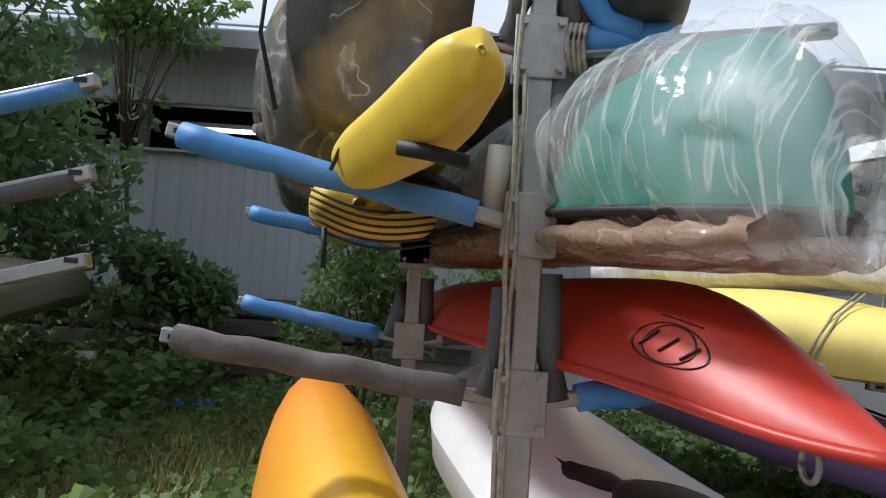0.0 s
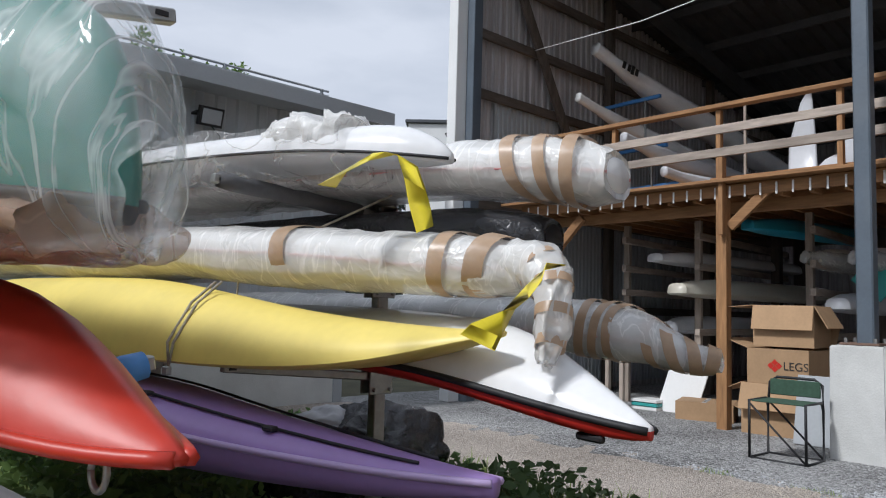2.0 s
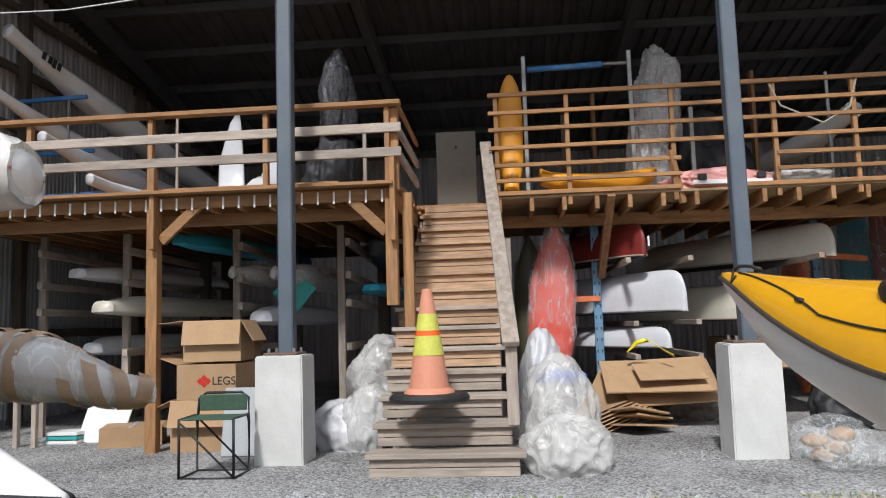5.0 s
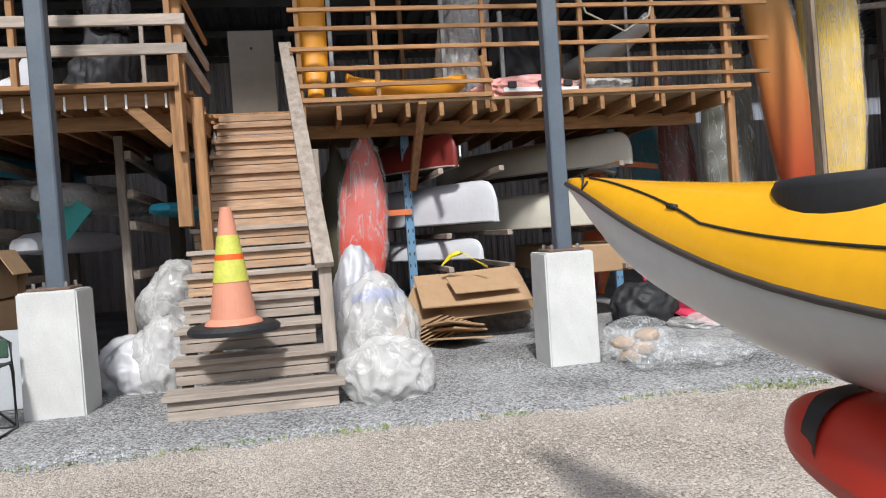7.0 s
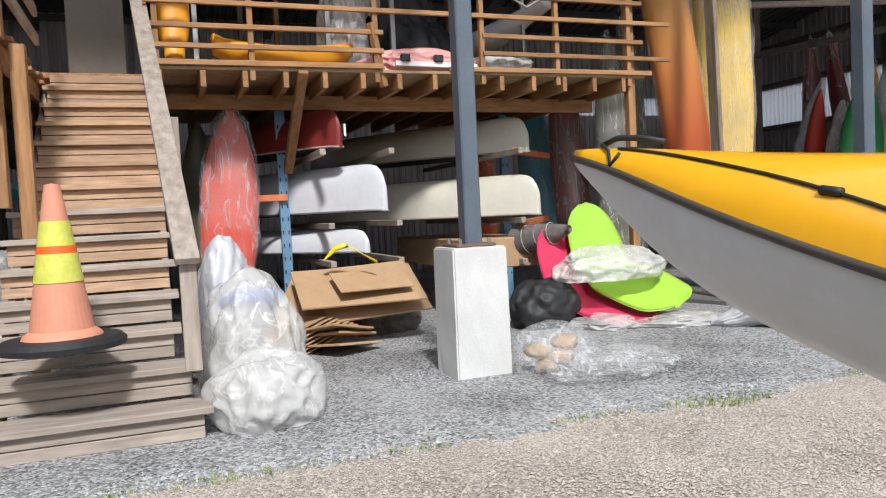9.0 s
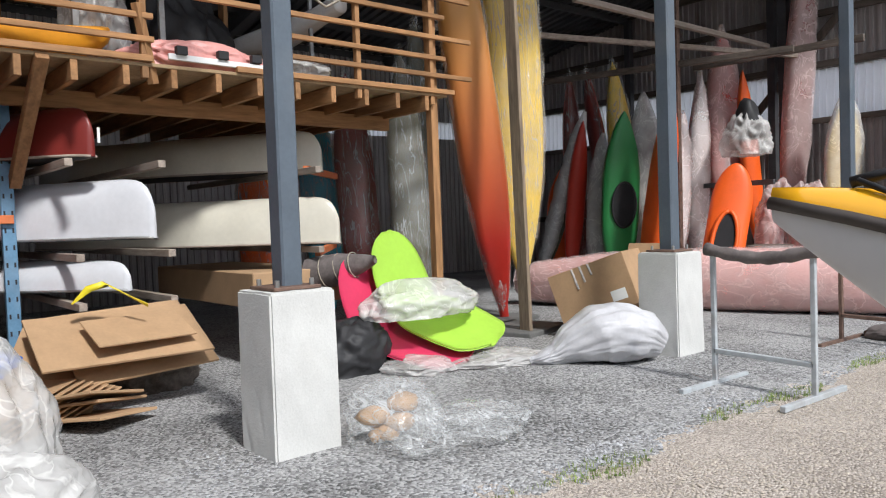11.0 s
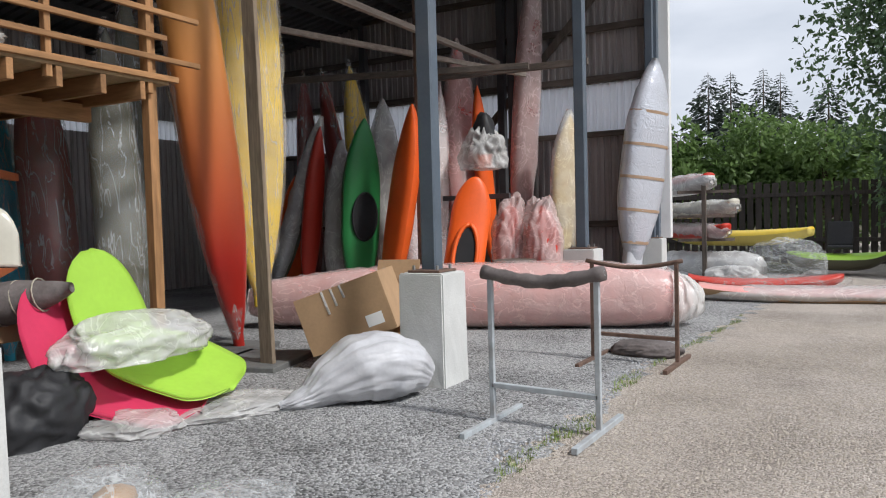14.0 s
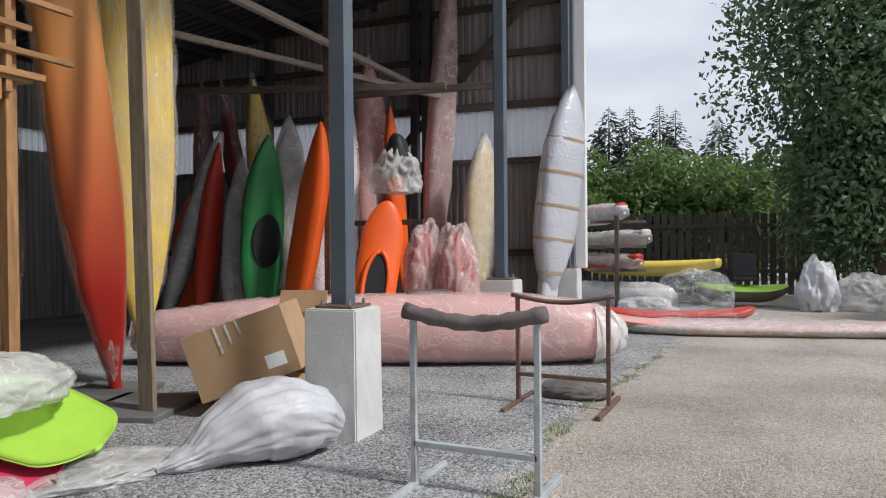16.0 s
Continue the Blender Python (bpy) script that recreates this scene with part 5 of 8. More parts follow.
wrap("plastic_film", tan, L, 0.48, 0.34, M_filmhaze, "hazy film", x0=0.12, seed=9.0, wrinkle=0.03, nose=0.5)
ORA = [(0.0, 0.20, 0.15, 0.42, 0.12), (0.5, 0.22, 0.17, 0.54, 0.14), (1.1, 0.24, 0.20, 0.69, 0.18), (1.5, 0.26, 0.215, 0.775, 0.2), (1.72, 0.30, 0.205, 0.805, 0.24), (1.92, 0.36, 0.15, 0.80, 0.30), (2.03, 0.48, 0.06, 0.74, 0.42)]
ora, st = shaped_boat("sit_on_top_kayak", (0.80, 0.98), (0.20, 2.95), ORA, M_sunrise, M_sunrise, "yellow and orange kayak leaning upside down low on the rack", p=2.3)
whi, L = boat("fishing_kayak", (1.34, 1.05, 0.50), (0.86, 3.6, 0.66), 0.68, 0.34, M_whiteboat, M_whiteboat, "white kayak with a black round hatch lying low under the rack", fine=0.6, bow=0.6, crown=0.3, cockpit=False, hatch=2)
oli, L = boat("canoe", (-1.55, 3.4, 0.92), (-2.5, 6.4, 0.94), 0.7, 0.34, M_olive, M_olive, "olive green canoe lying upside down", roll=180, blunt=0.5, fine=0.5, cockpit=False, category="canoe")
lime, L = boat("small_kayak", (-2.0, 3.6, 0.42), (-2.9, 6.2, 0.42), 0.5, 0.26, M_limeshell, M_limeshell, "lime green kayak half hidden by weeds", roll=180, cockpit=False)

# second rack
LEM = [(0.0, 1.06, 0.012, 1.066, 1.05), (0.17, 1.02, 0.08, 1.066, 1.0), (0.39, 0.965, 0.14, 1.075, 0.945), (0.63, 0.935, 0.18, 1.09, 0.915), (0.9, 0.92, 0.20, 1.118, 0.90), (1.2, 0.915, 0.215, 1.163, 0.895), (1.63, 0.92, 0.23, 1.215, 0.90), (2.2, 0.93, 0.24, 1.222, 0.91), (2.9, 0.95, 0.22, 1.22, 0.93), (3.5, 0.98, 0.13, 1.17, 0.96), (3.85, 1.03, 0.02, 1.1, 1.01)]
ylw, st = shaped_boat("sea_kayak", (2.39, 1.63), (1.66, 5.5), LEM, M_lemon, M_lemon, "lemon yellow kayak stored upside down and strapped to the rack", p=1.8)
for dx in (0.0, 0.035):
    mesh_ob("tie_cord", *tube_geo([(1.20 + dx, 0.03, 1.20), (1.20 + dx, 0.13, 1.12), (1.205 + dx, 0.215, 0.98), (1.21, 0.225, 0.90)], 0.005, 6), M_rope, ylw, smooth=True, local=True)
box("buckle", (1.215, 0.228, 0.885), (0.035, 0.02, 0.03), M_steel, ylw)
WRI = [(0.0, 0.835, 0.012, 0.85, 0.812), (0.09, 0.845, 0.05, 0.89, 0.795), (0.17, 0.857, 0.085, 0.935, 0.805), (0.26, 0.872, 0.115, 0.985, 0.818), (0.36, 0.888, 0.14, 1.04, 0.832), (0.48, 0.905, 0.165, 1.085, 0.848), (0.7, 0.935, 0.2, 1.10, 0.880), (1.2, 0.95, 0.24, 1.12, 0.895), (3.5, 0.96, 0.25, 1.14, 0.900), (5.1, 0.96, 0.02, 1.02, 0.920)]
wri, st = shaped_boat("racing_kayak", (2.51, 1.25), (3.05, 6.4), WRI, M_whiteboat, M_redtrim, "white racing kayak with black and red gunwale stored upside down", p=1.55, q=3.0, trim=M_black)
mesh_ob("rudder_fitting", *box_geo((0.16, 0.04, 0.80), (0.09, 0.025, 0.02), 0.006), M_black, wri, "small black fitting under the stem", local=True)
PUR = [(0.0, 0.695, 0.02, 0.708, 0.655), (0.15, 0.69, 0.06, 0.714, 0.63), (0.35, 0.685, 0.10, 0.722, 0.60), (0.8, 0.69, 0.165, 0.757, 0.57), (1.1, 0.70, 0.2, 0.782, 0.56), (1.5, 0.715, 0.24, 0.828, 0.55), (2.2, 0.72, 0.27, 0.845, 0.55), (3.2, 0.72, 0.22, 0.83, 0.56), (4.1, 0.74, 0.02, 0.78, 0.7)]
pur, st = shaped_boat("touring_kayak", (2.26, 1.53), (1.62, 5.6), PUR, M_purple, M_purple, "lilac touring kayak with black deck lines", upper="deck", lower="hull", p=1.9, q=2.4, trim=M_purpletrim)
for sg in (0.55, -0.55):
    sp = smooth_stations(PUR, 40)
    mesh_ob("deck_line", *tube_geo([(x, sg * w, z + (zt - z) * 0.86 + 0.004) for x, z, w, zt, zb in sp[4:26]], 0.005, 6), M_black, pur, smooth=True, local=True)
for x, y in ((0.75, 0.10), (1.35, 0.15)):
    mesh_ob("deck_fitting", *box_geo((x, y, np.interp(x, sp[:, 0], sp[:, 3]) - 0.004), (0.05, 0.03, 0.016), 0.005), M_black, pur, "black line fitting", local=True)


def wrapped(name, a, b, stations, label, film, bands, low=None, sag=0.0, seed=1.0, top=None, pleat=0.006, lo=-1.0, stripe=M_stripe):
    """A boat upside down in packing film with tape bands round it."""
    e, st = shaped_boat(name, a, b, stations, top or M_whiteboat, low or M_whiteboat, label, p=2.2, trim=stripe, trim_r=0.006, group="wrapped kayaks")
    mesh_ob("plastic_film", *skin_geo(stations, 0.014, pleat, 9.0, seed, 60, 40, lo, sag), film, e, "clear packing film", smooth=True, local=True)
    for q, (x, wd) in enumerate(bands):
        tape_ring(e, stations, x, wd, seed + q, 0.015 + 2.2 * pleat)
    return e


WM = [(0.0, 1.25, 0.06, 1.295, 1.20), (0.09, 1.235, 0.11, 1.325, 1.185), (0.35, 1.255, 0.16, 1.35, 1.19), (0.66, 1.283, 0.19, 1.372, 1.21), (0.9, 1.30, 0.20, 1.388, 1.23), (1.5, 1.33, 0.21, 1.42, 1.25), (2.6, 1.345, 0.22, 1.425, 1.26), (4.0, 1.35, 0.08, 1.40, 1.30)]
wm = wrapped("wrapped_kayak", (2.57, 1.71), (1.83, 5.7), WM, "white kayak in clear film with brown tape and a twisted end", M_filmmilk, ((0.07, 0.06), (0.22, 0.05), (0.86, 0.07)), sag=0.03, seed=3)
inv = wm.matrix_basis.inverted()
DROOP = [inv @ Vector(p) for p in ((2.565, 1.75, 1.26), (2.56, 1.66, 1.255), (2.545, 1.60, 1.215), (2.52, 1.565, 1.145), (2.49, 1.545, 1.06), (2.45, 1.53, 0.98))]
mesh_ob("twisted_film_end", *sweep_geo(DROOP, [(0.085, 0.07), (0.075, 0.07), (0.06, 0.06), (0.045, 0.045), (0.04, 0.04), (0.02, 0.02)], 2.0, 20, 8, 0, 0.014, 5.0, 3.0), M_filmmilk, wm, "twisted film end bound with brown tape", smooth=True, local=True)
for q in range(4):
    c = DROOP[1 + q]
    dn = DROOP[2 + q]
    mesh_ob("tape_band", *tube_geo([c.lerp(dn, 0.15), c.lerp(dn, 0.5)], 0.076 - 0.011 * q, 16, cap=False), M_tape, wm, "brown packing tape", smooth=True, local=True)
TT = [(0.0, 1.628, 0.015, 1.652, 1.612), (0.05, 1.632, 0.05, 1.706, 1.612), (0.15, 1.645, 0.09, 1.757, 1.62), (0.26, 1.657, 0.13, 1.783, 1.628), (0.55, 1.685, 0.18, 1.792, 1.65), (0.9, 1.70, 0.22, 1.81, 1.66), (1.4, 1.71, 0.25, 1.825, 1.67), (3.0, 1.71, 0.25, 1.83, 1.67), (4.0, 1.70, 0.05, 1.78, 1.67)]
tt = wrapped("racing_kayak", (2.576, 2.056), (1.9, 6.0), TT, "white kayak with black and red edges part wrapped in film", M_filmthin, (), low=M_greyhull, sag=0.17, seed=13, pleat=0.016, lo=0.36, stripe=M_black)
mesh_ob("film_knot", *skin_geo([(0.42, 1.76, 0.1, 1.80, 1.70), (0.5, 1.76, 0.15, 1.835, 1.70), (0.68, 1.76, 0.16, 1.84, 1.70), (0.8, 1.76, 0.12, 1.81, 1.70)], 0.01, 0.02, 14.0, 4.0, 30, 30), M_filmmilk, tt, "bunched white film", smooth=True, local=True)
WT = [(-0.02, 1.59, 0.09, 1.65, 1.53), (0.04, 1.59, 0.14, 1.69, 1.505), (0.12, 1.60, 0.16, 1.712, 1.52), (0.3, 1.615, 0.18, 1.732, 1.55), (0.78, 1.645, 0.21, 1.755, 1.592), (1.5, 1.66, 0.23, 1.77, 1.60), (3.0, 1.66, 0.23, 1.77, 1.60), (4.1, 1.66, 0.05, 1.72, 1.64)]
wt2 = wrapped("wrapped_kayak", (3.0, 1.70), (2.3, 5.8), WT, "white kayak in clear film with brown tape on the top arms", M_filmmilk, ((0.09, 0.045), (0.18, 0.045), (0.27, 0.05)), seed=17, pleat=0.008)
BK = [(0.0, 1.39, 0.06, 1.44, 1.34), (0.05, 1.40, 0.13, 1.47, 1.33), (0.3, 1.42, 0.2, 1.50, 1.36), (1.0, 1.43, 0.22, 1.515, 1.38), (3.9, 1.43, 0.1, 1.5, 1.4)]
bk, st = shaped_boat("wrapped_kayak", (3.0, 1.95), (2.4, 5.8), BK, M_black, M_black, "kayak wrapped in black shrink film", group="wrapped kayaks")
mesh_ob("shrink_film", *skin_geo(BK, 0.012, 0.004, 12.0, 19.0, 50, 36), M_filmblack, bk, "black shrink film", smooth=True, local=True)
LW = [(-0.02, 0.94, 0.012, 0.955, 0.925), (0.06, 0.95, 0.03, 0.985, 0.91), (0.14, 0.96, 0.045, 1.012, 0.912), (0.22, 0.985, 0.07, 1.07, 0.93), (0.30, 1.02, 0.11, 1.125, 0.945), (0.5, 1.03, 0.16, 1.16, 0.957), (1.0, 1.06, 0.2, 1.17, 1.0), (2.5, 1.08, 0.22, 1.18, 1.02), (4.4, 1.08, 0.06, 1.14, 1.05)]
lw = wrapped("wrapped_kayak", (3.7, 1.68), (2.85, 6.0), LW, "white kayak in film and brown tape with a long twisted end", M_filmmilk, ((0.0, 0.05), (0.07, 0.05), (0.14, 0.05), (0.21, 0.04), (0.36, 0.035), (0.43, 0.035), (0.51, 0.04)), seed=23, pleat=0.007)


def ribbon(name, pts, width, parent, label, category):
    e = thing(name, pts[0], label, category)
    v, f = [], []
    for i, p in enumerate(pts):
        tw = 0.8 * math.sin(i * 0.9)
        d = Vector((math.cos(tw) * width / 2, math.sin(tw) * width / 2, 0.02 * math.sin(i)))
        v += [tuple(Vector(p) - d), tuple(Vector(p) + d), tuple(Vector(p) + d + Vector((0.002, -0.002, 0.002))), tuple(Vector(p) - d + Vector((0.002, -0.002, 0.002)))]
    for i in range(len(pts) - 1):
        a = 4 * i
        for q in range(4):
            f.append([a + q, a + (q + 1) % 4, a + 4 + (q + 1) % 4, a + 4 + q])
    mesh_ob("strip", v, f, M_tapeyellow, e, smooth=True)
    return e


ribbon("warning_tape", [(2.12, 2.12, 1.48), (2.16, 2.08, 1.53), (2.22, 2.04, 1.575), (2.27, 2.01, 1.59), (2.315, 1.98, 1.57), (2.33, 1.96, 1.50), (2.345, 1.95, 1.43), (2.36, 1.94, 1.36)], 0.065, None, "yellow warning tape tied round the kayak end", "tape")
ribbon("warning_tape", [(2.47, 1.52, 1.25), (2.41, 1.52, 1.215), (2.35, 1.52, 1.17), (2.29, 1.53, 1.12), (2.22, 1.54, 1.07), (2.19, 1.54, 1.04)], 0.085, None, "yellow printed warning tape hanging at the twisted film", "tape")

# boat beside the drive
AMB = [(0.0, 1.305, 0.012, 1.325, 1.28), (0.05, 1.298, 0.025, 1.325, 1.245), (0.14, 1.275, 0.045, 1.318, 1.165), (0.3, 1.228, 0.085, 1.298, 1.035), (0.5, 1.16, 0.125, 1.272, 0.945), (0.7, 1.105, 0.16, 1.252, 0.885), (0.9, 1.055, 0.19, 1.236, 0.825), (1.1, 1.01, 0.22, 1.222, 0.78), (1.5, 0.97, 0.26, 1.212, 0.745), (2.2, 0.95, 0.29, 1.20, 0.72), (3.0, 0.95, 0.28, 1.15, 0.73), (3.8, 0.98, 0.2, 1.11, 0.78), (4.5, 1.05, 0.07, 1.12, 0.95), (4.79, 1.12, 0.012, 1.14, 1.1)]
amb, st = shaped_boat("sea_kayak", (4.157, -0.464), (-0.55, -1.35), AMB, M_amber, M_greyhull, "amber and pale grey sea kayak with black deck fittings", upper="deck", lower="hull", p=1.75, q=1.5, trim=M_seam, trim_r=0.009)
sp = smooth_stations(AMB, 60)


def deck_spot(x, share, lift=0.005):
    """A place on the amber deck, share of the half width from the ridge."""
    z, w, zt = [np.interp(x, sp[:, 0], sp[:, c]) for c in (1, 2, 3)]
    return (x, -share * w, z + (zt - z) * (1 - abs(share) ** 1.75) ** (1 / 1.75) + lift)


for sg in (1, -1):
    mesh_ob("deck_line", *tube_geo([deck_spot(0.16 + 0.07 * q, sg * (0.35 + 0.05 * min(q, 10)), 0.003) for q in range(26)], 0.0035, 6), M_black, amb, "black perimeter line", smooth=True, local=True)
    mesh_ob("line_fitting", *tube_geo([deck_spot(0.70 + 0.012 * q, sg * 0.76, 0.005) for q in range(4)], 0.008, 8), M_black, amb, "black recessed line fitting", smooth=True, local=True)
mesh_ob("toggle", *tube_geo([(0.09, 0.0, 1.326), (0.14, 0.0, 1.338), (0.20, 0.01, 1.332), (0.27, 0.01, 1.316)], 0.007, 8), M_black, amb, "black bow toggle", smooth=True, local=True)
mesh_ob("toggle_cord", *tube_geo([(0.10, -0.01, 1.328), (0.14, -0.03, 1.31), (0.17, -0.055, 1.275), (0.19, -0.045, 1.30)], 0.004, 6), M_black, amb, smooth=True, local=True)
for hx, rx2, ry2 in ((1.22, 0.24, 0.15), (3.5, 0.22, 0.14)):
    zt = float(np.interp(hx, sp[:, 0], sp[:, 3]))
    hv = [(hx + rx2 * m * math.cos(a), ry2 * m * math.sin(a), zt + h) for m, h in ((1.0, -0.075), (1.02, -0.01), (0.97, 0.008), (0.86, 0.012), (0.80, 0.004)) for a in [2 * math.pi * u / 28 for u in range(28)]]
    hf = [[r * 28 + u, r * 28 + (u + 1) % 28, (r + 1) * 28 + (u + 1) % 28, (r + 1) * 28 + u] for r in range(4) for u in range(28)] + [[4 * 28 + u for u in range(28)]]
    mesh_ob("hatch_cover", hv, hf, M_black, amb, "black rubber hatch cover", smooth=True, local=True)
ck = [(2.2 + 0.42 * math.cos(2 * math.pi * q / 28), 0.22 * math.sin(2 * math.pi * q / 28), 1.205 - 0.03 * abs(math.sin(2 * math.pi * q / 28))) for q in range(29)]
mesh_ob("coaming", *tube_geo(ck, 0.018, 8), M_black, amb, "raised cockpit rim", smooth=True, local=True)
# cockpit is not hollow; its shade is a near-black disc
mesh_ob("cockpit_opening", [(x, y, z - 0.002) for x, y, z in ck[:-1]], [list(range(28))], M_inshade, amb, local=True)
for x, y in ((2.0, -0.87), (0.4, -1.17)):
    sd = thing("boat_stand", (x, y, 0), "black padded steel stand carrying two kayaks", "stand", "boat stands")
    for dy in (-0.42, 0.42):
        beam("leg", (x, y + dy, 0), (x, y + dy, 0.72), 0.05, 0.05, M_rust, sd)
        beam("foot", (x - 0.3, y + dy, 0.02), (x + 0.3, y + dy, 0.02), 0.05, 0.04, M_rust, sd)
    tube("upper_bar", [(x, y - 0.46, 0.73), (x, y, 0.685), (x, y + 0.46, 0.73)], 0.033, M_black, sd, "black padded bar", n=10)
    beam("lower_bar", (x, y - 0.42, 0.37), (x, y + 0.42, 0.37), 0.05, 0.05, M_rust, sd)
RD2 = [(0.0, 0.66, 0.05, 0.72, 0.62), (0.04, 0.66, 0.10, 0.755, 0.60), (0.12, 0.65, 0.15, 0.772, 0.575), (0.3, 0.62, 0.19, 0.745, 0.53), (0.7, 0.56, 0.22, 0.68, 0.45), (1.3, 0.52, 0.23, 0.645, 0.40), (3.0, 0.52, 0.22, 0.64, 0.40), (3.8, 0.55, 0.05, 0.62, 0.5)]
rd2, st = shaped_boat("sea_kayak", (3.19, -0.645), (-0.8, -1.40), RD2, M_red, M_red, "red kayak lying on the lower bars of the stands", upper="deck", lower="hull", p=2.3, q=2.2)
tape_ring(rd2, RD2, 0.10, 0.06, 5.0, 0.004, M_black)


def hull_point(e, x, u, lift=0.003):
    """A point on a boat's hull, x along it and u round it (0 to 1), a little proud."""
    hv, k, n, L = HULLS[e.name]
    i = max(q for q in range(n) if hv[q * k][0] <= x)
    a = (x - hv[i * k][0]) / max(1e-6, hv[(i + 1) * k][0] - hv[i * k][0])
    j = min(int(u * (k - 1)), k - 2)
    b = u * (k - 1) - j
    p = [Vector(hv[(i + di) * k + j + dj]) for di in (0, 1) for dj in (0, 1)]
    q = p[0].lerp(p[1], b).lerp(p[2].lerp(p[3], b), a)
    nrm = (p[1] - p[0]).cross(p[2] - p[0]).normalized()
    if nrm.dot(q - Vector((q.x, 0, 0))) < 0:
        nrm = -nrm
    return tuple(q + nrm * lift)


def decal_strip(e, pts, name, material, width):
    """A thin printed line along (x, u) pairs on the hull."""
    mesh_ob(name, *tube_geo([hull_point(e, x, u, 0.001) for x, u in pts], width, 5, flat=0.4), material, e, local=True)


ring = [(0.44 + 0.105 * math.cos(2 * math.pi * q / 28), 0.20 + 0.07 * math.sin(2 * math.pi * q / 28)) for q in range(29)]
decal_strip(red, ring, "oval_mark", M_logo, 0.003)
decal_strip(red, [(0.44 + 0.07 * math.cos(2 * math.pi * q / 20), 0.20 + 0.065 * math.sin(2 * math.pi * q / 20)) for q in range(21)], "oval_mark", M_logo, 0.003)
for x0 in (0.38, 0.44, 0.50):
    decal_strip(red, [(x0 - 0.012, 0.23), (x0, 0.20), (x0 + 0.012, 0.17)], "mark_bar", M_logo, 0.007)
decal_strip(red, [(0.40, 0.295), (0.52, 0.285)], "mark_bar", M_logo, 0.004)
for q in range(8):
    decal_strip(pur, [(1.42 + 0.03 * q, 0.10), (1.435 + 0.03 * q, 0.08)], "mark_bar", M_logo, 0.006)

for x, zt in ((0.80, 1.9), (0.815, 1.62)):
    e = thing("hanging_rope", (x, 1.90, zt), "thin frayed rope hanging down the rack post", "rope", "ropes on the rack")
    tube("rope", [(x + 0.004 * math.sin(q * 1.7), 1.905 + 0.004 * math.cos(q * 2.1), zt - (zt - 0.2) * q / 16) for q in range(17)], 0.006, M_rope, e, n=6)
e = thing("rope_lashing", (0.94, 1.92, 1.66), "frayed rope lashing round a padded arm", "rope")
for q in range(4):
    tube("rope", [(0.93 + 0.012 * q + 0.02 * math.cos(t), 1.95 + 0.05 * math.cos(t), 1.70 + 0.06 * math.sin(t)) for t in [2 * math.pi * u / 14 for u in range(15)]], 0.006, M_rope, e, n=6)
e = thing("tie_line", (2.25, 2.8, 1.28), "taut cord from the strap to the top arm", "rope")
tube("rope", [(2.21, 2.84, 0.90), (2.22, 2.83, 1.27), (2.72, 2.55, 1.57)], 0.005, M_rope, e, n=6)
e = thing("foam_block", (0.76, 1.99, 1.3), "dirty cream foam tube on the rack post", "foam tube")
tube("foam", [(0.765, 1.985, 1.30), (0.775, 1.98, 1.46)], 0.03, M_cream, e, n=12)

e = thing("foam_sleeve", (0.95, 1.95, 1.7), "blue foam sleeves bent round the top arm", "foam tube")
tube("sleeve", [(0.93, 1.95, 1.72), (1.05, 1.95, 1.735), (1.16, 1.95, 1.75)], 0.034, M_foam_blue, e, n=12)
tube("sleeve", [(0.935, 1.93, 2.0), (0.95, 1.93, 1.84), (1.0, 1.93, 1.765), (1.08, 1.935, 1.745)], 0.03, M_foam_blue, e, n=12)
e = thing("kayak_paddle", (0.98, 2.0, 0.72), "black paddle lying on the white kayak", "paddle")
tube("shaft", [(0.75, 3.2, 0.66), (1.02, 2.2, 0.66)], 0.015, M_black, e)
mesh_ob("blade", *loft_geo([(0, 0, 0, 0.02, 0.012), (0.1, 0, 0, 0.075, 0.014), (0.3, 0, 0, 0.08, 0.014), (0.42, 0, 0, 0.03, 0.01)], 14), M_black, e, smooth=True, local=True).matrix_basis = Matrix.Translation((0.04, 0.2, -0.05)) @ pose(0, 0, 0, 10, 6, -72)
for c, s, mt, sd, lab in (((4.0, 4.2, 0), (0.45, 0.4, 0.30), M_filmblack, 301, "black plastic sheet heaped behind the racks"), ((3.7, 4.4, 0.2), (0.32, 0.25, 0.16), M_bagwhite, 302, "white plastic sheet on the black heap"), ((3.3, 3.6, 0), (0.4, 0.5, 0.25), M_filmblack, 303, "dark tarpaulin under the second rack")):
    crumple("sheet", c, s, mt, sd, thing("plastic_sheet", c, lab, "sheet"))


# ---- upright boats standing in the shed ----
def standing(base, top, W, H, deck, hull, label, roll=0.0, film=None, seed=1.0, cockpit=False, fine=0.75, bands=0, blunt=0.2, name="standing_kayak"):
    e, L = boat(name, base, top, W, H, deck, hull, label, roll=roll, fine=fine, bow=0.8, crown=0.35, sheer=0.03, cockpit=cockpit, group="upright kayaks", blunt=blunt, n=26)
    if film is not None:
        wrap("plastic_film", e, L, W * 1.1, H * 1.15, film, "clear film sleeve", x0=0.0, x1=L + 0.12, seed=seed, wrinkle=0.022, nose=0.2, taper=0.8, n=26, fine=0.7)
    for q in range(bands):
        x = L * (0.12 + 0.8 * q / max(1, bands - 1))
        a = max(0.22, math.sin(min(1.0, min(x, L - x) / (0.4 * L)) * math.pi / 2) ** 0.7)
        band(e, x, W * 1.12 * a, H * 1.18 * a ** 0.6, 0, 0.05, None, seed)
    return e


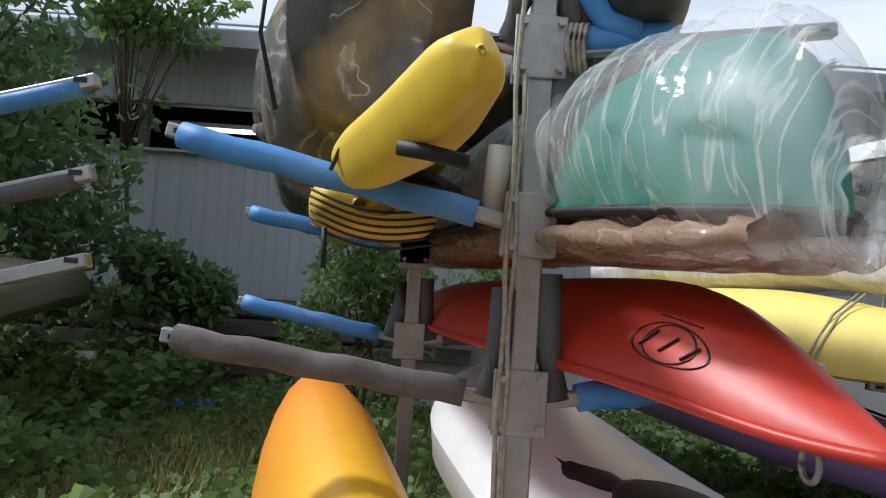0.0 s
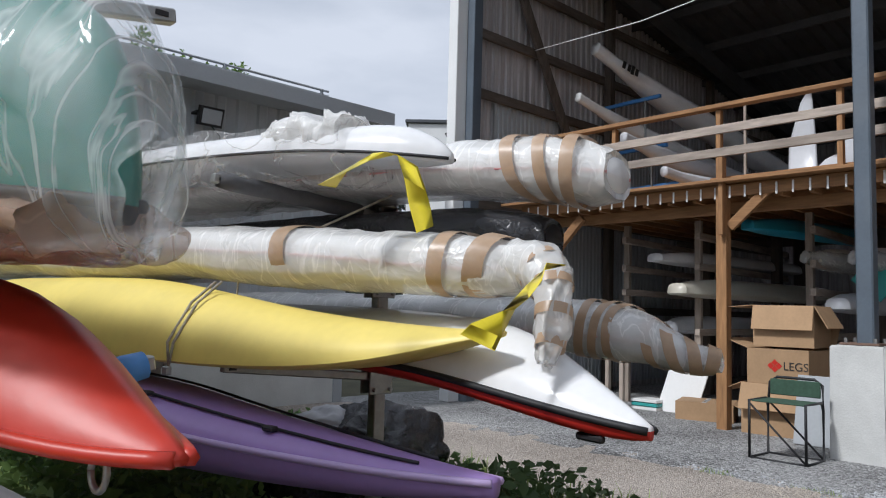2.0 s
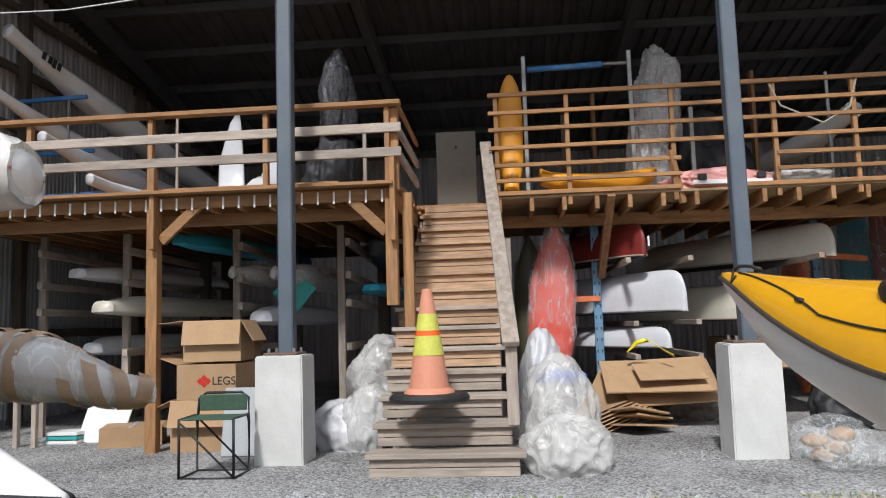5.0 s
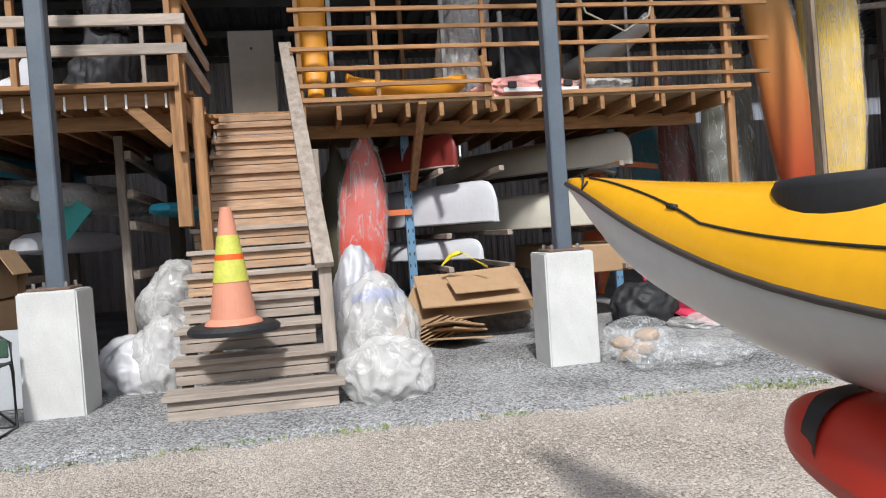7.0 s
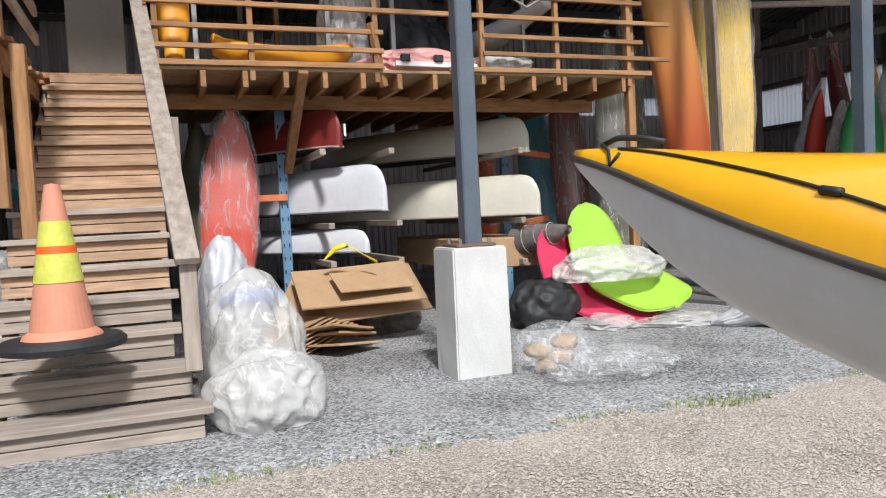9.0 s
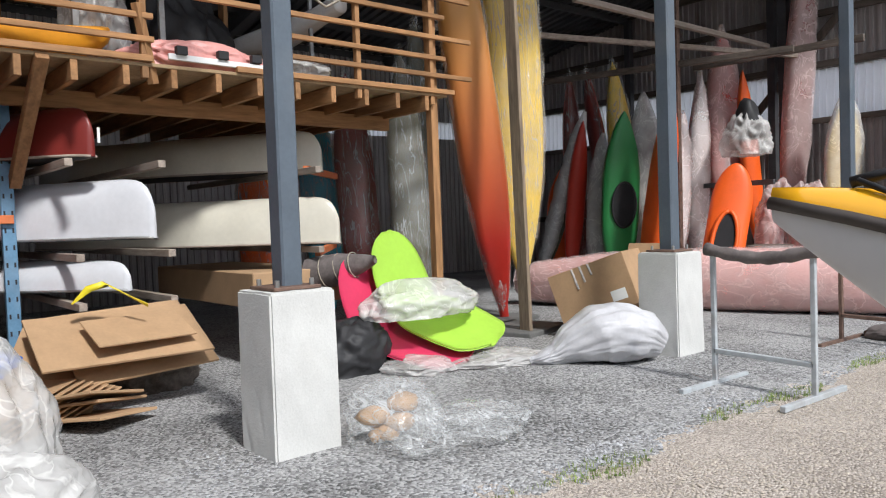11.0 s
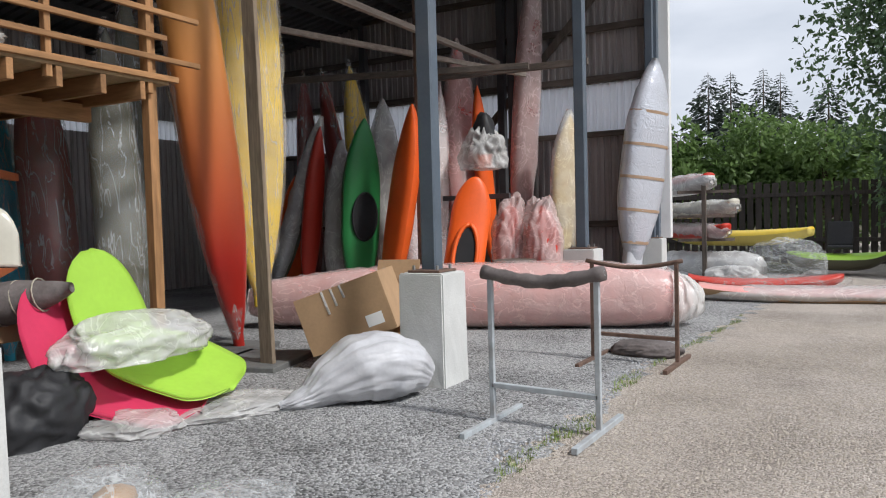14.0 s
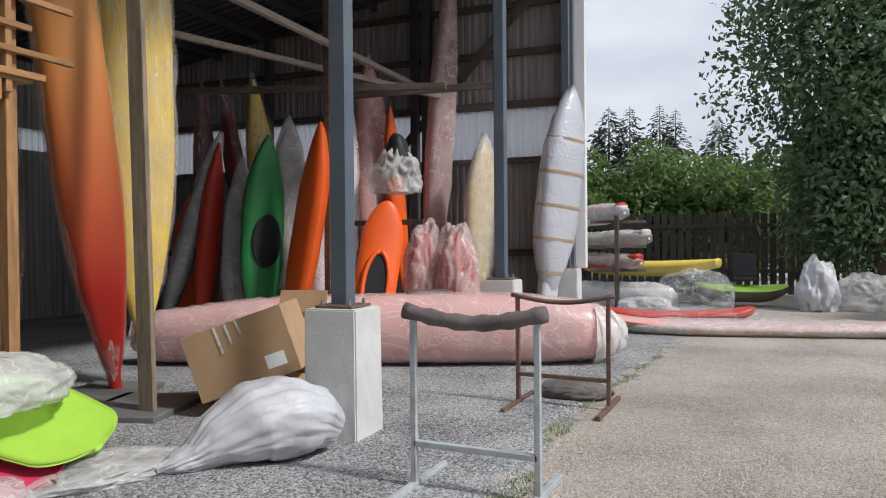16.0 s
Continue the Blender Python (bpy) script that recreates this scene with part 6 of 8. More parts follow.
# big pair by the corner of the slatted gallery
standing((10.27, -6.02, 0.03), (10.18, -5.08, 5.3), 0.56, 0.32, M_redamber, M_redamber, "red and amber kayak in clear film standing on end", roll=55, film=M_filmsleeve, seed=31, name="standing_kayak")
standing((10.27, -6.36, 0.45), (10.15, -6.12, 5.5), 0.70, 0.36, M_softyellow, M_softyellow, "yellow kayak in clear film standing on end", roll=55, film=M_filmsleeve, seed=32)
pole = thing("rough_plank", (9.30, -5.36, 0), "rough old plank standing upright at the shed front", "plank")
beam("board", (9.29, -5.37, 0.0), (9.31, -5.24, 5.9), 0.15, 0.05, M_woodplank, pole)
beam("stop_batten", (9.33, -5.45, 0.0), (9.35, -5.31, 5.9), 0.05, 0.06, M_woodold, pole)
# row towards the south wall
ROW = [
    ((13.6, -10.3, 0.05), (12.42, -10.3, 3.05), 0.36, 0.3, M_greyhull, M_olive, "silver film-wrapped kayak standing on end", M_filmhaze, 40, 0.35),
    ((12.75, -10.2, 0.05), (12.35, -10.2, 2.98), 0.34, 0.26, M_red, M_red, "slim red kayak standing on end", None, 0, 0.2),
    ((12.1, -10.2, 0.05), (11.91, -10.2, 2.6), 0.46, 0.3, M_olive, M_greyhull, "black and silver kayak in film standing on end", M_filmhaze, 41, 0.6),
    ((13.3, -11.2, 0.05), (13.48, -11.2, 4.08), 0.40, 0.3, M_maroon, M_red, "dark red kayak in film standing on end", M_film, 42, 0.2),
    ((12.2, -11.2, 0.05), (13.04, -11.2, 4.08), 0.42, 0.3, M_red, M_maroon, "slim red kayak in film standing on end", M_film, 43, 0.2),
    ((11.9, -11.2, 0.05), (12.43, -11.2, 4.15), 0.50, 0.32, M_softyellow, M_softyellow, "yellow kayak in film standing on end", M_film, 44, 0.2),
    ((11.50, -10.0, 0.05), (11.31, -10.0, 3.0), 0.66, 0.3, M_grass_green, M_grass_green, "dark green kayak with black outfitting standing on end", None, 0, 0.25),
    ((11.52, -10.8, 0.05), (11.47, -10.8, 3.3), 0.62, 0.34, M_olive, M_greyhull, "dark grey kayak in film standing on end", M_filmhaze, 45, 0.3),
    ((10.87, -9.8, 0.05), (10.27, -9.8, 3.1), 0.60, 0.3, M_tango, M_tango, "plain orange-red kayak hull standing on end", None, 0, 0.85),
    ((10.68, -10.3, 0.05), (10.40, -10.3, 2.8), 0.44, 0.3, M_whiteboat, M_whiteboat, "white and pink kayak in film standing on end", M_filmpink, 46, 0.5),
    ((10.63, -11.0, 0.05), (10.48, -11.0, 3.5), 0.36, 0.3, M_whiteboat, M_red, "white and red kayak in film standing on end", M_filmpink, 52, 0.3),
    ((10.62, -12.2, 0.45), (10.76, -12.2, 4.5), 0.66, 0.34, M_red, M_red, "red kayak in loose clear film standing on end", M_filmpink, 47, 0.4),
    ((9.92, -12.9, 0.45), (9.50, -12.9, 6.0), 0.50, 0.32, M_maroon, M_pinkwrap, "tall pink and maroon kayak in film against the end wall", M_filmpink, 48, 0.6),
    ((8.90, -12.6, 0.45), (8.80, -12.6, 3.1), 0.66, 0.3, M_softyellow, M_whiteboat, "white and amber kayak in loose film standing on end", M_filmhaze, 49, 0.3),
    ((10.2, -12.4, 0.45), (10.28, -12.0, 3.7), 0.34, 0.24, M_tango, M_tango, "orange kayak end behind the film bundles", None, 0, 0.2),
    ((13.6, -10.9, 0.05), (13.5, -11.0, 2.3), 0.6, 0.34, M_tango, M_tango, "orange kayak standing behind the others", None, 0, 0.3),
]
for b, t, w, h, dk, hl, lab, fm, sd, bl0 in ROW:
    e = standing(b, t, w, h, dk, hl, lab, roll=62, film=fm, seed=sd, cockpit=("outfitting" in lab), blunt=bl0)
standing((7.80, -12.85, 0.45), (7.40, -12.95, 3.85), 0.84, 0.42, M_greyhull, M_greyhull, "kayak wrapped in silver-white film with tape rings", roll=62, film=M_filmsilver, seed=51, bands=6, blunt=0.45)
okk, L = boat("whitewater_kayak", (9.75, -10.1, 0.05), (9.72, -10.75, 1.98), 0.62, 0.34, M_tango, M_tango, "bright orange whitewater kayak standing on end with its cockpit facing out", roll=30, fine=0.5, bow=0.6, blunt=0.3, cockpit=2, group="upright kayaks")
# film bundles hung up and stacked between them
for c, s, mt, sd, lab in (((9.70, -11.0, 2.15), (0.36, 0.3, 0.42), M_filmhaze, 61, "bundle of crumpled clear film with a black shell in it"), ((9.34, -11.2, 0.45), (0.30, 0.3, 0.78), M_filmpink, 62, "red seat shells in clear film"), ((8.80, -11.2, 0.45), (0.34, 0.3, 0.74), M_filmpink, 63, "red seat shells in clear film")):
    e = thing("film_bundle", (c[0], c[1], c[2]), lab, "film bundle")
    crumple("film", c, s, mt, sd, e)
    if sd == 61:
        crumple("black_shell", (c[0], c[1] - 0.05, c[2] + 0.25), (0.2, 0.16, 0.42), M_black, sd + 9, e, rough=0.15, sub=3)
    if sd > 61:
        crumple("shell_stack", (c[0], c[1], c[2] + 0.03), (s[0] * 0.85, s[1] * 0.85, s[2] * 0.9), M_red, sd + 9, e, rough=0.1, sub=3)
tb = thing("timber_shelf", (9.2, -11.6, 0), "low timber platform carrying upright kayaks", "shelf")
box("platform", (9.2, -12.2, 0.42), (2.6, 1.8, 0.06), M_woodold, tb)
for x in (8.1, 10.3):
    for y in (-11.5, -12.9):
        beam("leg", (x, y, 0), (x, y, 0.40), 0.1, 0.1, M_woodold, tb)
# rough timber frame that holds them
hf = thing("holding_rack", (10.3, -9.8, 0), "rough timber frame holding the upright kayaks", "frame")
beam("cross_pole", (8.6, -10.3, 3.55), (13.0, -9.2, 3.62), 0.09, 0.09, M_woodold, hf)
beam("cross_pole", (10.0, -7.2, 4.1), (10.2, -12.8, 4.2), 0.08, 0.08, M_woodgrey, hf)
beam("cross_pole", (12.4, -6.8, 4.2), (9.6, -12.6, 3.9), 0.08, 0.08, M_woodgrey, hf)
beam("cross_pole", (8.0, -11.2, 3.7), (10.6, -11.0, 3.7), 0.08, 0.1, M_woodold, hf)
beam("cross_pole", (12.0, -11.0, 1.7), (9.2, -10.9, 1.7), 0.06, 0.08, M_roof, hf)
beam("upright", (10.25, -9.9, 0), (10.2, -9.85, 6.0), 0.09, 0.09, M_rust, hf)
beam("upright", (13.4, -9.8, 0), (13.4, -9.8, 5.3), 0.14, 0.14, M_woodold, hf)
beam("upright", (10.0, -13.0, 0), (10.0, -13.0, 5.8), 0.16, 0.16, M_roof, hf)
# wrapped boats standing behind the gallery corner
for b, t, w, mt, hl, fm, lab, sd in (
    ((10.7, -4.95, 0), (10.9, -5.0, 3.3), 0.44, M_olive, M_camo, M_film, "olive kayak in grey film standing on end", 71),
    ((11.6, -4.9, 0), (11.8, -4.8, 3.2), 0.5, M_maroon, M_olive, M_film, "purple kayak in film standing on end", 72),
    ((12.2, -4.7, 0), (12.4, -4.6, 3.2), 0.5, M_blueboat, M_green, M_film, "teal kayak in film standing on end", 73),
    ((12.6, -3.9, 0), (12.7, -3.9, 2.4), 0.5, M_tango, M_orange, M_film, "orange kayak in film standing on end", 74),
    ((11.1, -5.5, 0), (11.1, -5.4, 3.8), 0.42, M_olive, M_camo, M_film, "grey kayak in film standing on end", 75),
):
    standing(b, t, w, 0.3, mt, hl, lab, roll=random.uniform(20, 70), film=fm, seed=sd)

# ---- under the slatted gallery: racking with canoes ----
rk = thing("pallet_racking", (10.9, -0.7, 0), "blue perforated steel racking with orange beams", "racking")
for x, y in ((10.6, -0.72), (11.4, -3.7)):
    up = box("upright", (x, y, 1.2), (0.06, 0.10, 2.4), M_bluepost, rk)
    for q in range(14):
        for dy in (-0.028, 0.028):
            box("slot", (x - 0.031, y + dy, 0.35 + 0.14 * q), (0.003, 0.014, 0.04), M_black, up, bevel=0)
beam("load_beam", (10.55, -0.05, 1.42), (10.55, -0.75, 1.42), 0.05, 0.07, M_orangebeam, rk)
beam("load_beam", (10.2, -3.25, 1.84), (11.4, -4.35, 1.86), 0.05, 0.07, M_orangebeam, rk)
beam("load_beam", (9.95, -3.2, 1.02), (11.4, -4.3, 1.04), 0.05, 0.07, M_orangebeam, rk)
for z, y0 in ((1.83, -0.95), (1.10, -1.0), (0.72, -1.0)):
    beam("carrier", (9.8, y0 - 0.05, z), (12.8, y0 - 0.05, z), 0.06, 0.06, M_woodgrey, rk)
    beam("carrier", (9.8, y0 - 0.75, z), (12.8, y0 - 0.75, z), 0.06, 0.06, M_woodgrey, rk)
for z in (1.80, 1.06, 0.62):
    beam("carrier", (9.7, -3.1, z), (12.8, -3.1, z), 0.06, 0.06, M_woodgrey, rk)


def end_canoe(tip, W, H, material, label, length=3.6, dy=0.0):
    """A canoe lying upside down with its upright stem towards the yard; tip is the stem's lower corner."""
    x, y, z = tip
    w = W / 2
    st = [(0.0, z + 0.01, 0.02, z + H * 0.55, z), (0.03, z + 0.015, 0.035, z + H * 0.82, z), (0.10, z + 0.02, 0.07, z + H * 0.95, z), (0.25, z + 0.02, 0.13, z + H, z), (0.7, z + 0.02, w * 0.7, z + H, z), (1.4, z + 0.02, w, z + H, z), (length - 0.7, z + 0.02, w * 0.8, z + H, z), (length, z + 0.02, 0.03, z + H * 0.6, z)]
    # underside closed by a near-black skin, shade of the hollow painted in
    e, s2 = shaped_boat("canoe", (x, y), (x + length, y + dy), st, material, M_inshade, label, lower="inside", p=2.2, trim=M_woodgrey if material is not M_greyhull else M_steel, trim_r=0.012, group="stacked canoes", category="canoe")
    return e


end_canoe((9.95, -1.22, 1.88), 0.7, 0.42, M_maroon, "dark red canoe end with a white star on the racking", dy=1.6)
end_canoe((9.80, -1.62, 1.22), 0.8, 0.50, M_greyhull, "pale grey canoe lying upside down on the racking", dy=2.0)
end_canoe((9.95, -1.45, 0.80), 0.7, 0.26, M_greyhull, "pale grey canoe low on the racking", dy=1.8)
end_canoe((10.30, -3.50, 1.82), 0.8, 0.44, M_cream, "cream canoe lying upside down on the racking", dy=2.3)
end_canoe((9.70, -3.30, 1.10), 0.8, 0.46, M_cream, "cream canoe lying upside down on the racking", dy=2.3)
star = box("star_mark", (9.965, -1.27, 2.06), (0.012, 0.02, 0.12), M_white, None, bevel=0)
tagged(star, "white star mark on a dark red canoe", "decal")
standing((10.42, -0.06, 0.12), (10.5, -0.22, 2.36), 0.56, 0.32, M_tangored, M_tangored, "red kayak in clear film standing under the gallery", roll=90, film=M_film, seed=81)
standing((10.9, 0.10, 0.1), (11.0, 0.1, 2.3), 0.42, 0.28, M_olive, M_maroon, "dark kayak standing in the shade", roll=90)
lb = thing("long_carton", (10.7, -3.0, 0.55), "long brown carton on the racking", "carton")
box("carton", (11.0, -2.9, 0.72), (2.4, 0.9, 0.32), M_card, lb, bevel=0.01)
rl = thing("wrapped_roll", (9.6, -3.2, 0.6), "grey film roll bound with cord", "roll")
mesh_ob("roll", *put_geo(loft_geo([(0.7 * q / 12, 0, 0, 0.17 * (1 - (1 - q / 12) ** 2 * 0.75) * (1 + 0.05 * math.sin(q * 2)), 0.17 * (1 - (1 - q / 12) ** 2 * 0.75)) for q in range(13)], 16, 0.01), pose(9.35, -3.45, 0.95, 0, 12, 28)), M_foam_brown, rl, smooth=True)
for q in range(3):
    mesh_ob("cord", *put_geo(tube_geo([(0.22 + 0.15 * q, (0.12 + 0.02 * q) * math.cos(t), (0.12 + 0.02 * q) * math.sin(t)) for t in [2 * math.pi * u / 16 for u in range(17)]], 0.006, 6), pose(9.35, -3.45, 0.95, 0, 12, 28)), M_rope, rl)

# ---- under the left gallery ----
ls = thing("timber_rack", (9.0, 5.0, 0), "dark timber racking with kayaks under the gallery", "racking")
for z in (0.95, 1.42, 1.72, 2.08):
    for y in (2.1, 3.3, 4.6, 5.6):
        beam("carrier", (9.0, y, z), (12.0, y + 0.2, z), 0.06, 0.08, M_woodgrey, ls)
for y in (2.1, 3.3, 4.6, 5.6):
    beam("upright", (11.2, y, 0), (11.2, y, 2.3), 0.12, 0.12, M_woodold, ls)
    beam("upright", (9.3, y + 0.14, 0), (9.3, y + 0.14, 2.3), 0.06, 0.08, M_woodgrey, ls)
UNDER = [
    ((8.9, 5.10, 1.80), 0.5, 0.18, M_whiteboat, "white kayak end on the timber racking", 3.5, -0.4),
    ((8.8, 4.75, 1.40), 0.6, 0.24, M_cream, "cream canoe upside down on the timber racking", 3.5, -0.5),
    ((8.9, 3.95, 2.12), 0.36, 0.2, M_blueboat, "light blue kayak end on the timber racking", 3.2, -0.6),
    ((9.1, 3.35, 1.75), 0.42, 0.22, M_cream, "film-wrapped kayak end on the timber racking", 3.2, -0.3),
    ((9.0, 2.85, 1.72), 0.42, 0.24, M_greyhull, "kayak end in clear film on the timber racking", 3.2, -0.3),
    ((9.1, 3.1, 1.25), 0.55, 0.24, M_greyhull, "grey canoe on the timber racking", 3.2, 0.0),
    ((9.0, 1.80, 2.06), 0.34, 0.3, M_black, "black and white kayak end on the timber racking", 3.0, 0.0),
    ((9.0, 1.85, 1.55), 0.42, 0.12, M_blueboat, "blue-grey board on the timber racking", 3.0, 0.0),
    ((9.4, 5.2, 0.95), 0.55, 0.24, M_greyhull, "grey canoe low on the timber racking", 3.0, 0.0),
]
for tip, w, h, mt, lab, ln, dy in UNDER:
    e, L = boat("stored_kayak", tip, (tip[0] + ln, tip[1] + dy, tip[2]), w, h, mt, mt, lab, roll=180 if h != 0.3 else 0, fine=0.5, bow=0.5, crown=0.2, sheer=0.0, blunt=0.45, cockpit=False, category="kayak", group="kayaks under the gallery", n=20)
    if "film" in lab:
        wrap("plastic_film", e, L, w * 1.1, h * 1.2, M_filmhaze, "clear film", wrinkle=0.03, seed=w * 40, nose=0.5, zc=-0.03, n=20)
for y, z, rot in ((2.78, 1.58, 40),):
    e = thing("teal_sheet", (8.85, y, z), "teal square panel leaning on the racking", "panel")
    box("sheet", (9.3, y, z), (0.02, 0.36, 0.36), M_teal, e, m=Matrix.Rotation(radians(rot), 4, "X"))


def carton(name, c, s, rz, label, flaps=(), tilt=(0, 0), open_top=True):
    """A cardboard box with thick walls; flaps: (side, angle) folded out."""
    m = Matrix.Translation(c) @ pose(0, 0, 0, tilt[0], tilt[1], rz)
    e = thing_at(name, m, label, "cardboard box", "cardboard boxes")
    x, y, z = s
    t = 0.008
    for sx in (-1, 1):
        box("side_wall", (sx * (x / 2 - t / 2), 0, z / 2), (t, y, z), M_card, e, bevel=0.002)
    for sy in (-1, 1):
        box("end_wall", (0, sy * (y / 2 - t / 2), z / 2), (x - 2 * t, t, z), M_card, e, bevel=0.002)
    box("bottom", (0, 0, t / 2), (x - 2 * t, y - 2 * t, t), M_card, e, bevel=0.002)
    if not open_top:
        box("lid", (0, 0, z + 0.003), (x, y, 0.006), M_card, e, bevel=0.002)
        box("tape", (0, 0, z + 0.0075), (x, 0.05, 0.002), M_filmhaze, e, bevel=0)
    for side, ang in flaps:
        fx = y / 2
        r = Matrix.Rotation(radians(ang), 4, "Y")
        if side in ("x-", "x+"):
            sg = -1 if side == "x-" else 1
            mm = Matrix.Translation((sg * x / 2, 0, z)) @ Matrix.Rotation(radians(sg * ang), 4, "Y") @ Matrix.Translation((0, 0, x * 0.22))
            gv = put_geo(box_geo((0, 0, 0), (t, y, x * 0.44), 0.002), mm)
        else:
            sg = -1 if side == "y-" else 1
            mm = Matrix.Translation((0, sg * y / 2, z)) @ Matrix.Rotation(radians(-sg * ang), 4, "X") @ Matrix.Translation((0, 0, x * 0.22))
            gv = put_geo(box_geo((0, 0, 0), (x, t, x * 0.44), 0.002), mm)
        mesh_ob("flap", *gv, M_card, e, local=True)
    return e


carton("cardboard_box", (8.45, 3.38, 0.0), (0.6, 0.62, 0.50), 4, "open brown carton with its flap hanging, bottom of a stack", [("y+", 115), ("x-", 160)])
c2 = carton("cardboard_box", (8.42, 3.30, 0.50), (0.58, 0.60, 0.34), -3, "brown carton with an orange knot mark and the word LEGS", [("y+", 70), ("x+", 30)])
carton("cardboard_box", (8.45, 3.30, 0.86), (0.55, 0.56, 0.40), 5, "torn brown carton on top of a stack with flaps folded down", [("x-", 165), ("y+", 95), ("y-", 150)])
for k, (dx, dz, r) in enumerate(((0, 0.03, 45), (0, -0.03, 45), (0.04, 0.0, 45), (-0.04, 0, 45))):
    box("knot_mark", (-0.293, 0.02 + dx, 0.18 + dz), (0.002, 0.045, 0.045), M_redtrim, c2, "orange-brown knot mark", 0, Matrix.Rotation(radians(r), 4, "X"))
cu = bpy.data.curves.new("word", "FONT")
cu.body, cu.size, cu.extrude = "LEGS", 0.11, 0.001
wo = new("printed_word", cu)
wo.parent = c2
wo.matrix_basis = Matrix.Translation((-0.294, -0.06, 0.145)) @ Matrix(((0, 0, -1, 0), (-1, 0, 0, 0), (0, 1, 0, 0), (0, 0, 0, 1)))
cu.materials.append(M_logo)
carton("cardboard_box", (8.75, 4.35, 0.0), (0.5, 0.6, 0.20), 20, "low brown carton lying on the gravel", [("y-", 110)], open_top=False)
wb = thing("white_board", (8.85, 4.75, 0), "white foam board leaning under the gallery", "board")
box("sheet", (8.95, 4.75, 0.28), (0.02, 0.5, 0.62), M_white, wb, m=Matrix.Rotation(radians(16), 4, "Y") @ Matrix.Rotation(radians(10), 4, "X"))
crate = thing("wooden_stand", (8.6, 5.5, 0), "small pale wooden stand under wrapped boats", "stand")
for y in (5.35, 5.55):
    beam("leg", (8.6, y, 0), (8.6, y, 0.62), 0.06, 0.05, M_woodgrey, crate)
beam("rail", (8.6, 5.3, 0.62), (8.6, 5.6, 0.62), 0.06, 0.05, M_woodgrey, crate)
gb = thing("teal_boxes", (8.9, 5.15, 0), "flat teal boxes stacked on the gravel", "box")
for q in range(3):
    box("tray", (8.9, 5.15, 0.03 + 0.045 * q), (0.3, 0.34, 0.035), M_teal if q % 2 else M_white, gb)
# camp stool
cs = thing("camp_stool", (7.0, 2.78, 0), "folding camp stool with a black steel frame and green canvas", "stool")
for y in (2.56, 3.0):
    tube("frame_loop", [(6.85, y, 0.015), (7.2, y, 0.015), (7.2, y, 0.40), (7.16, y, 0.47), (6.85, y, 0.47), (6.85, y, 0.015)], 0.012, M_black, cs)
for x in (6.85, 7.2):
    tube("cross_bar", [(x, 2.56, 0.015), (x, 3.0, 0.015)], 0.011, M_black, cs)
    tube("cross_brace", [(x, 2.57, 0.03), (x, 2.99, 0.44)], 0.009, M_black, cs)
tube("back_bar", [(7.2, 2.56, 0.40), (7.22, 2.57, 0.60), (7.22, 2.63, 0.645), (7.22, 2.93, 0.645), (7.22, 2.99, 0.60), (7.2, 3.0, 0.40)], 0.012, M_black, cs)
mesh_ob("back_cloth", *box_geo((7.205, 2.78, 0.565), (0.02, 0.40, 0.13), 0.006), M_fabric, cs, "green canvas back")
mesh_ob("seat_cloth", *box_geo((7.03, 2.78, 0.465), (0.33, 0.42, 0.012), 0.005), M_fabric, cs, "green canvas seat")
gp = thing("green_tray", (7.9, 2.85, 0), "grey-green plastic tray leaning behind the plinth", "tray")
box("sheet", (7.9, 2.8, 0.32), (0.03, 0.5, 0.62), M_siding, gp, m=Matrix.Rotation(radians(12), 4, "Y"))

# ---- traffic cone ----
cn = thing("traffic_cone", (6.93, 1.02, 0.57), "faded orange traffic cone with lime bands on a black base", "cone")
CX, CY, CZ = 6.95, 1.03, 0.57
def ring_stack(pr, n=32):
    return [(CX + r * math.cos(2 * math.pi * q / n), CY + r * math.sin(2 * math.pi * q / n), CZ + z) for r, z in pr for q in range(n)], [[i * n + q, i * n + (q + 1) % n, (i + 1) * n + (q + 1) % n, (i + 1) * n + q] for i in range(len(pr) - 1) for q in range(n)] + [[(len(pr) - 1) * n + q for q in range(n)]]
def cone_r(z):
    return 0.165 + (0.042 - 0.165) * (z - 0.055) / 0.79
mesh_ob("base", *ring_stack([(0.0, -0.0), (0.31, 0.0), (0.315, 0.03), (0.29, 0.055), (0.2, 0.06), (0.0, 0.06)]), M_black, cn, "black rubber base", smooth=False)
mesh_ob("body", *ring_stack([(0.205, 0.05), (0.19, 0.075), (cone_r(0.10), 0.10), (cone_r(0.78), 0.78), (0.038, 0.86), (0.0, 0.87)]), M_conecol, cn, smooth=False)
for z0, z1, mt, lab in ((0.35, 0.50, M_reflect, "lime reflective band"), (0.50, 0.54, M_tango, "orange band"), (0.54, 0.67, M_reflect, "lime reflective band")):
    v, f = ring_stack([(cone_r(z0) + 0.004, z0), (cone_r(z1) + 0.004, z1)])
    mesh_ob("band", v, f[:-1], mt, cn, lab, smooth=True)

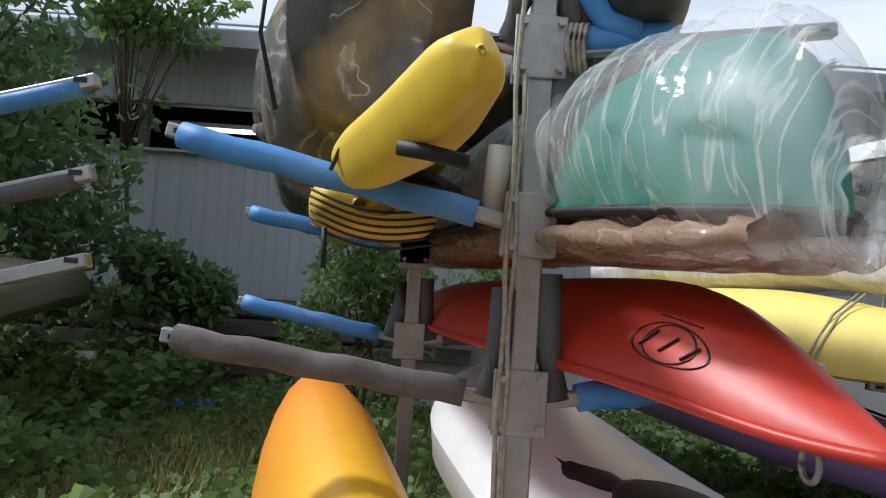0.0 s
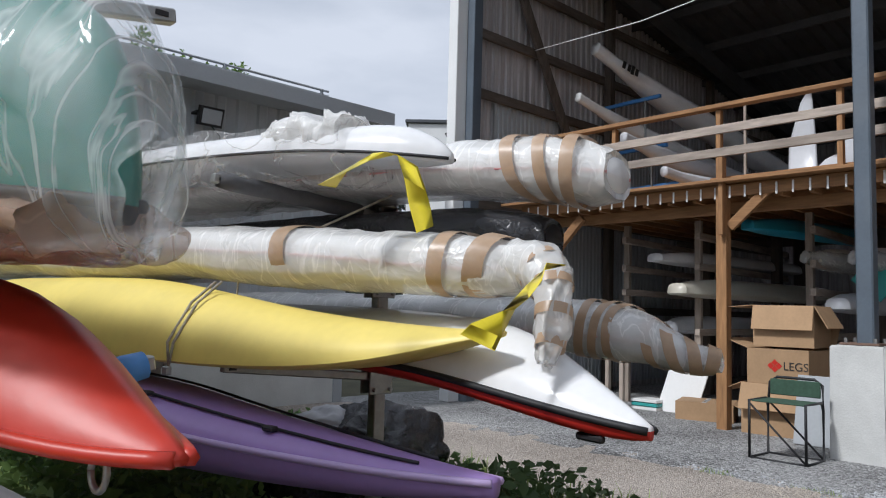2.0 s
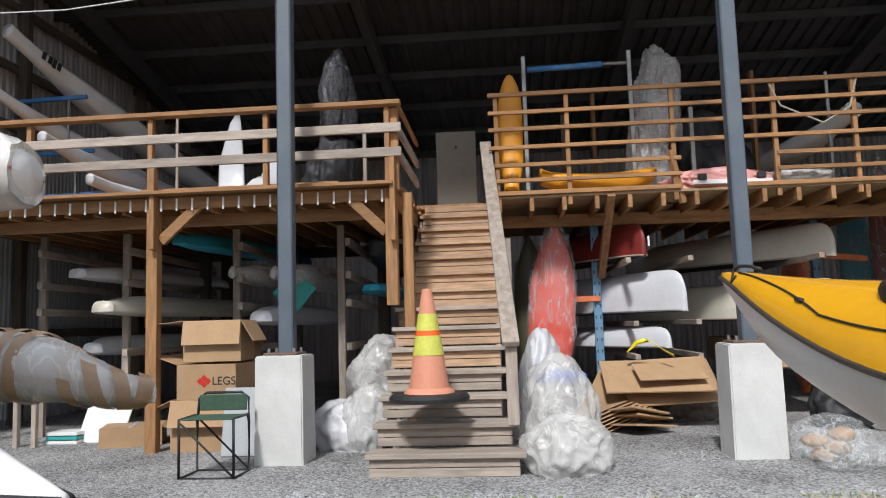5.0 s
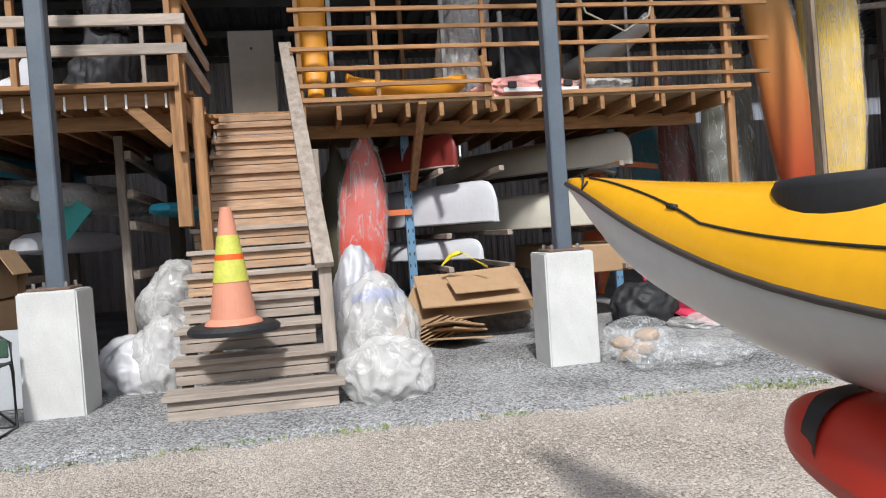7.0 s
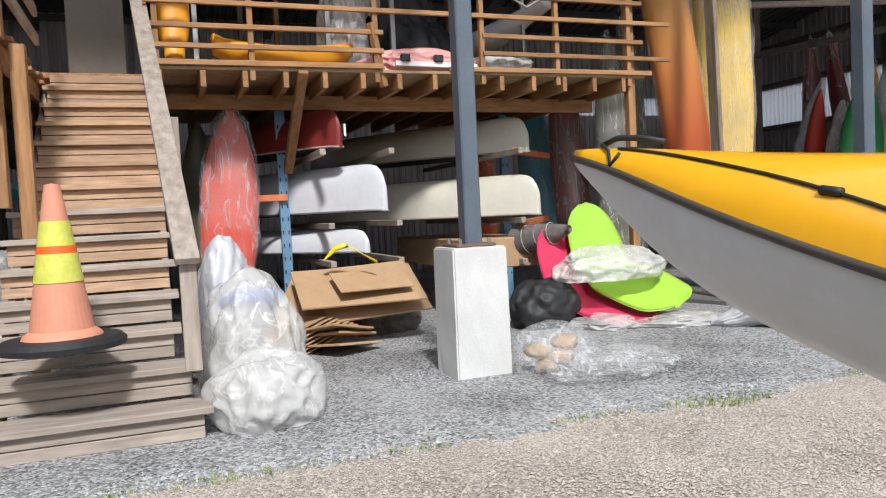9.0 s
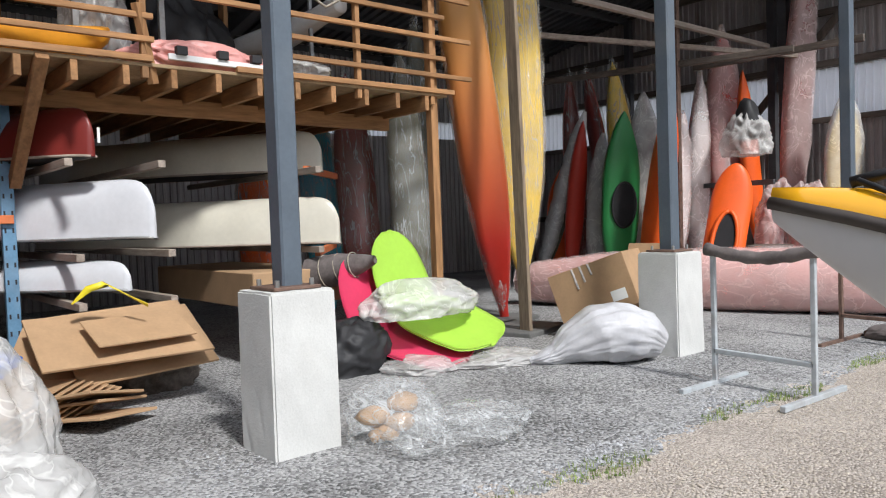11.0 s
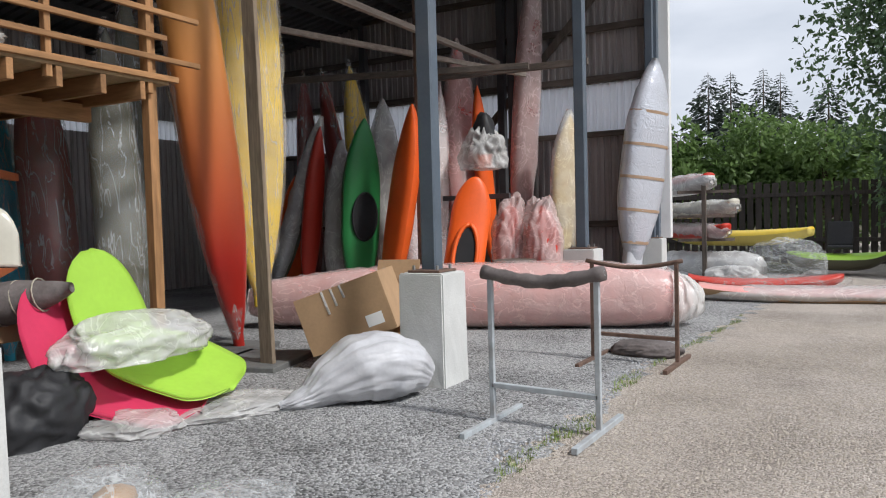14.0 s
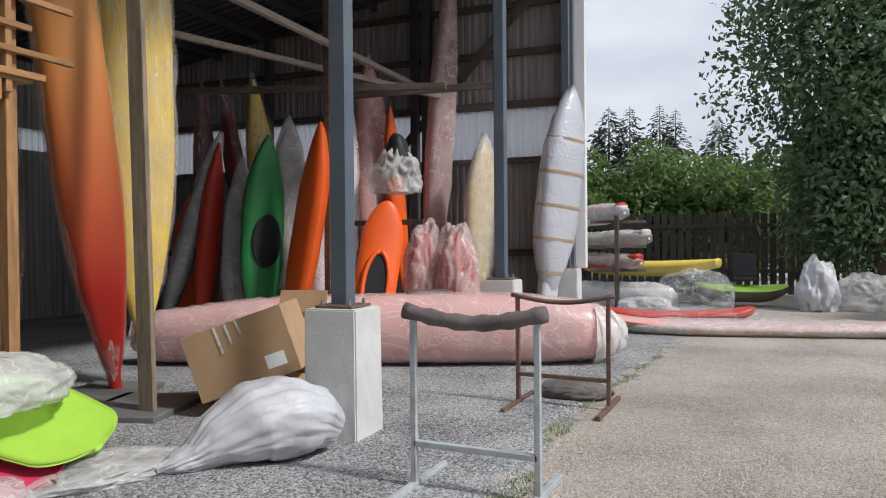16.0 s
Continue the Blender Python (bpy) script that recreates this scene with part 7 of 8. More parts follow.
# ---- rubbish and loose things on the gravel ----
BAGS = [
    ((8.35, 1.95, 0.0), (0.36, 0.38, 0.30), M_bagwhite, 101, "white plastic rubbish bag beside the stair"),
    ((8.2, 1.72, 0.0), (0.3, 0.28, 0.38), M_filmhaze, 102, "heap of clear plastic beside the stair"),
    ((9.0, 1.75, 0.25), (0.4, 0.35, 0.5), M_filmhaze, 103, "heap of clear plastic under the gallery"),
    ((7.0, 0.0, 0.0), (0.30, 0.33, 0.27), M_filmhaze, 104, "large hazy white plastic bag beside the stair"),
    ((7.5, -0.0, 0.0), (0.40, 0.32, 0.52), M_filmhaze, 105, "heap of white plastic film beside the stair"),
    ((8.3, 0.10, 0.0), (0.35, 0.24, 0.66), M_bagwhite, 106, "stuffed white plastic sack beside the stair"),
    ((7.25, -2.08, 0.0), (0.30, 0.30, 0.22), M_film, 108, "clear plastic bag with foam scraps beside the plinth"),
    ((6.98, -2.35, 0.0), (0.30, 0.52, 0.12), M_film, 109, "flat clear plastic sheet on the gravel"),
    ((8.98, -3.72, 0.44), (0.30, 0.62, 0.20), M_filmhaze, 110, "clear plastic bag on the lime shell"),
    ((8.45, -4.15, 0.0), (0.30, 0.45, 0.07), M_filmhaze, 111, "clear plastic sheet under the shells"),
    ((6.25, -7.3, 0.0), (0.34, 0.22, 0.10), M_foam_brown, 114, "rolled pale cushion on the gravel"),
    ((9.1, -3.0, 0.0), (0.26, 0.36, 0.30), M_black, 115, "black duffel bag with grey piping"),
    ((8.75, -3.45, 0.0), (0.32, 0.3, 0.08), M_filmhaze, 116, "clear crumpled packing sheet"),
]
for c, s, mt, sd, lab in BAGS:
    e = thing("plastic_bag" if sd not in (114, 115) else ("cushion" if sd == 114 else "duffel_bag"), c, lab, "bag" if sd != 114 else "cushion")
    crumple("skin", c, s, mt, sd, e, rough=0.12 if sd == 114 else (0.2 if mt is M_bagwhite else 0.22), freq=2.3 if mt is M_bagwhite else 1.9)
    if sd == 108:
        for q in range(4):
            crumple("foam_scrap", (c[0] + random.uniform(-0.12, 0.12), c[1] + random.uniform(-0.15, 0.15), 0.03 + 0.05 * q), (0.08, 0.1, 0.06), M_card, 130 + q, e, sub=2)
sk = thing("woven_sack", (7.75, -4.8, 0), "white woven sack lying on the gravel with its neck gathered", "sack")
mesh_ob("body", *sweep_geo([(8.16, -4.22, 0.03), (8.10, -4.30, 0.05), (8.02, -4.40, 0.09), (7.93, -4.52, 0.17), (7.80, -4.70, 0.245), (7.68, -4.86, 0.26), (7.56, -5.02, 0.22), (7.47, -5.14, 0.14)], [(0.03, 0.02), (0.09, 0.04), (0.12, 0.08), (0.20, 0.155), (0.31, 0.235), (0.34, 0.25), (0.29, 0.205), (0.14, 0.11)], 2.3, 72, 14, 0, 0.022, 12.0, 2.0), M_bagwhite, sk, smooth=True)
mesh_ob("mouth_fold", *sweep_geo([(7.98, -4.78, 0.05), (7.84, -4.62, 0.30), (7.72, -4.80, 0.46), (7.66, -4.95, 0.42)], [(0.04, 0.02), (0.05, 0.025), (0.06, 0.03), (0.03, 0.02)], 2.2, 20, 8, 0, 0.012, 4.0, 7.0), M_bagwhite, sk, "folded hem", smooth=True)
bt = thing("blue_sheet", (8.02, -0.06, 0.60), "folded bright blue sheet among the plastic", "sheet")
crumple("fold", (8.02, -0.06, 0.60), (0.2, 0.2, 0.07), mat("blue_tarpaulin", (0.02, 0.13, 0.62), 0.45), 140, bt)
# flattened cartons
fc = thing("flattened_cartons", (9.4, -1.2, 0), "pile of flattened cartons against the racking", "cardboard")
for q, (c, s, r) in enumerate((((9.25, -1.15, 0.55), (0.02, 1.15, 0.62), (0, 62, 0)), ((9.15, -1.25, 0.60), (0.015, 0.7, 0.36), (0, 66, 6)), ((9.4, -0.75, 0.35), (0.02, 0.6, 0.7), (25, 50, 0)), ((9.2, -0.7, 0.16), (1.0, 0.5, 0.02), (12, 10, 35)), ((9.25, -0.75, 0.11), (0.95, 0.5, 0.02), (10, 8, 38)), ((9.1, -0.8, 0.06), (0.9, 0.5, 0.02), (6, 6, 30)), ((9.45, -1.3, 0.48), (0.02, 1.0, 0.8), (-4, 58, 0)))):
    box("card_sheet", c, s, M_card, fc, bevel=0.003, m=pose(0, 0, 0, *r))
fan = thing("fanned_cartons", (9.15, -0.6, 0), "fanned sheets of flattened brown cardboard on the gravel", "cardboard")
for q in range(7):
    box("card_sheet", (9.15 - 0.03 * q, -0.62 + 0.05 * q, 0.03 + 0.028 * q), (0.35, 0.95, 0.012), M_card, fan, bevel=0.002, m=pose(0, 0, 0, -22 + 1.5 * q, 4, 8 + 4 * q))
fcs = thing("carton_support", (9.6, -1.4, 0), "dark clutter under the flattened cartons", "clutter")
crumple("clutter", (9.85, -1.5, 0), (0.3, 0.4, 0.3), M_woodold, 141, fcs)
yt = ribbon("yellow_strap", [(9.3, -0.85, 0.80), (9.25, -0.95, 0.90), (9.2, -1.05, 0.93), (9.15, -1.18, 0.84), (9.1, -1.3, 0.76)], 0.05, None, "yellow strap lying over the cartons", "strap")
# brown cartons behind the third plinth
tc = carton("cardboard_box", (8.62, -5.98, 0.26), (0.84, 0.74, 0.54), 22, "tilted brown carton with a white label and torn tape", [], (0, 19), open_top=False)
box("label", (-0.25, 0.3715, 0.14), (0.16, 0.002, 0.11), M_white, tc, "white paper label", 0)
for q in range(3):
    tube("torn_tape", [(0.14 - 0.09 * q, 0.26, 0.552), (0.14 - 0.09 * q, 0.374, 0.54), (0.13 - 0.09 * q, 0.378, 0.32 + 0.05 * q)], 0.012, M_filmhaze, tc, "torn clear tape", n=6, flat=0.3)
carton("cardboard_box", (8.85, -6.75, 0.0), (0.5, 0.6, 0.72), 10, "brown carton standing behind the tilted one", [("y-", 20)])
carton("cardboard_box", (8.62, -6.2, 0.0), (0.7, 0.9, 0.22), 8, "crushed brown carton under the tilted one", [], open_top=False)
carton("cardboard_box", (8.6, -6.75, 0.0), (0.5, 0.5, 0.35), -12, "small crushed brown carton", [("x-", 100)])
mt1 = thing("rubber_mat", (9.8, -5.7, 0), "dark grey slabs under the upright boats", "mat")
box("slab", (9.55, -5.55, 0.03), (0.75, 0.9, 0.07), M_pallet, mt1, bevel=0.01, m=pose(0, 0, 0, 0, 0, 14))
box("slab", (10.3, -5.9, 0.03), (0.7, 0.9, 0.07), M_pallet, mt1, bevel=0.01, m=pose(0, 0, 0, 0, 0, 14))


# moulded lounge shells
def shell(name, base, rz, material, label, length=1.15, W=0.56, lift=0.0, pitch=0, rx=0):
    v, f = [], []
    n, k = 44, 14
    for i in range(n + 1):
        s = i / n
        x = length * s
        if s < 0.62:
            px, pz = x, 0.10 * (1 - s / 0.62) ** 2 * 0 + 0.16 * (s / 0.62) * 0.6
        else:
            u = (s - 0.62) / 0.38
            px, pz = length * 0.62 + length * 0.38 * (u * 0.62), 0.096 + 0.68 * u ** 1.15
        w = W / 2 * (0.80 + 0.2 * math.sin(math.pi * min(1, s * 1.2)) - 0.16 * math.exp(-((s - 0.62) / 0.10) ** 2))
        end = min(1.0, s / 0.12) if s < 0.5 else min(1.0, (1 - s) / 0.19)
        w *= math.sqrt(max(0.02, 1 - (1 - end) ** 2))
        for j in range(k + 1):
            t = -1 + 2 * j / k
            v.append((px, w * t, pz + 0.05 * t * t * (0.6 if s < 0.6 else 0.2)))
    m0 = len(v)
    v += [(x, y, z - 0.018) for x, y, z in v]
    r = k + 1
    for i in range(n):
        for j in range(k):
            a = i * r + j
            f.append([a, a + 1, a + r + 1, a + r])
            f.append([m0 + a, m0 + a + r, m0 + a + r + 1, m0 + a + 1])
        for j in (0, k):
            a = i * r + j
            f.append([a, a + r, m0 + a + r, m0 + a])
    for i in (0, n):
        for j in range(k):
            a = i * r + j
            f.append([a, m0 + a, m0 + a + 1, a + 1])
    e = thing_at(name, Matrix.Translation(base) @ pose(0, 0, 0, 0, pitch, rz) @ pose(0, 0, 0, rx, 0, 0), label, "seat shell", "moulded seat shells")
    mesh_ob("shell", v, f, material, e, smooth=True, local=True)
    return e


shell("seat_shell", (8.50, -4.12, 0.16), 12, M_limeshell, "glossy lime green moulded seat shell", 1.55, 0.84, pitch=-13, rx=-12)
shell("seat_shell", (8.52, -3.80, 0.05), 18, M_pinkshell, "crimson pink moulded seat shell under the lime one", 1.48, 0.80, pitch=-8, rx=-10)

# saw horses
def trestle(x0, x1, y, h, label, mt, lean, pad):
    e = thing("trestle", ((x0 + x1) / 2, y, 0), label, "trestle", "steel trestles")
    for x in (x0, x1):
        beam("leg", (x, y, 0.02), (x, y + lean, h), 0.035, 0.035, mt, e)
        beam("foot", (x + 0.02, y + 0.42, 0.02), (x - 0.02, y - 0.42, 0.02), 0.04, 0.04, mt, e)
    beam("stretcher", (x0, y, 0.24), (x1, y, 0.26), 0.035, 0.035, mt, e)
    pts = [(x0 + (x1 - x0) * q / 14, y + lean, h - 0.05 * math.sin(math.pi * q / 14)) for q in range(-1, 16)]
    mesh_ob("top_bar", *tube_geo(pts, 0.02, 8), mt, e, smooth=True)
    if pad:
        mesh_ob("carpet_wrap", *tube_geo(pts, [0.045 + 0.006 * math.sin(q * 2.1) for q in range(17)], 12), M_foam_brown, e, "brown carpet padding", smooth=True)
    return e


trestle(5.88, 6.60, -4.55, 1.0, "pale painted steel trestle with a sagging carpet-wrapped bar", M_palepaint, 0.0, True)
trestle(5.87, 6.64, -6.88, 0.93, "rusty steel trestle beside the wrapped boat", M_rust, 0.0, False)
# pink wrapped boat on the gravel
PK = [(-0.05, 0.36, 0.16, 0.50, 0.22), (0.06, 0.36, 0.28, 0.60, 0.12), (0.3, 0.38, 0.37, 0.70, 0.05), (0.9, 0.40, 0.42, 0.78, 0.02), (2.0, 0.40, 0.44, 0.80, 0.02), (4.0, 0.40, 0.42, 0.76, 0.02), (5.2, 0.38, 0.25, 0.62, 0.06), (5.5, 0.38, 0.1, 0.5, 0.2)]
pk, st = shaped_boat("wrapped_canoe", (6.25, -9.35), (11.3, -7.45), PK, M_pinkwrap, M_pinkwrap, "long pink film-wrapped boat lying on the gravel", p=2.6, q=2.8, category="canoe")
mesh_ob("plastic_film", *skin_geo(PK, 0.012, 0.010, 5.0, 151.0, 70, 44), M_filmpink, pk, "pale wrinkled film", smooth=True, local=True)
mesh_ob("gathered_film", *skin_geo([(-0.2, 0.3, 0.08, 0.4, 0.2), (-0.1, 0.34, 0.2, 0.5, 0.16), (0.05, 0.36, 0.3, 0.6, 0.1), (0.2, 0.36, 0.35, 0.66, 0.06)], 0.02, 0.03, 12.0, 152.0, 30, 40), M_filmmilk, pk, "gathered white film at the end", smooth=True, local=True)
bw = thing("wooden_tray", (8.4, -9.2, 0.78), "round wooden tray on the wrapped boat", "tray")
mesh_ob("disc", *tube_geo([(8.3, -8.9, 0.77), (8.3, -8.9, 0.82)], 0.28, 20), M_woodold, bw)

# ---- stored on the galleries ----
def upper_boat(tip, tail, W, H, m1, lab, roll=0, blunt=0.3, film=None):
    e, L = boat("surf_ski", tip, tail, W, H, m1, m1, lab, roll=roll, cockpit=False, blunt=blunt, fine=0.8, bow=0.9, group="boats on the galleries", n=24)
    if film:
        wrap("plastic_film", e, L, W * 1.1, H * 1.15, film, "film sleeve", seed=W * 77, n=22)
    return e, L


es, L = upper_boat((9.35, 6.35, 4.80), (14.5, 5.2, 3.3), 0.46, 0.34, M_whiteboat, "white surf ski with a red tip on blue wall brackets", blunt=0.35)
for q, dy in enumerate((0.0, 0.10, 0.17, 0.25)):
    mesh_ob("name_mark", *box_geo((0.42 + dy, -0.195, -0.03), (0.055, 0.012, 0.10 if q != 2 else 0.13), 0), M_logo, es, "black letter-like bar", local=True)
upper_boat((9.1, 6.45, 4.05), (14.3, 5.2, 2.9), 0.36, 0.26, M_whiteboat, "white racing kayak on blue wall brackets")
upper_boat((9.4, 5.9, 3.45), (14.3, 4.6, 2.85), 0.46, 0.3, M_greyhull, "pale grey kayak on the gallery")
upper_boat((9.6, 5.4, 2.95), (13.5, 3.9, 2.75), 0.46, 0.28, M_greyhull, "pale grey kayak lying on the gallery floor")
for x, y, z in ((10.2, 6.15, 4.25), (10.3, 6.1, 3.55), (10.4, 5.9, 3.0)):
    e = thing("wall_bracket", (x, y, z), "blue padded wall bracket", "bracket", "wall brackets")
    beam("arm", (x, y + 0.7, z), (x, y - 0.35, z + 0.02), 0.05, 0.05, M_foam_blue, e)
    beam("stay", (x, y - 0.1, z - 0.6), (x, y - 0.1, z), 0.03, 0.03, M_steel, e)
for (x, y, z1, w) in ((9.6, 3.62, 3.75, 0.34), (9.9, 3.2, 3.3, 0.5), (9.5, 3.3, 2.95, 0.45)):
    e = thing("grey_fin", (x, y, DECK_L), "pale grey pointed boat end standing on the gallery", "boat part")
    mesh_ob("panel", *loft_geo([(0.0, 0, 0, 0.02, w / 2), (0.5 * (z1 - DECK_L), 0, 0, 0.02, w / 2.2), (0.9 * (z1 - DECK_L), 0, 0.05, 0.02, w / 5), (z1 - DECK_L, 0, 0.08, 0.01, 0.02)], 12), M_greyhull, e, smooth=True, local=True).matrix_basis = Matrix.Rotation(radians(-90), 4, "Y") @ Matrix.Rotation(radians(90), 4, "X")
oc = thing("outboard_frame", (9.3, 2.25, DECK_L), "dark machine on a stand in a film hood", "machine")
crumple("hood", (9.3, 2.25, DECK_L + 0.75), (0.2, 0.2, 0.6), M_filmblack, 161, oc)
crumple("motor", (9.3, 2.3, DECK_L), (0.2, 0.3, 0.5), M_black, 162, oc)
beam("stand", (9.3, 1.95, DECK_L), (9.3, 1.95, DECK_L + 0.85), 0.04, 0.04, M_woodgrey, oc)
for y in (3.0, 4.3):
    e = thing("gallery_pole", (9.4, y - 0.1, DECK_L), "thin steel pole standing on the gallery", "pole")
    beam("pole", (9.4, y - 0.1, DECK_L), (9.4, y - 0.1, 3.75), 0.03, 0.03, M_woodgrey, e)
bd = thing("grey_board", (10.65, 1.0, 2.66), "tall grey-brown board at the stair head", "board")
box("sheet", (10.65, 1.0, 3.16), (0.03, 0.52, 1.0), mat("grey_brown_board", (0.21, 0.19, 0.16), 0.7, var=0.08), bd)
box("hole", (10.63, 1.0, 3.45), (0.004, 0.03, 0.03), M_black, bd, bevel=0)
# right gallery
og, L = boat("sit_on_top_kayak", (10.0, 0.30, 2.70), (10.1, 0.28, 4.15), 0.30, 0.24, M_orange, M_orange, "orange kayak end standing on the slatted gallery", blunt=0.6, fine=0.5, cockpit=False, roll=90)
og2, L = boat("sit_on_top_kayak", (10.0, -0.05, 2.80), (10.15, -1.45, 2.82), 0.45, 0.26, M_orange, M_orange, "orange kayak lying on the slatted gallery", blunt=0.6, fine=0.5, cockpit=False)
sf = thing("steel_frame", (10.1, -0.6, DECK_R), "galvanised frame with a blue padded bar on the gallery", "frame")
for y in (0.10, -1.18):
    beam("upright", (10.1, y, DECK_R), (10.1, y, 4.42), 0.05, 0.05, M_steel, sf)
tube("padded_bar", [(10.1, 0.05, 4.25), (10.1, -0.85, 4.27)], 0.035, M_foam_blue, sf, "blue foam bar")
tube("bar", [(10.1, -0.85, 4.27), (10.1, -1.18, 4.27)], 0.02, M_steel, sf)
fb2 = thing("film_column", (10.6, -1.55, DECK_R), "tall bundle in grey film on the gallery", "film bundle")
crumple("film", (10.6, -1.6, DECK_R + 0.75), (0.28, 0.28, 0.75), M_filmhaze, 171, fb2)
crumple("film", (10.4, -1.4, DECK_R), (0.25, 0.25, 0.7), M_filmhaze, 172, fb2)
pb = thing("pink_bundle", (9.95, -2.1, DECK_R), "pink film bundle with white rails on the gallery", "film bundle")
crumple("film", (9.95, -2.15, DECK_R - 0.02), (0.25, 0.62, 0.16), M_pinkwrap, 173, pb)
beam("white_rail", (9.68, -1.75, DECK_R + 0.05), (9.66, -2.62, DECK_R + 0.03), 0.03, 0.05, M_white, pb)
for y in (-1.85, -2.2, -2.5):
    box("clip", (9.66, y, DECK_R + 0.10), (0.06, 0.09, 0.07), M_black, pb)
crumple("film", (9.9, -3.0, DECK_R), (0.2, 0.35, 0.13), M_filmhaze, 174, pb)
stv = thing("wheel_and_chairs", (10.6, -2.2, DECK_R), "dark stacked seats and a wheel on the gallery", "clutter")
crumple("seat", (10.8, -2.2, DECK_R), (0.35, 0.5, 0.7), M_black, 175, stv)
beam("mast", (10.2, -1.9, DECK_R), (10.2, -1.9, 3.7), 0.05, 0.05, M_steel, stv)
wk, L = upper_boat((10.6, -4.0, 3.60), (13.6, -3.2, 3.3), 0.45, 0.30, M_whiteboat, "white surf ski end with a red tip on the slatted gallery", blunt=0.5)
beam("mast", (11.0, -3.85, DECK_R), (11.0, -3.85, 4.3), 0.04, 0.04, M_steel, stv)
tube("hanging_cord", [(9.64, -2.62, 3.82), (9.62, -2.75, 3.5), (9.62, -3.2, 3.28), (9.62, -3.5, 3.45), (9.63, -3.6, 3.8)], 0.012, M_rope, stv, "pale cord looped over the rail")
# cables and lamp on the front
cb = thing("power_cable", (8.0, 3.0, 4.9), "pale cable slung under the roof with a small lamp", "cable")
tube("cable", [(8.6, 6.8, 4.75), (8.4, 5.0, 4.62), (8.2, 3.2, 4.66), (8.1, 2.55, 4.60), (8.1, 2.2, 4.72), (8.2, 0.0, 4.85), (8.3, -2.5, 5.0)], 0.007, M_white, cb)
box("lamp_box", (8.1, 2.58, 4.62), (0.09, 0.12, 0.15), M_siding, cb, "small grey lamp")
tube("drop_cord", [(8.05, 2.58, 4.55), (8.05, 2.57, 3.0), (8.05, 2.58, 1.75)], 0.008, M_black, cb)
# far end bracket under the gallery
bkt = thing("gallery_bracket", (8.2, 6.3, 1.4), "wooden corner bracket under the gallery end", "bracket")
beam("post", (8.25, 6.35, 0), (8.25, 6.35, 2.4), 0.09, 0.09, M_woodold, bkt)
beam("brace", (8.25, 6.3, 1.7), (8.25, 5.7, 2.3), 0.07, 0.1, M_wood, bkt)


# ---- vegetation ----
def leaves_geo(blobs, count, size, rng, droop=0.3, aspect=0.55):
    """Small folded leaves scattered in the outer parts of ellipsoid clumps (centre, radii)."""
    tot = sum(r[0] * r[1] * r[2] for _, r in blobs) if blobs else 1
    vs, fs, k = [], [], 0
    for c, r in blobs:
        n = max(6, int(count * (r[0] * r[1] * r[2]) / tot))
        d = rng.normal(size=(n, 3))
        d /= np.linalg.norm(d, axis=1)[:, None]
        rad = rng.uniform(0.55, 1.08, n) ** 0.7
        p = np.array(c) + d * rad[:, None] * np.array(r)
        a = rng.normal(size=(n, 3)) + d * 0.7
        a[:, 2] -= droop
        a /= np.linalg.norm(a, axis=1)[:, None]
        b = np.cross(a, rng.normal(size=(n, 3)))
        b /= np.linalg.norm(b, axis=1)[:, None] + 1e-9
        s = size * rng.uniform(0.6, 1.3, n)[:, None]
        nn = np.cross(a, b) * s * 0.12
        q = np.stack([p, p + a * s * 0.5 + b * s * aspect * 0.5 + nn, p + a * s, p + a * s * 0.5 - b * s * aspect * 0.5 + nn], 1).reshape(-1, 3)
        vs.append(q)
        idx = np.arange(n)[:, None] * 4 + np.array([[0, 1, 2, 3]]) + k
        fs.append(idx)
        k += 4 * n
    return np.concatenate(vs).tolist(), np.concatenate(fs).tolist()


def blobs_in(c, r, n, rng, size=0.35):
    out = []
    for _ in range(n):
        d = rng.normal(size=3)
        d /= np.linalg.norm(d)
        u = rng.uniform(0.3, 1.0)
        s = size * rng.uniform(0.6, 1.3)
        out.append(((c[0] + d[0] * r[0] * u, c[1] + d[1] * r[1] * u, c[2] + d[2] * r[2] * u), (s * r[0], s * r[1], s * r[2] * 0.9)))
    return out


def tree(name, base, height, crown_c, crown_r, nblobs, nleaves, leaf, seed, material, label, group="", trunk=0.16):
    rng = np.random.default_rng(seed)
    e = thing(name, base, label, "tree" if height > 2.6 else "bush", group)
    bx, by, bz = base
    mesh_ob("trunk", *tube_geo([(bx, by, bz - 0.1), (bx + 0.1, by, bz + height * 0.35), (bx - 0.05, by + 0.1, bz + height * 0.65), (bx, by, bz + height * 0.92)], [trunk, trunk * 0.75, trunk * 0.45, trunk * 0.12], 10), M_bark, e, smooth=True)
    bl = blobs_in(crown_c, crown_r, nblobs, rng)
    limbs = []
    for c, r in bl[: min(14, nblobs)]:
        z0 = bz + min(height * 0.75, max(height * 0.2, (c[2] - bz) * 0.6))
        limbs.append(tube_geo([(bx, by, z0), ((bx + c[0]) / 2, (by + c[1]) / 2, (z0 + c[2]) / 2 + 0.1), c], [trunk * 0.4, trunk * 0.25, trunk * 0.08], 6))
    for limb in limbs:
        mesh_ob("limb", *limb, M_bark, e, smooth=True)
    mesh_ob("crown", *leaves_geo(bl, nleaves, leaf, rng), material, e)
    return e


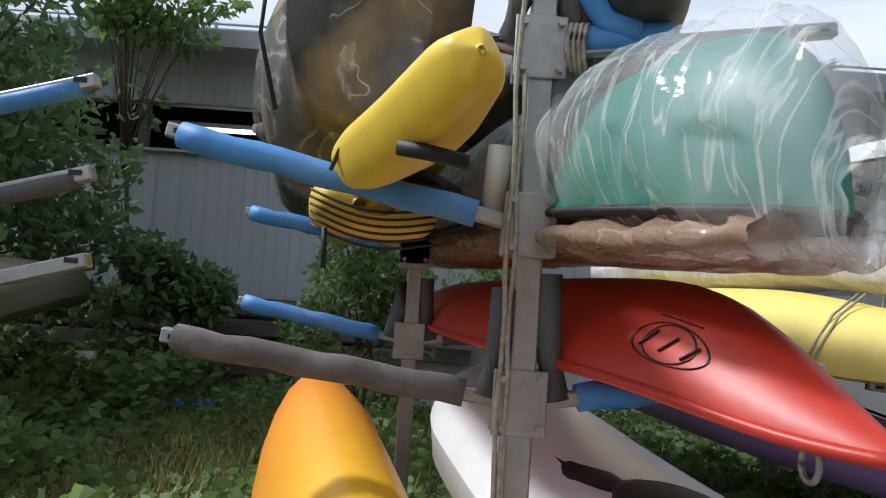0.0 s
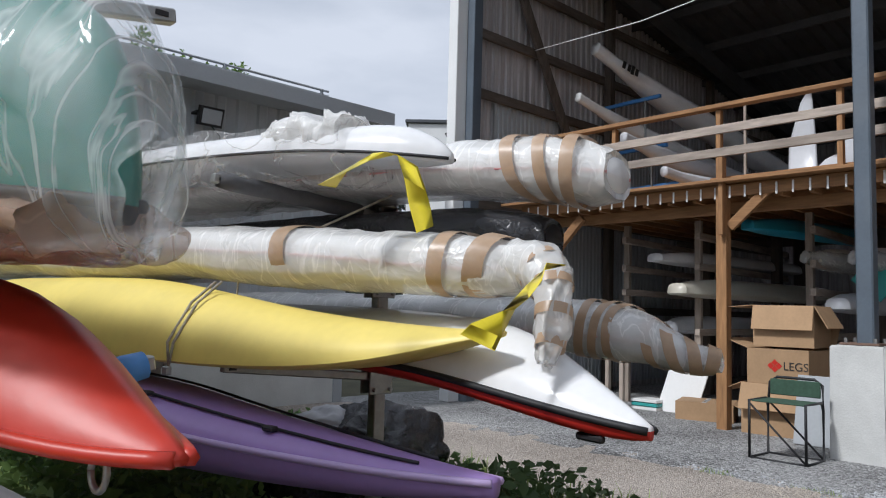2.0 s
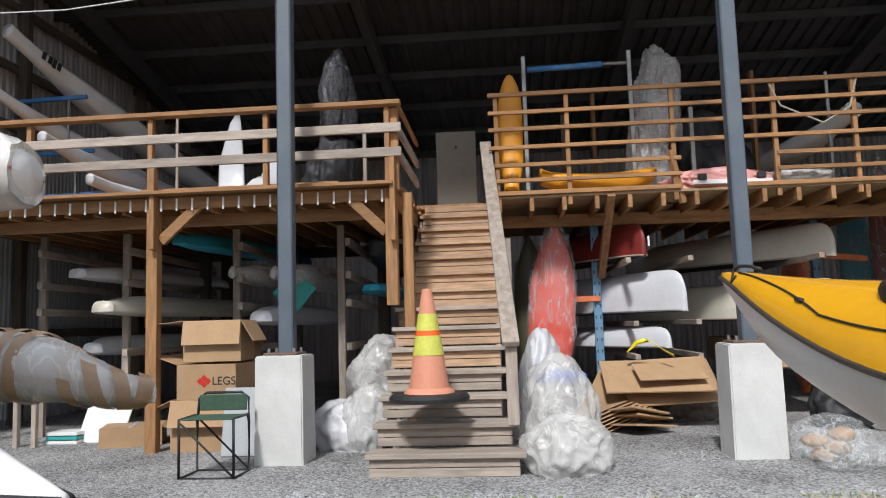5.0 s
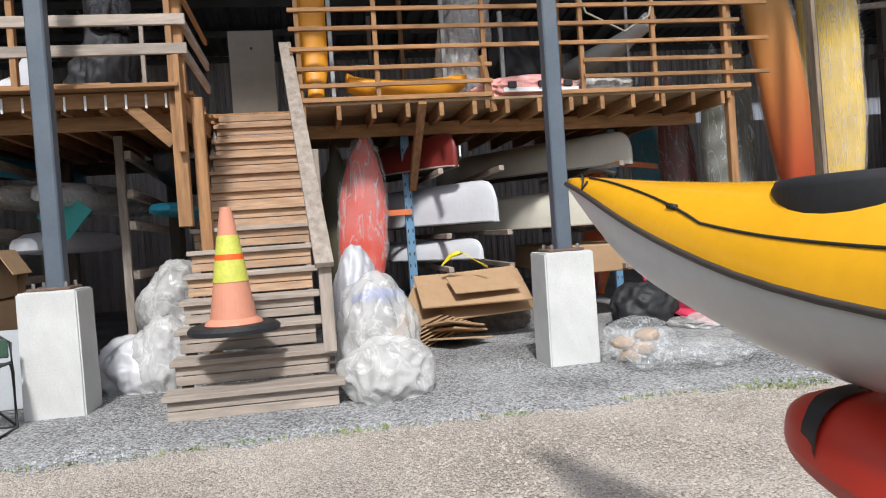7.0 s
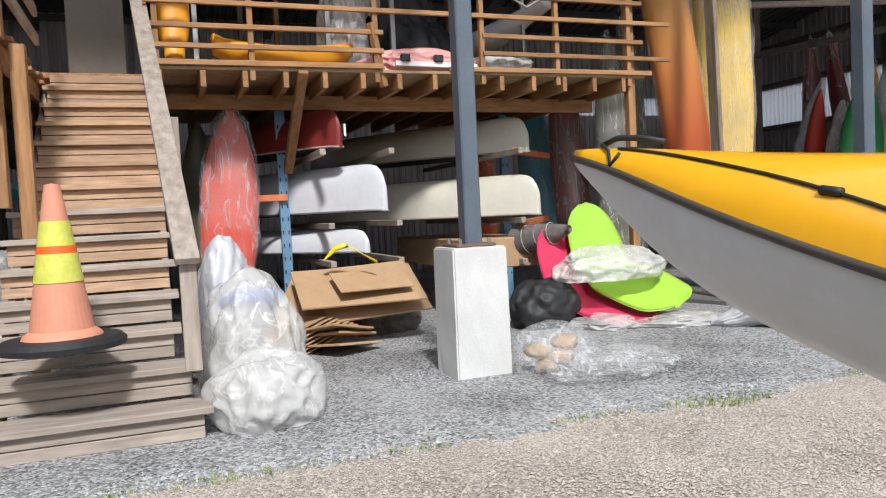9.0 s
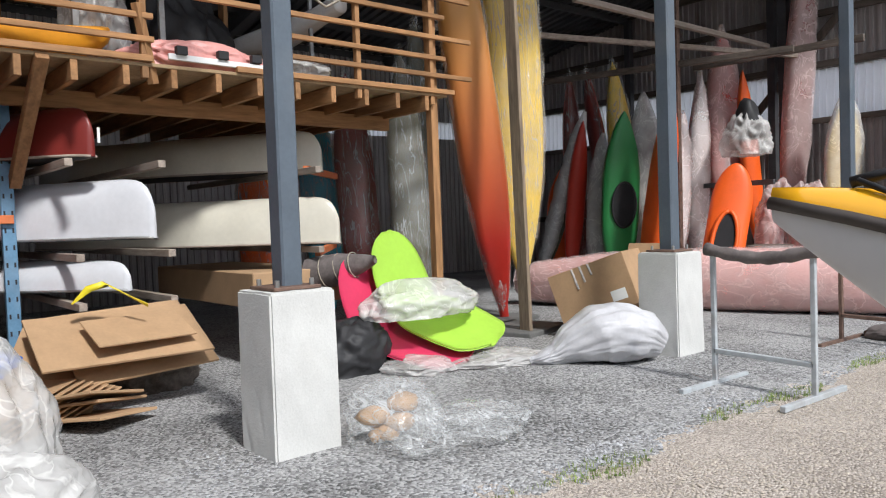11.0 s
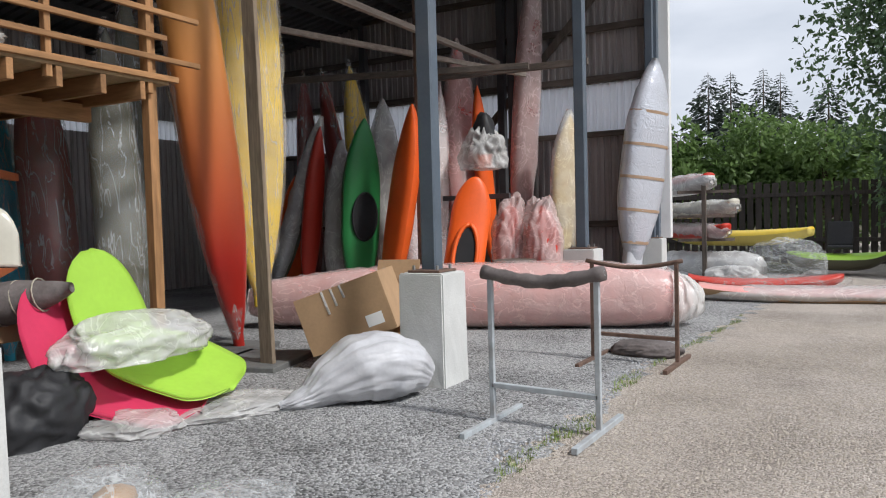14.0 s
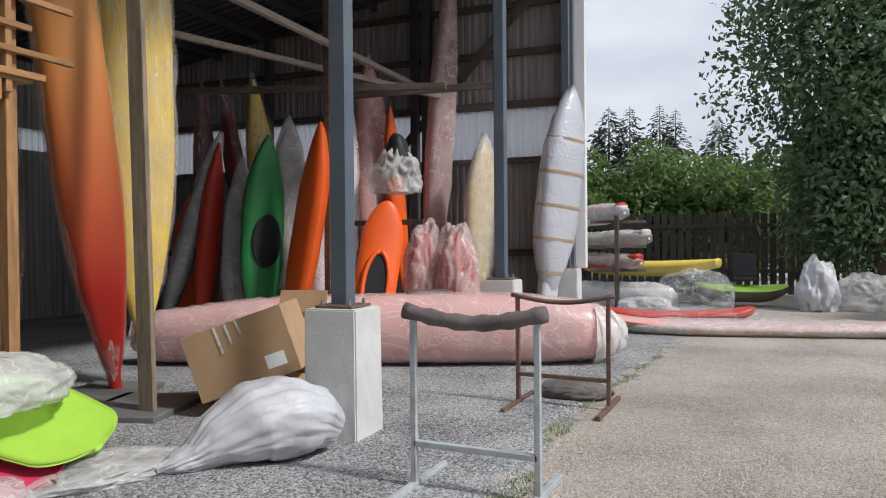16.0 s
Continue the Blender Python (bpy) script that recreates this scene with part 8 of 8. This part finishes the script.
def conifer(name, base, height, width, seed, label):
    rng = np.random.default_rng(seed)
    height *= 0.88
    e = thing(name, base, label, "tree", "distant conifers")
    bx, by, bz = base
    mesh_ob("trunk", *tube_geo([(bx, by, bz), (bx, by, bz + height)], [height * 0.018, 0.02], 6), M_bark, e)
    v, f = [], []
    for q in range(int(26 + height * 2)):
        u = (q + 0.5) / (26 + height * 2)
        z = bz + height * (0.12 + 0.88 * u)
        ln = 1.5 * width * (1 - u) ** 0.7 * rng.uniform(0.6, 1.1) + 0.12
        for _ in range(9):
            a = rng.uniform(0, 2 * math.pi)
            d = np.array([math.cos(a), math.sin(a), -0.35])
            for w in range(5):
                p = np.array([bx, by, z]) + d * ln * (0.15 + 0.2 * w) + rng.normal(size=3) * 0.05 * ln
                s = ln * rng.uniform(0.13, 0.26)
                b = rng.normal(size=3)
                b /= np.linalg.norm(b)
                k = len(v)
                v += [tuple(p), tuple(p + d * s + b * s * 0.4), tuple(p + d * s * 1.7), tuple(p + d * s - b * s * 0.4)]
                f.append([k, k + 1, k + 2, k + 3])
    mesh_ob("crown", v, f, M_needle, e)
    return e


tree("leafy_bush", (-3.0, 5.2, 0), 3.6, (-2.75, 5.6, 1.95), (1.35, 1.1, 1.75), 60, 8500, 0.11, 1, M_leafdark, "tall dark green bush beside the grey building", trunk=0.07)
tree("leafy_bush", (-1.8, 6.9, 0), 1.6, (-1.7, 6.8, 1.0), (0.75, 0.45, 0.45), 22, 3500, 0.10, 3, M_leafdark, "low spreading bush at the wall foot", trunk=0.03)
tree("young_shrub", (0.1, 5.6, 0), 1.7, (0.05, 5.6, 1.0), (0.62, 0.5, 0.75), 26, 2600, 0.075, 4, M_leaf, "young light green shrub behind the rack", trunk=0.02)
tree("young_shrub", (1.25, 6.2, 0), 1.8, (1.2, 6.2, 1.35), (0.45, 0.4, 0.5), 16, 900, 0.075, 5, M_leaf, "sparse young shrub at the grey wall", trunk=0.02)
tree("climbing_branch", (-2.2, 6.7, 0), 3.9, (-2.3, 6.6, 3.5), (0.9, 0.4, 0.35), 16, 1500, 0.11, 6, M_leaf, "light green branch tips reaching the eave", trunk=0.03)

rngv = np.random.default_rng(11)


def weeds(name, region, count, size, height, material, label, seed, drop=None):
    """Low weeds: leaves scattered over a patch of ground."""
    rng = np.random.default_rng(seed)
    x = rng.uniform(region[0], region[1], count)
    y = rng.uniform(region[2], region[3], count)
    keep = np.array([drop is None or not drop(a, b) for a, b in zip(x, y)])
    x, y = x[keep], y[keep]
    n = len(x)
    hh = height * np.array([max(0.15, 0.6 + 0.9 * noise.noise(Vector((a * 1.1, b * 1.1, seed)))) for a, b in zip(x, y)])
    z = rng.uniform(0, 1, n) ** 0.7 * hh
    p = np.stack([x, y, z], 1)
    a = rng.normal(size=(n, 3))
    a[:, 2] = np.abs(a[:, 2]) * 0.4
    a /= np.linalg.norm(a, axis=1)[:, None]
    b = np.cross(a, rng.normal(size=(n, 3)))
    b /= np.linalg.norm(b, axis=1)[:, None]
    s = size * rng.uniform(0.5, 1.4, n)[:, None]
    q = np.stack([p, p + a * s * 0.5 + b * s * 0.3, p + a * s, p + a * s * 0.5 - b * s * 0.3], 1).reshape(-1, 3)
    return tagged(mesh_ob(name, q.tolist(), (np.arange(n)[:, None] * 4 + np.arange(4)[None]).tolist(), material), label, "weeds", kind="stuff")


def blades(name, region, count, height, width, material, label, seed, drop=None):
    rng = np.random.default_rng(seed)
    x = rng.uniform(region[0], region[1], count)
    y = rng.uniform(region[2], region[3], count)
    keep = np.array([drop is None or not drop(a, b) for a, b in zip(x, y)])
    x, y = x[keep], y[keep]
    n = len(x)
    h = height * rng.uniform(0.4, 1.3, n)
    t = rng.uniform(0, 2 * math.pi, n)
    ln = rng.uniform(0.1, 0.7, n) * h
    p = np.stack([x, y, np.full(n, -0.02)], 1)
    side = np.stack([-np.sin(t), np.cos(t), 0 * t], 1) * width
    out = np.stack([np.cos(t) * ln, np.sin(t) * ln, h], 1)
    mid = np.stack([np.cos(t) * ln * 0.35, np.sin(t) * ln * 0.35, h * 0.62], 1)
    q = np.stack([p - side, p + side, p + mid + side * 0.7, p + mid - side * 0.7, p + out], 1).reshape(-1, 3)
    base = np.arange(n)[:, None] * 5
    f = (base + np.array([[0, 1, 2, 3]])).tolist() + (base + np.array([[3, 2, 4]])).tolist()
    return tagged(mesh_ob(name, q.tolist(), f, material), label, "grass", kind="stuff")


strip("lawn", lambda y: -9.0, lambda y: 3.05 if y < 0.9 else 4.6, -0.6, 9.0, 40, 40, 0.0, M_soil, "dark soil under grass and weeds", "lawn")
blades("grass", (-3.2, 4.6, 1.0, 7.2), 34000, 0.16, 0.006, M_grass, "uneven green grass round the boat racks", 21)
blades("dry_grass", (-1.8, 0.6, 2.6, 6.0), 16000, 0.14, 0.005, M_grassdry, "straw-coloured dry grass", 22)
weeds("weeds", (-4.5, -1.2, 2.8, 7.2), 14000, 0.10, 0.6, M_leaf, "dense dark green weeds", 23)
weeds("low_weeds", (-1.3, 3.3, 2.6, 7.2), 9000, 0.075, 0.35, M_leaf, "low green weeds under the racks", 24)
weeds("rack_weeds", (1.5, 4.4, 1.5, 6.0), 12000, 0.07, 0.28, M_leafdark, "dark weeds under the second rack", 25)


def off_edge(a, b):
    d = a - edge_x(b)
    g = noise.noise(Vector((b * 1.4, 7.0, 0)))
    return abs(d + 0.03) > 0.20 * max(0.0, g + 0.14)


blades("edge_grass", (5.0, 6.5, -10.5, 3.0), 60000, 0.05, 0.003, M_grass, "short grass tufts where drive meets gravel", 26, off_edge)
weeds("edge_weeds", (5.0, 6.5, -10.5, 3.0), 7000, 0.022, 0.03, M_leaf, "small weeds where drive meets gravel", 27, off_edge)

# stones loose on the gravel and the drive
def stones(name, region, count, size, material, label, seed, keep):
    rng = np.random.default_rng(seed)
    ico = np.array([(0, 0, 1), (0.9, 0, 0.1), (0.2, 0.85, 0.05), (-0.75, 0.5, 0.1), (-0.7, -0.55, 0), (0.3, -0.85, 0.1)])
    fc = np.array([[0, 1, 2], [0, 2, 3], [0, 3, 4], [0, 4, 5], [0, 5, 1]])
    x = rng.uniform(region[0], region[1], count)
    y = rng.uniform(region[2], region[3], count)
    ok = np.array([keep(a, b) for a, b in zip(x, y)])
    x, y = x[ok], y[ok]
    n = len(x)
    s = size * rng.uniform(0.5, 1.5, n)
    t = rng.uniform(0, 2 * math.pi, n)
    c, sn = np.cos(t)[:, None], np.sin(t)[:, None]
    px = ico[None, :, 0] * rng.uniform(0.7, 1.3, (n, 6))
    py = ico[None, :, 1] * rng.uniform(0.7, 1.3, (n, 6))
    vx = x[:, None] + (px * c - py * sn) * s[:, None]
    vy = y[:, None] + (px * sn + py * c) * s[:, None]
    vz = (ico[None, :, 2] * rng.uniform(0.5, 0.9, (n, 6))) * s[:, None]
    v = np.stack([vx, vy, vz], 2).reshape(-1, 3)
    f = (np.arange(n)[:, None, None] * 6 + fc[None]).reshape(-1, 3)
    return tagged(mesh_ob(name, v.tolist(), f.tolist(), material), label, "stones", kind="stuff")


stones("gravel_stones", (5.9, 9.4, -8.5, 4.0), 60000, 0.013, M_stone, "loose grey crushed stones", 31, lambda a, b: a > edge_x(b) - 0.05)
stones("drive_stones", (3.6, 6.4, -10.0, 2.5), 42000, 0.0085, M_sand_stone, "scattered small sandy stones on the drive", 32, lambda a, b: a < edge_x(b))

# ---- beyond the shed's south end ----
fe = thing("board_fence", (4.0, -21.0, 0), "dark weathered board fence", "fence")
for q in range(110):
    x = -9.0 + q * 0.2
    box("slat", (x, -21.0 + 0.02 * (q % 2), 1.05), (0.15, 0.025, 2.05 + 0.06 * math.sin(q * 1.7)), M_fence, fe, bevel=0.003)
for z in (0.6, 1.75):
    beam("rail", (-9.2, -20.95, z), (13, -20.95, z), 0.05, 0.1, M_fence, fe)
PILE = [
    ((6.9, -15.2, 1.95), (8.6, -17.6, 1.9), 0.62, 0.34, M_red, M_whiteboat, M_filmhaze, "white and red boat end in film on the outdoor rack"),
    ((6.5, -15.6, 1.45), (8.4, -17.8, 1.4), 0.62, 0.30, M_cream, M_cream, M_filmhaze, "cream boat end in film on the outdoor rack"),
    ((6.6, -15.2, 0.98), (8.4, -17.6, 1.0), 0.55, 0.28, M_red, M_red, M_filmhaze, "red boat end in film on the outdoor rack"),
    ((5.2, -16.6, 0.85), (8.4, -18.6, 0.8), 0.60, 0.34, M_yellow, M_lemon, None, "yellow kayak behind weeds"),
    ((6.0, -15.2, 0.30), (8.0, -15.9, 0.30), 0.55, 0.5, M_whiteboat, M_whiteboat, M_filmhaze, "boat in white film lying on the ground"),
    ((3.9, -17.6, 0.30), (5.7, -17.2, 0.35), 0.7, 0.36, M_limeshell, M_olive, None, "lime green fishing kayak with a black seat"),
]
for tip, tail, w, h, d1, h1, fm, lab in PILE:
    e, L = boat("stored_kayak", tip, tail, w, h, d1, h1, lab, blunt=0.4, fine=0.5, cockpit=False, group="boats beyond the shed", n=22)
    if fm:
        wrap("plastic_film", e, L, w * 1.12, h * 1.2, fm, "white film", seed=w * 91 + L, wrinkle=0.04, n=22)
orr = thing("outdoor_rack", (7.4, -16.4, 0), "low timber rack beyond the shed end", "rack")
for x, y in ((7.0, -15.6), (8.2, -17.2)):
    beam("upright", (x, y + 0.4, 0), (x, y + 0.4, 2.0), 0.08, 0.08, M_woodold, orr)
    for z in (0.82, 1.28, 1.76):
        beam("arm", (x - 0.5, y, z), (x + 0.5, y + 0.4, z), 0.06, 0.06, M_woodold, orr)
seat = thing("folding_seat", (4.7, -17.4, 0.5), "black folding seat on the lime kayak", "seat")
box("cushion", (4.7, -17.35, 0.58), (0.45, 0.4, 0.08), M_black, seat, bevel=0.02)
box("backrest", (4.7, -17.6, 0.85), (0.48, 0.08, 0.5), M_black, seat, bevel=0.02, m=Matrix.Rotation(radians(12), 4, "X"))
for c, s, mt, sd, lab in (((5.6, -16.2, 0), (0.7, 0.5, 0.5), M_film, 201, "clear plastic sheet draped over boat parts"), ((3.4, -16.8, 0), (0.35, 0.4, 0.62), M_bagwhite, 202, "stuffed white plastic sack on the gravel"), ((2.5, -17.2, 0), (0.6, 0.5, 0.45), M_filmhaze, 203, "boat wrapped in grey film at the fence"), ((6.4, -14.6, 0), (0.5, 0.3, 0.25), M_filmhaze, 204, "crumpled film at the corner column")):
    crumple("skin", c, s, mt, sd, thing("plastic_bag", c, lab, "bag"))
for tip, tail, w, mt, lab in (((6.6, -12.2, 0.10), (2.2, -12.9, 0.10), 0.8, M_pinkwrap, "flat pink film-wrapped board lying on the gravel"), ((6.9, -13.0, 0.17), (4.6, -13.4, 0.2), 0.6, M_red, "red film-wrapped hull lying on the gravel")):
    e, L = boat("flat_boat", tip, tail, w, 0.22, mt, M_card if mt is M_pinkwrap else mt, lab, blunt=0.7, fine=0.4, cockpit=False, group="boats beyond the shed", n=20)
    wrap("plastic_film", e, L, w * 1.08, 0.26, M_filmhaze if mt is M_pinkwrap else M_filmthin, "pale film", seed=L * 7, wrinkle=0.03, n=22, nose=0.7)
lpole = thing("street_lamp", (13.4, -34, 0), "tall grey lamp post behind the fence", "street lamp")
LX = 13.4
mesh_ob("pole", *tube_geo([(LX, -34, 0), (LX, -34, 9.5)], [0.13, 0.08], 10), M_siding, lpole)
mesh_ob("arm", *tube_geo([(LX, -34, 4.6), (LX - 0.3, -34, 4.9), (LX - 0.9, -34, 4.95)], 0.05, 6), M_siding, lpole)

tree("broadleaf_tree", (1.9, -19.0, 0), 9.6, (1.9, -18.8, 5.9), (3.1, 2.2, 4.9), 110, 28000, 0.17, 51, M_treeleaf, "large dark broadleaf tree overhanging the fence", trunk=0.2)
tree("leafy_bush", (2.0, -19.4, 0), 5.0, (2.0, -19.4, 2.8), (1.9, 1.0, 2.5), 60, 14000, 0.16, 52, M_treeleaf, "dark bush at the foot of the tree", trunk=0.08)
tree("leafy_bush", (-1.6, -16.0, 0), 4.5, (-1.8, -16.0, 2.4), (2.0, 1.6, 2.4), 50, 9000, 0.2, 53, M_treeleaf, "dark bush beside the drive", trunk=0.1)
for q, (x, y, h) in enumerate(((9.8, -27, 4.2), (7.2, -28, 4.5), (5.2, -27, 4.2), (11.6, -29, 4.4), (3.0, -29, 4.8), (13.8, -30, 4.6))):
    tree("hedge_tree", (x, y, 0), h, (x, y, h * 0.52), (1.9, 1.5, h * 0.46), 34, 5200, 0.26, 60 + q, M_leaf, "light green deciduous trees behind the fence", "trees behind the fence", trunk=0.12)
for q, (x, y, h, w) in enumerate(((16.5, -76, 16.8, 3.2), (14.2, -74, 16.2, 2.8), (11.6, -76, 16.6, 2.6), (10.0, -74, 15.6, 2.2), (6.2, -76, 15.0, 2.4), (20, -72, 12, 3), (1, -72, 9, 2.6))):
    conifer("pine_tree", (x, y, 0), h, w, 80 + q, "distant dark conifer against the sky")
for q, (x, y, h, w) in enumerate(((30.3, 40.6, 16.3, 2.0), (31.6, 39.6, 14.6, 1.7), (33.0, 38.5, 14.0, 1.7), (35.0, 36.6, 14.4, 1.2), (25.6, 43.4, 16.9, 1.8), (24.6, 44.0, 17.6, 1.8), (40, 34, 13, 1.6))):
    conifer("spruce_tree", (x, y, 0), h, w, 95 + q, "distant spruce behind the metal roof")
for q, (x, y, h) in enumerate(((23.0, 45.2, 17.4), (20.8, 46.0, 18.2), (18.0, 46.5, 18.0), (27.0, 44.0, 15.6))):
    tree("birch_tree", (x, y, 0), h, (x, y, h * 0.74), (1.7, 1.6, h * 0.24), 30, 3600, 0.4, 110 + q, M_leaf, "distant pale green birch behind the metal roof", "distant birches", trunk=0.2)
# far woods closing the horizon
rngf = np.random.default_rng(7)
fv, ff = [], []
for q in range(5200):
    a = rngf.uniform(0, 2 * math.pi)
    r = rngf.uniform(150, 185)
    hmax = 9 + 4 * noise.noise(Vector((math.cos(a) * 9, math.sin(a) * 9, 0)))
    p = np.array([r * math.cos(a), r * math.sin(a), rngf.uniform(0, 1) ** 0.6 * hmax])
    b = rngf.normal(size=3)
    c = np.cross(b, rngf.normal(size=3))
    b, c = b / np.linalg.norm(b) * 2.6, c / np.linalg.norm(c) * 2.6
    k = len(fv)
    fv += [tuple(p - b), tuple(p + c), tuple(p + b), tuple(p - c)]
    ff.append([k, k + 1, k + 2, k + 3])
tagged(mesh_ob("far_woods", fv, ff, M_needle), "dark woods along the horizon", "woods", kind="stuff")
# pale pipe foam, plastic pipe and blue scraps in the weeds
wp = thing("plastic_pipe", (-2.1, 6.2, 0.3), "cream plastic pipe with a bent end lying in the weeds", "pipe")
tube("pipe", [(-2.75, 6.0, 0.40), (-2.2, 6.1, 0.42), (-2.02, 6.12, 0.43)], 0.05, M_cream, wp, n=12)
tube("elbow", [(-2.06, 6.1, 0.44), (-2.1, 6.05, 0.28), (-2.14, 6.0, 0.12)], 0.05, M_cream, wp, n=12)
bs = thing("foam_offcut", (-1.3, 6.0, 0.05), "light blue foam tube lying in the grass", "foam tube")
tube("foam", [(-1.62, 6.0, 0.10), (-1.3, 6.05, 0.12), (-1.02, 6.1, 0.13)], 0.045, M_foam_blue, bs, n=10)
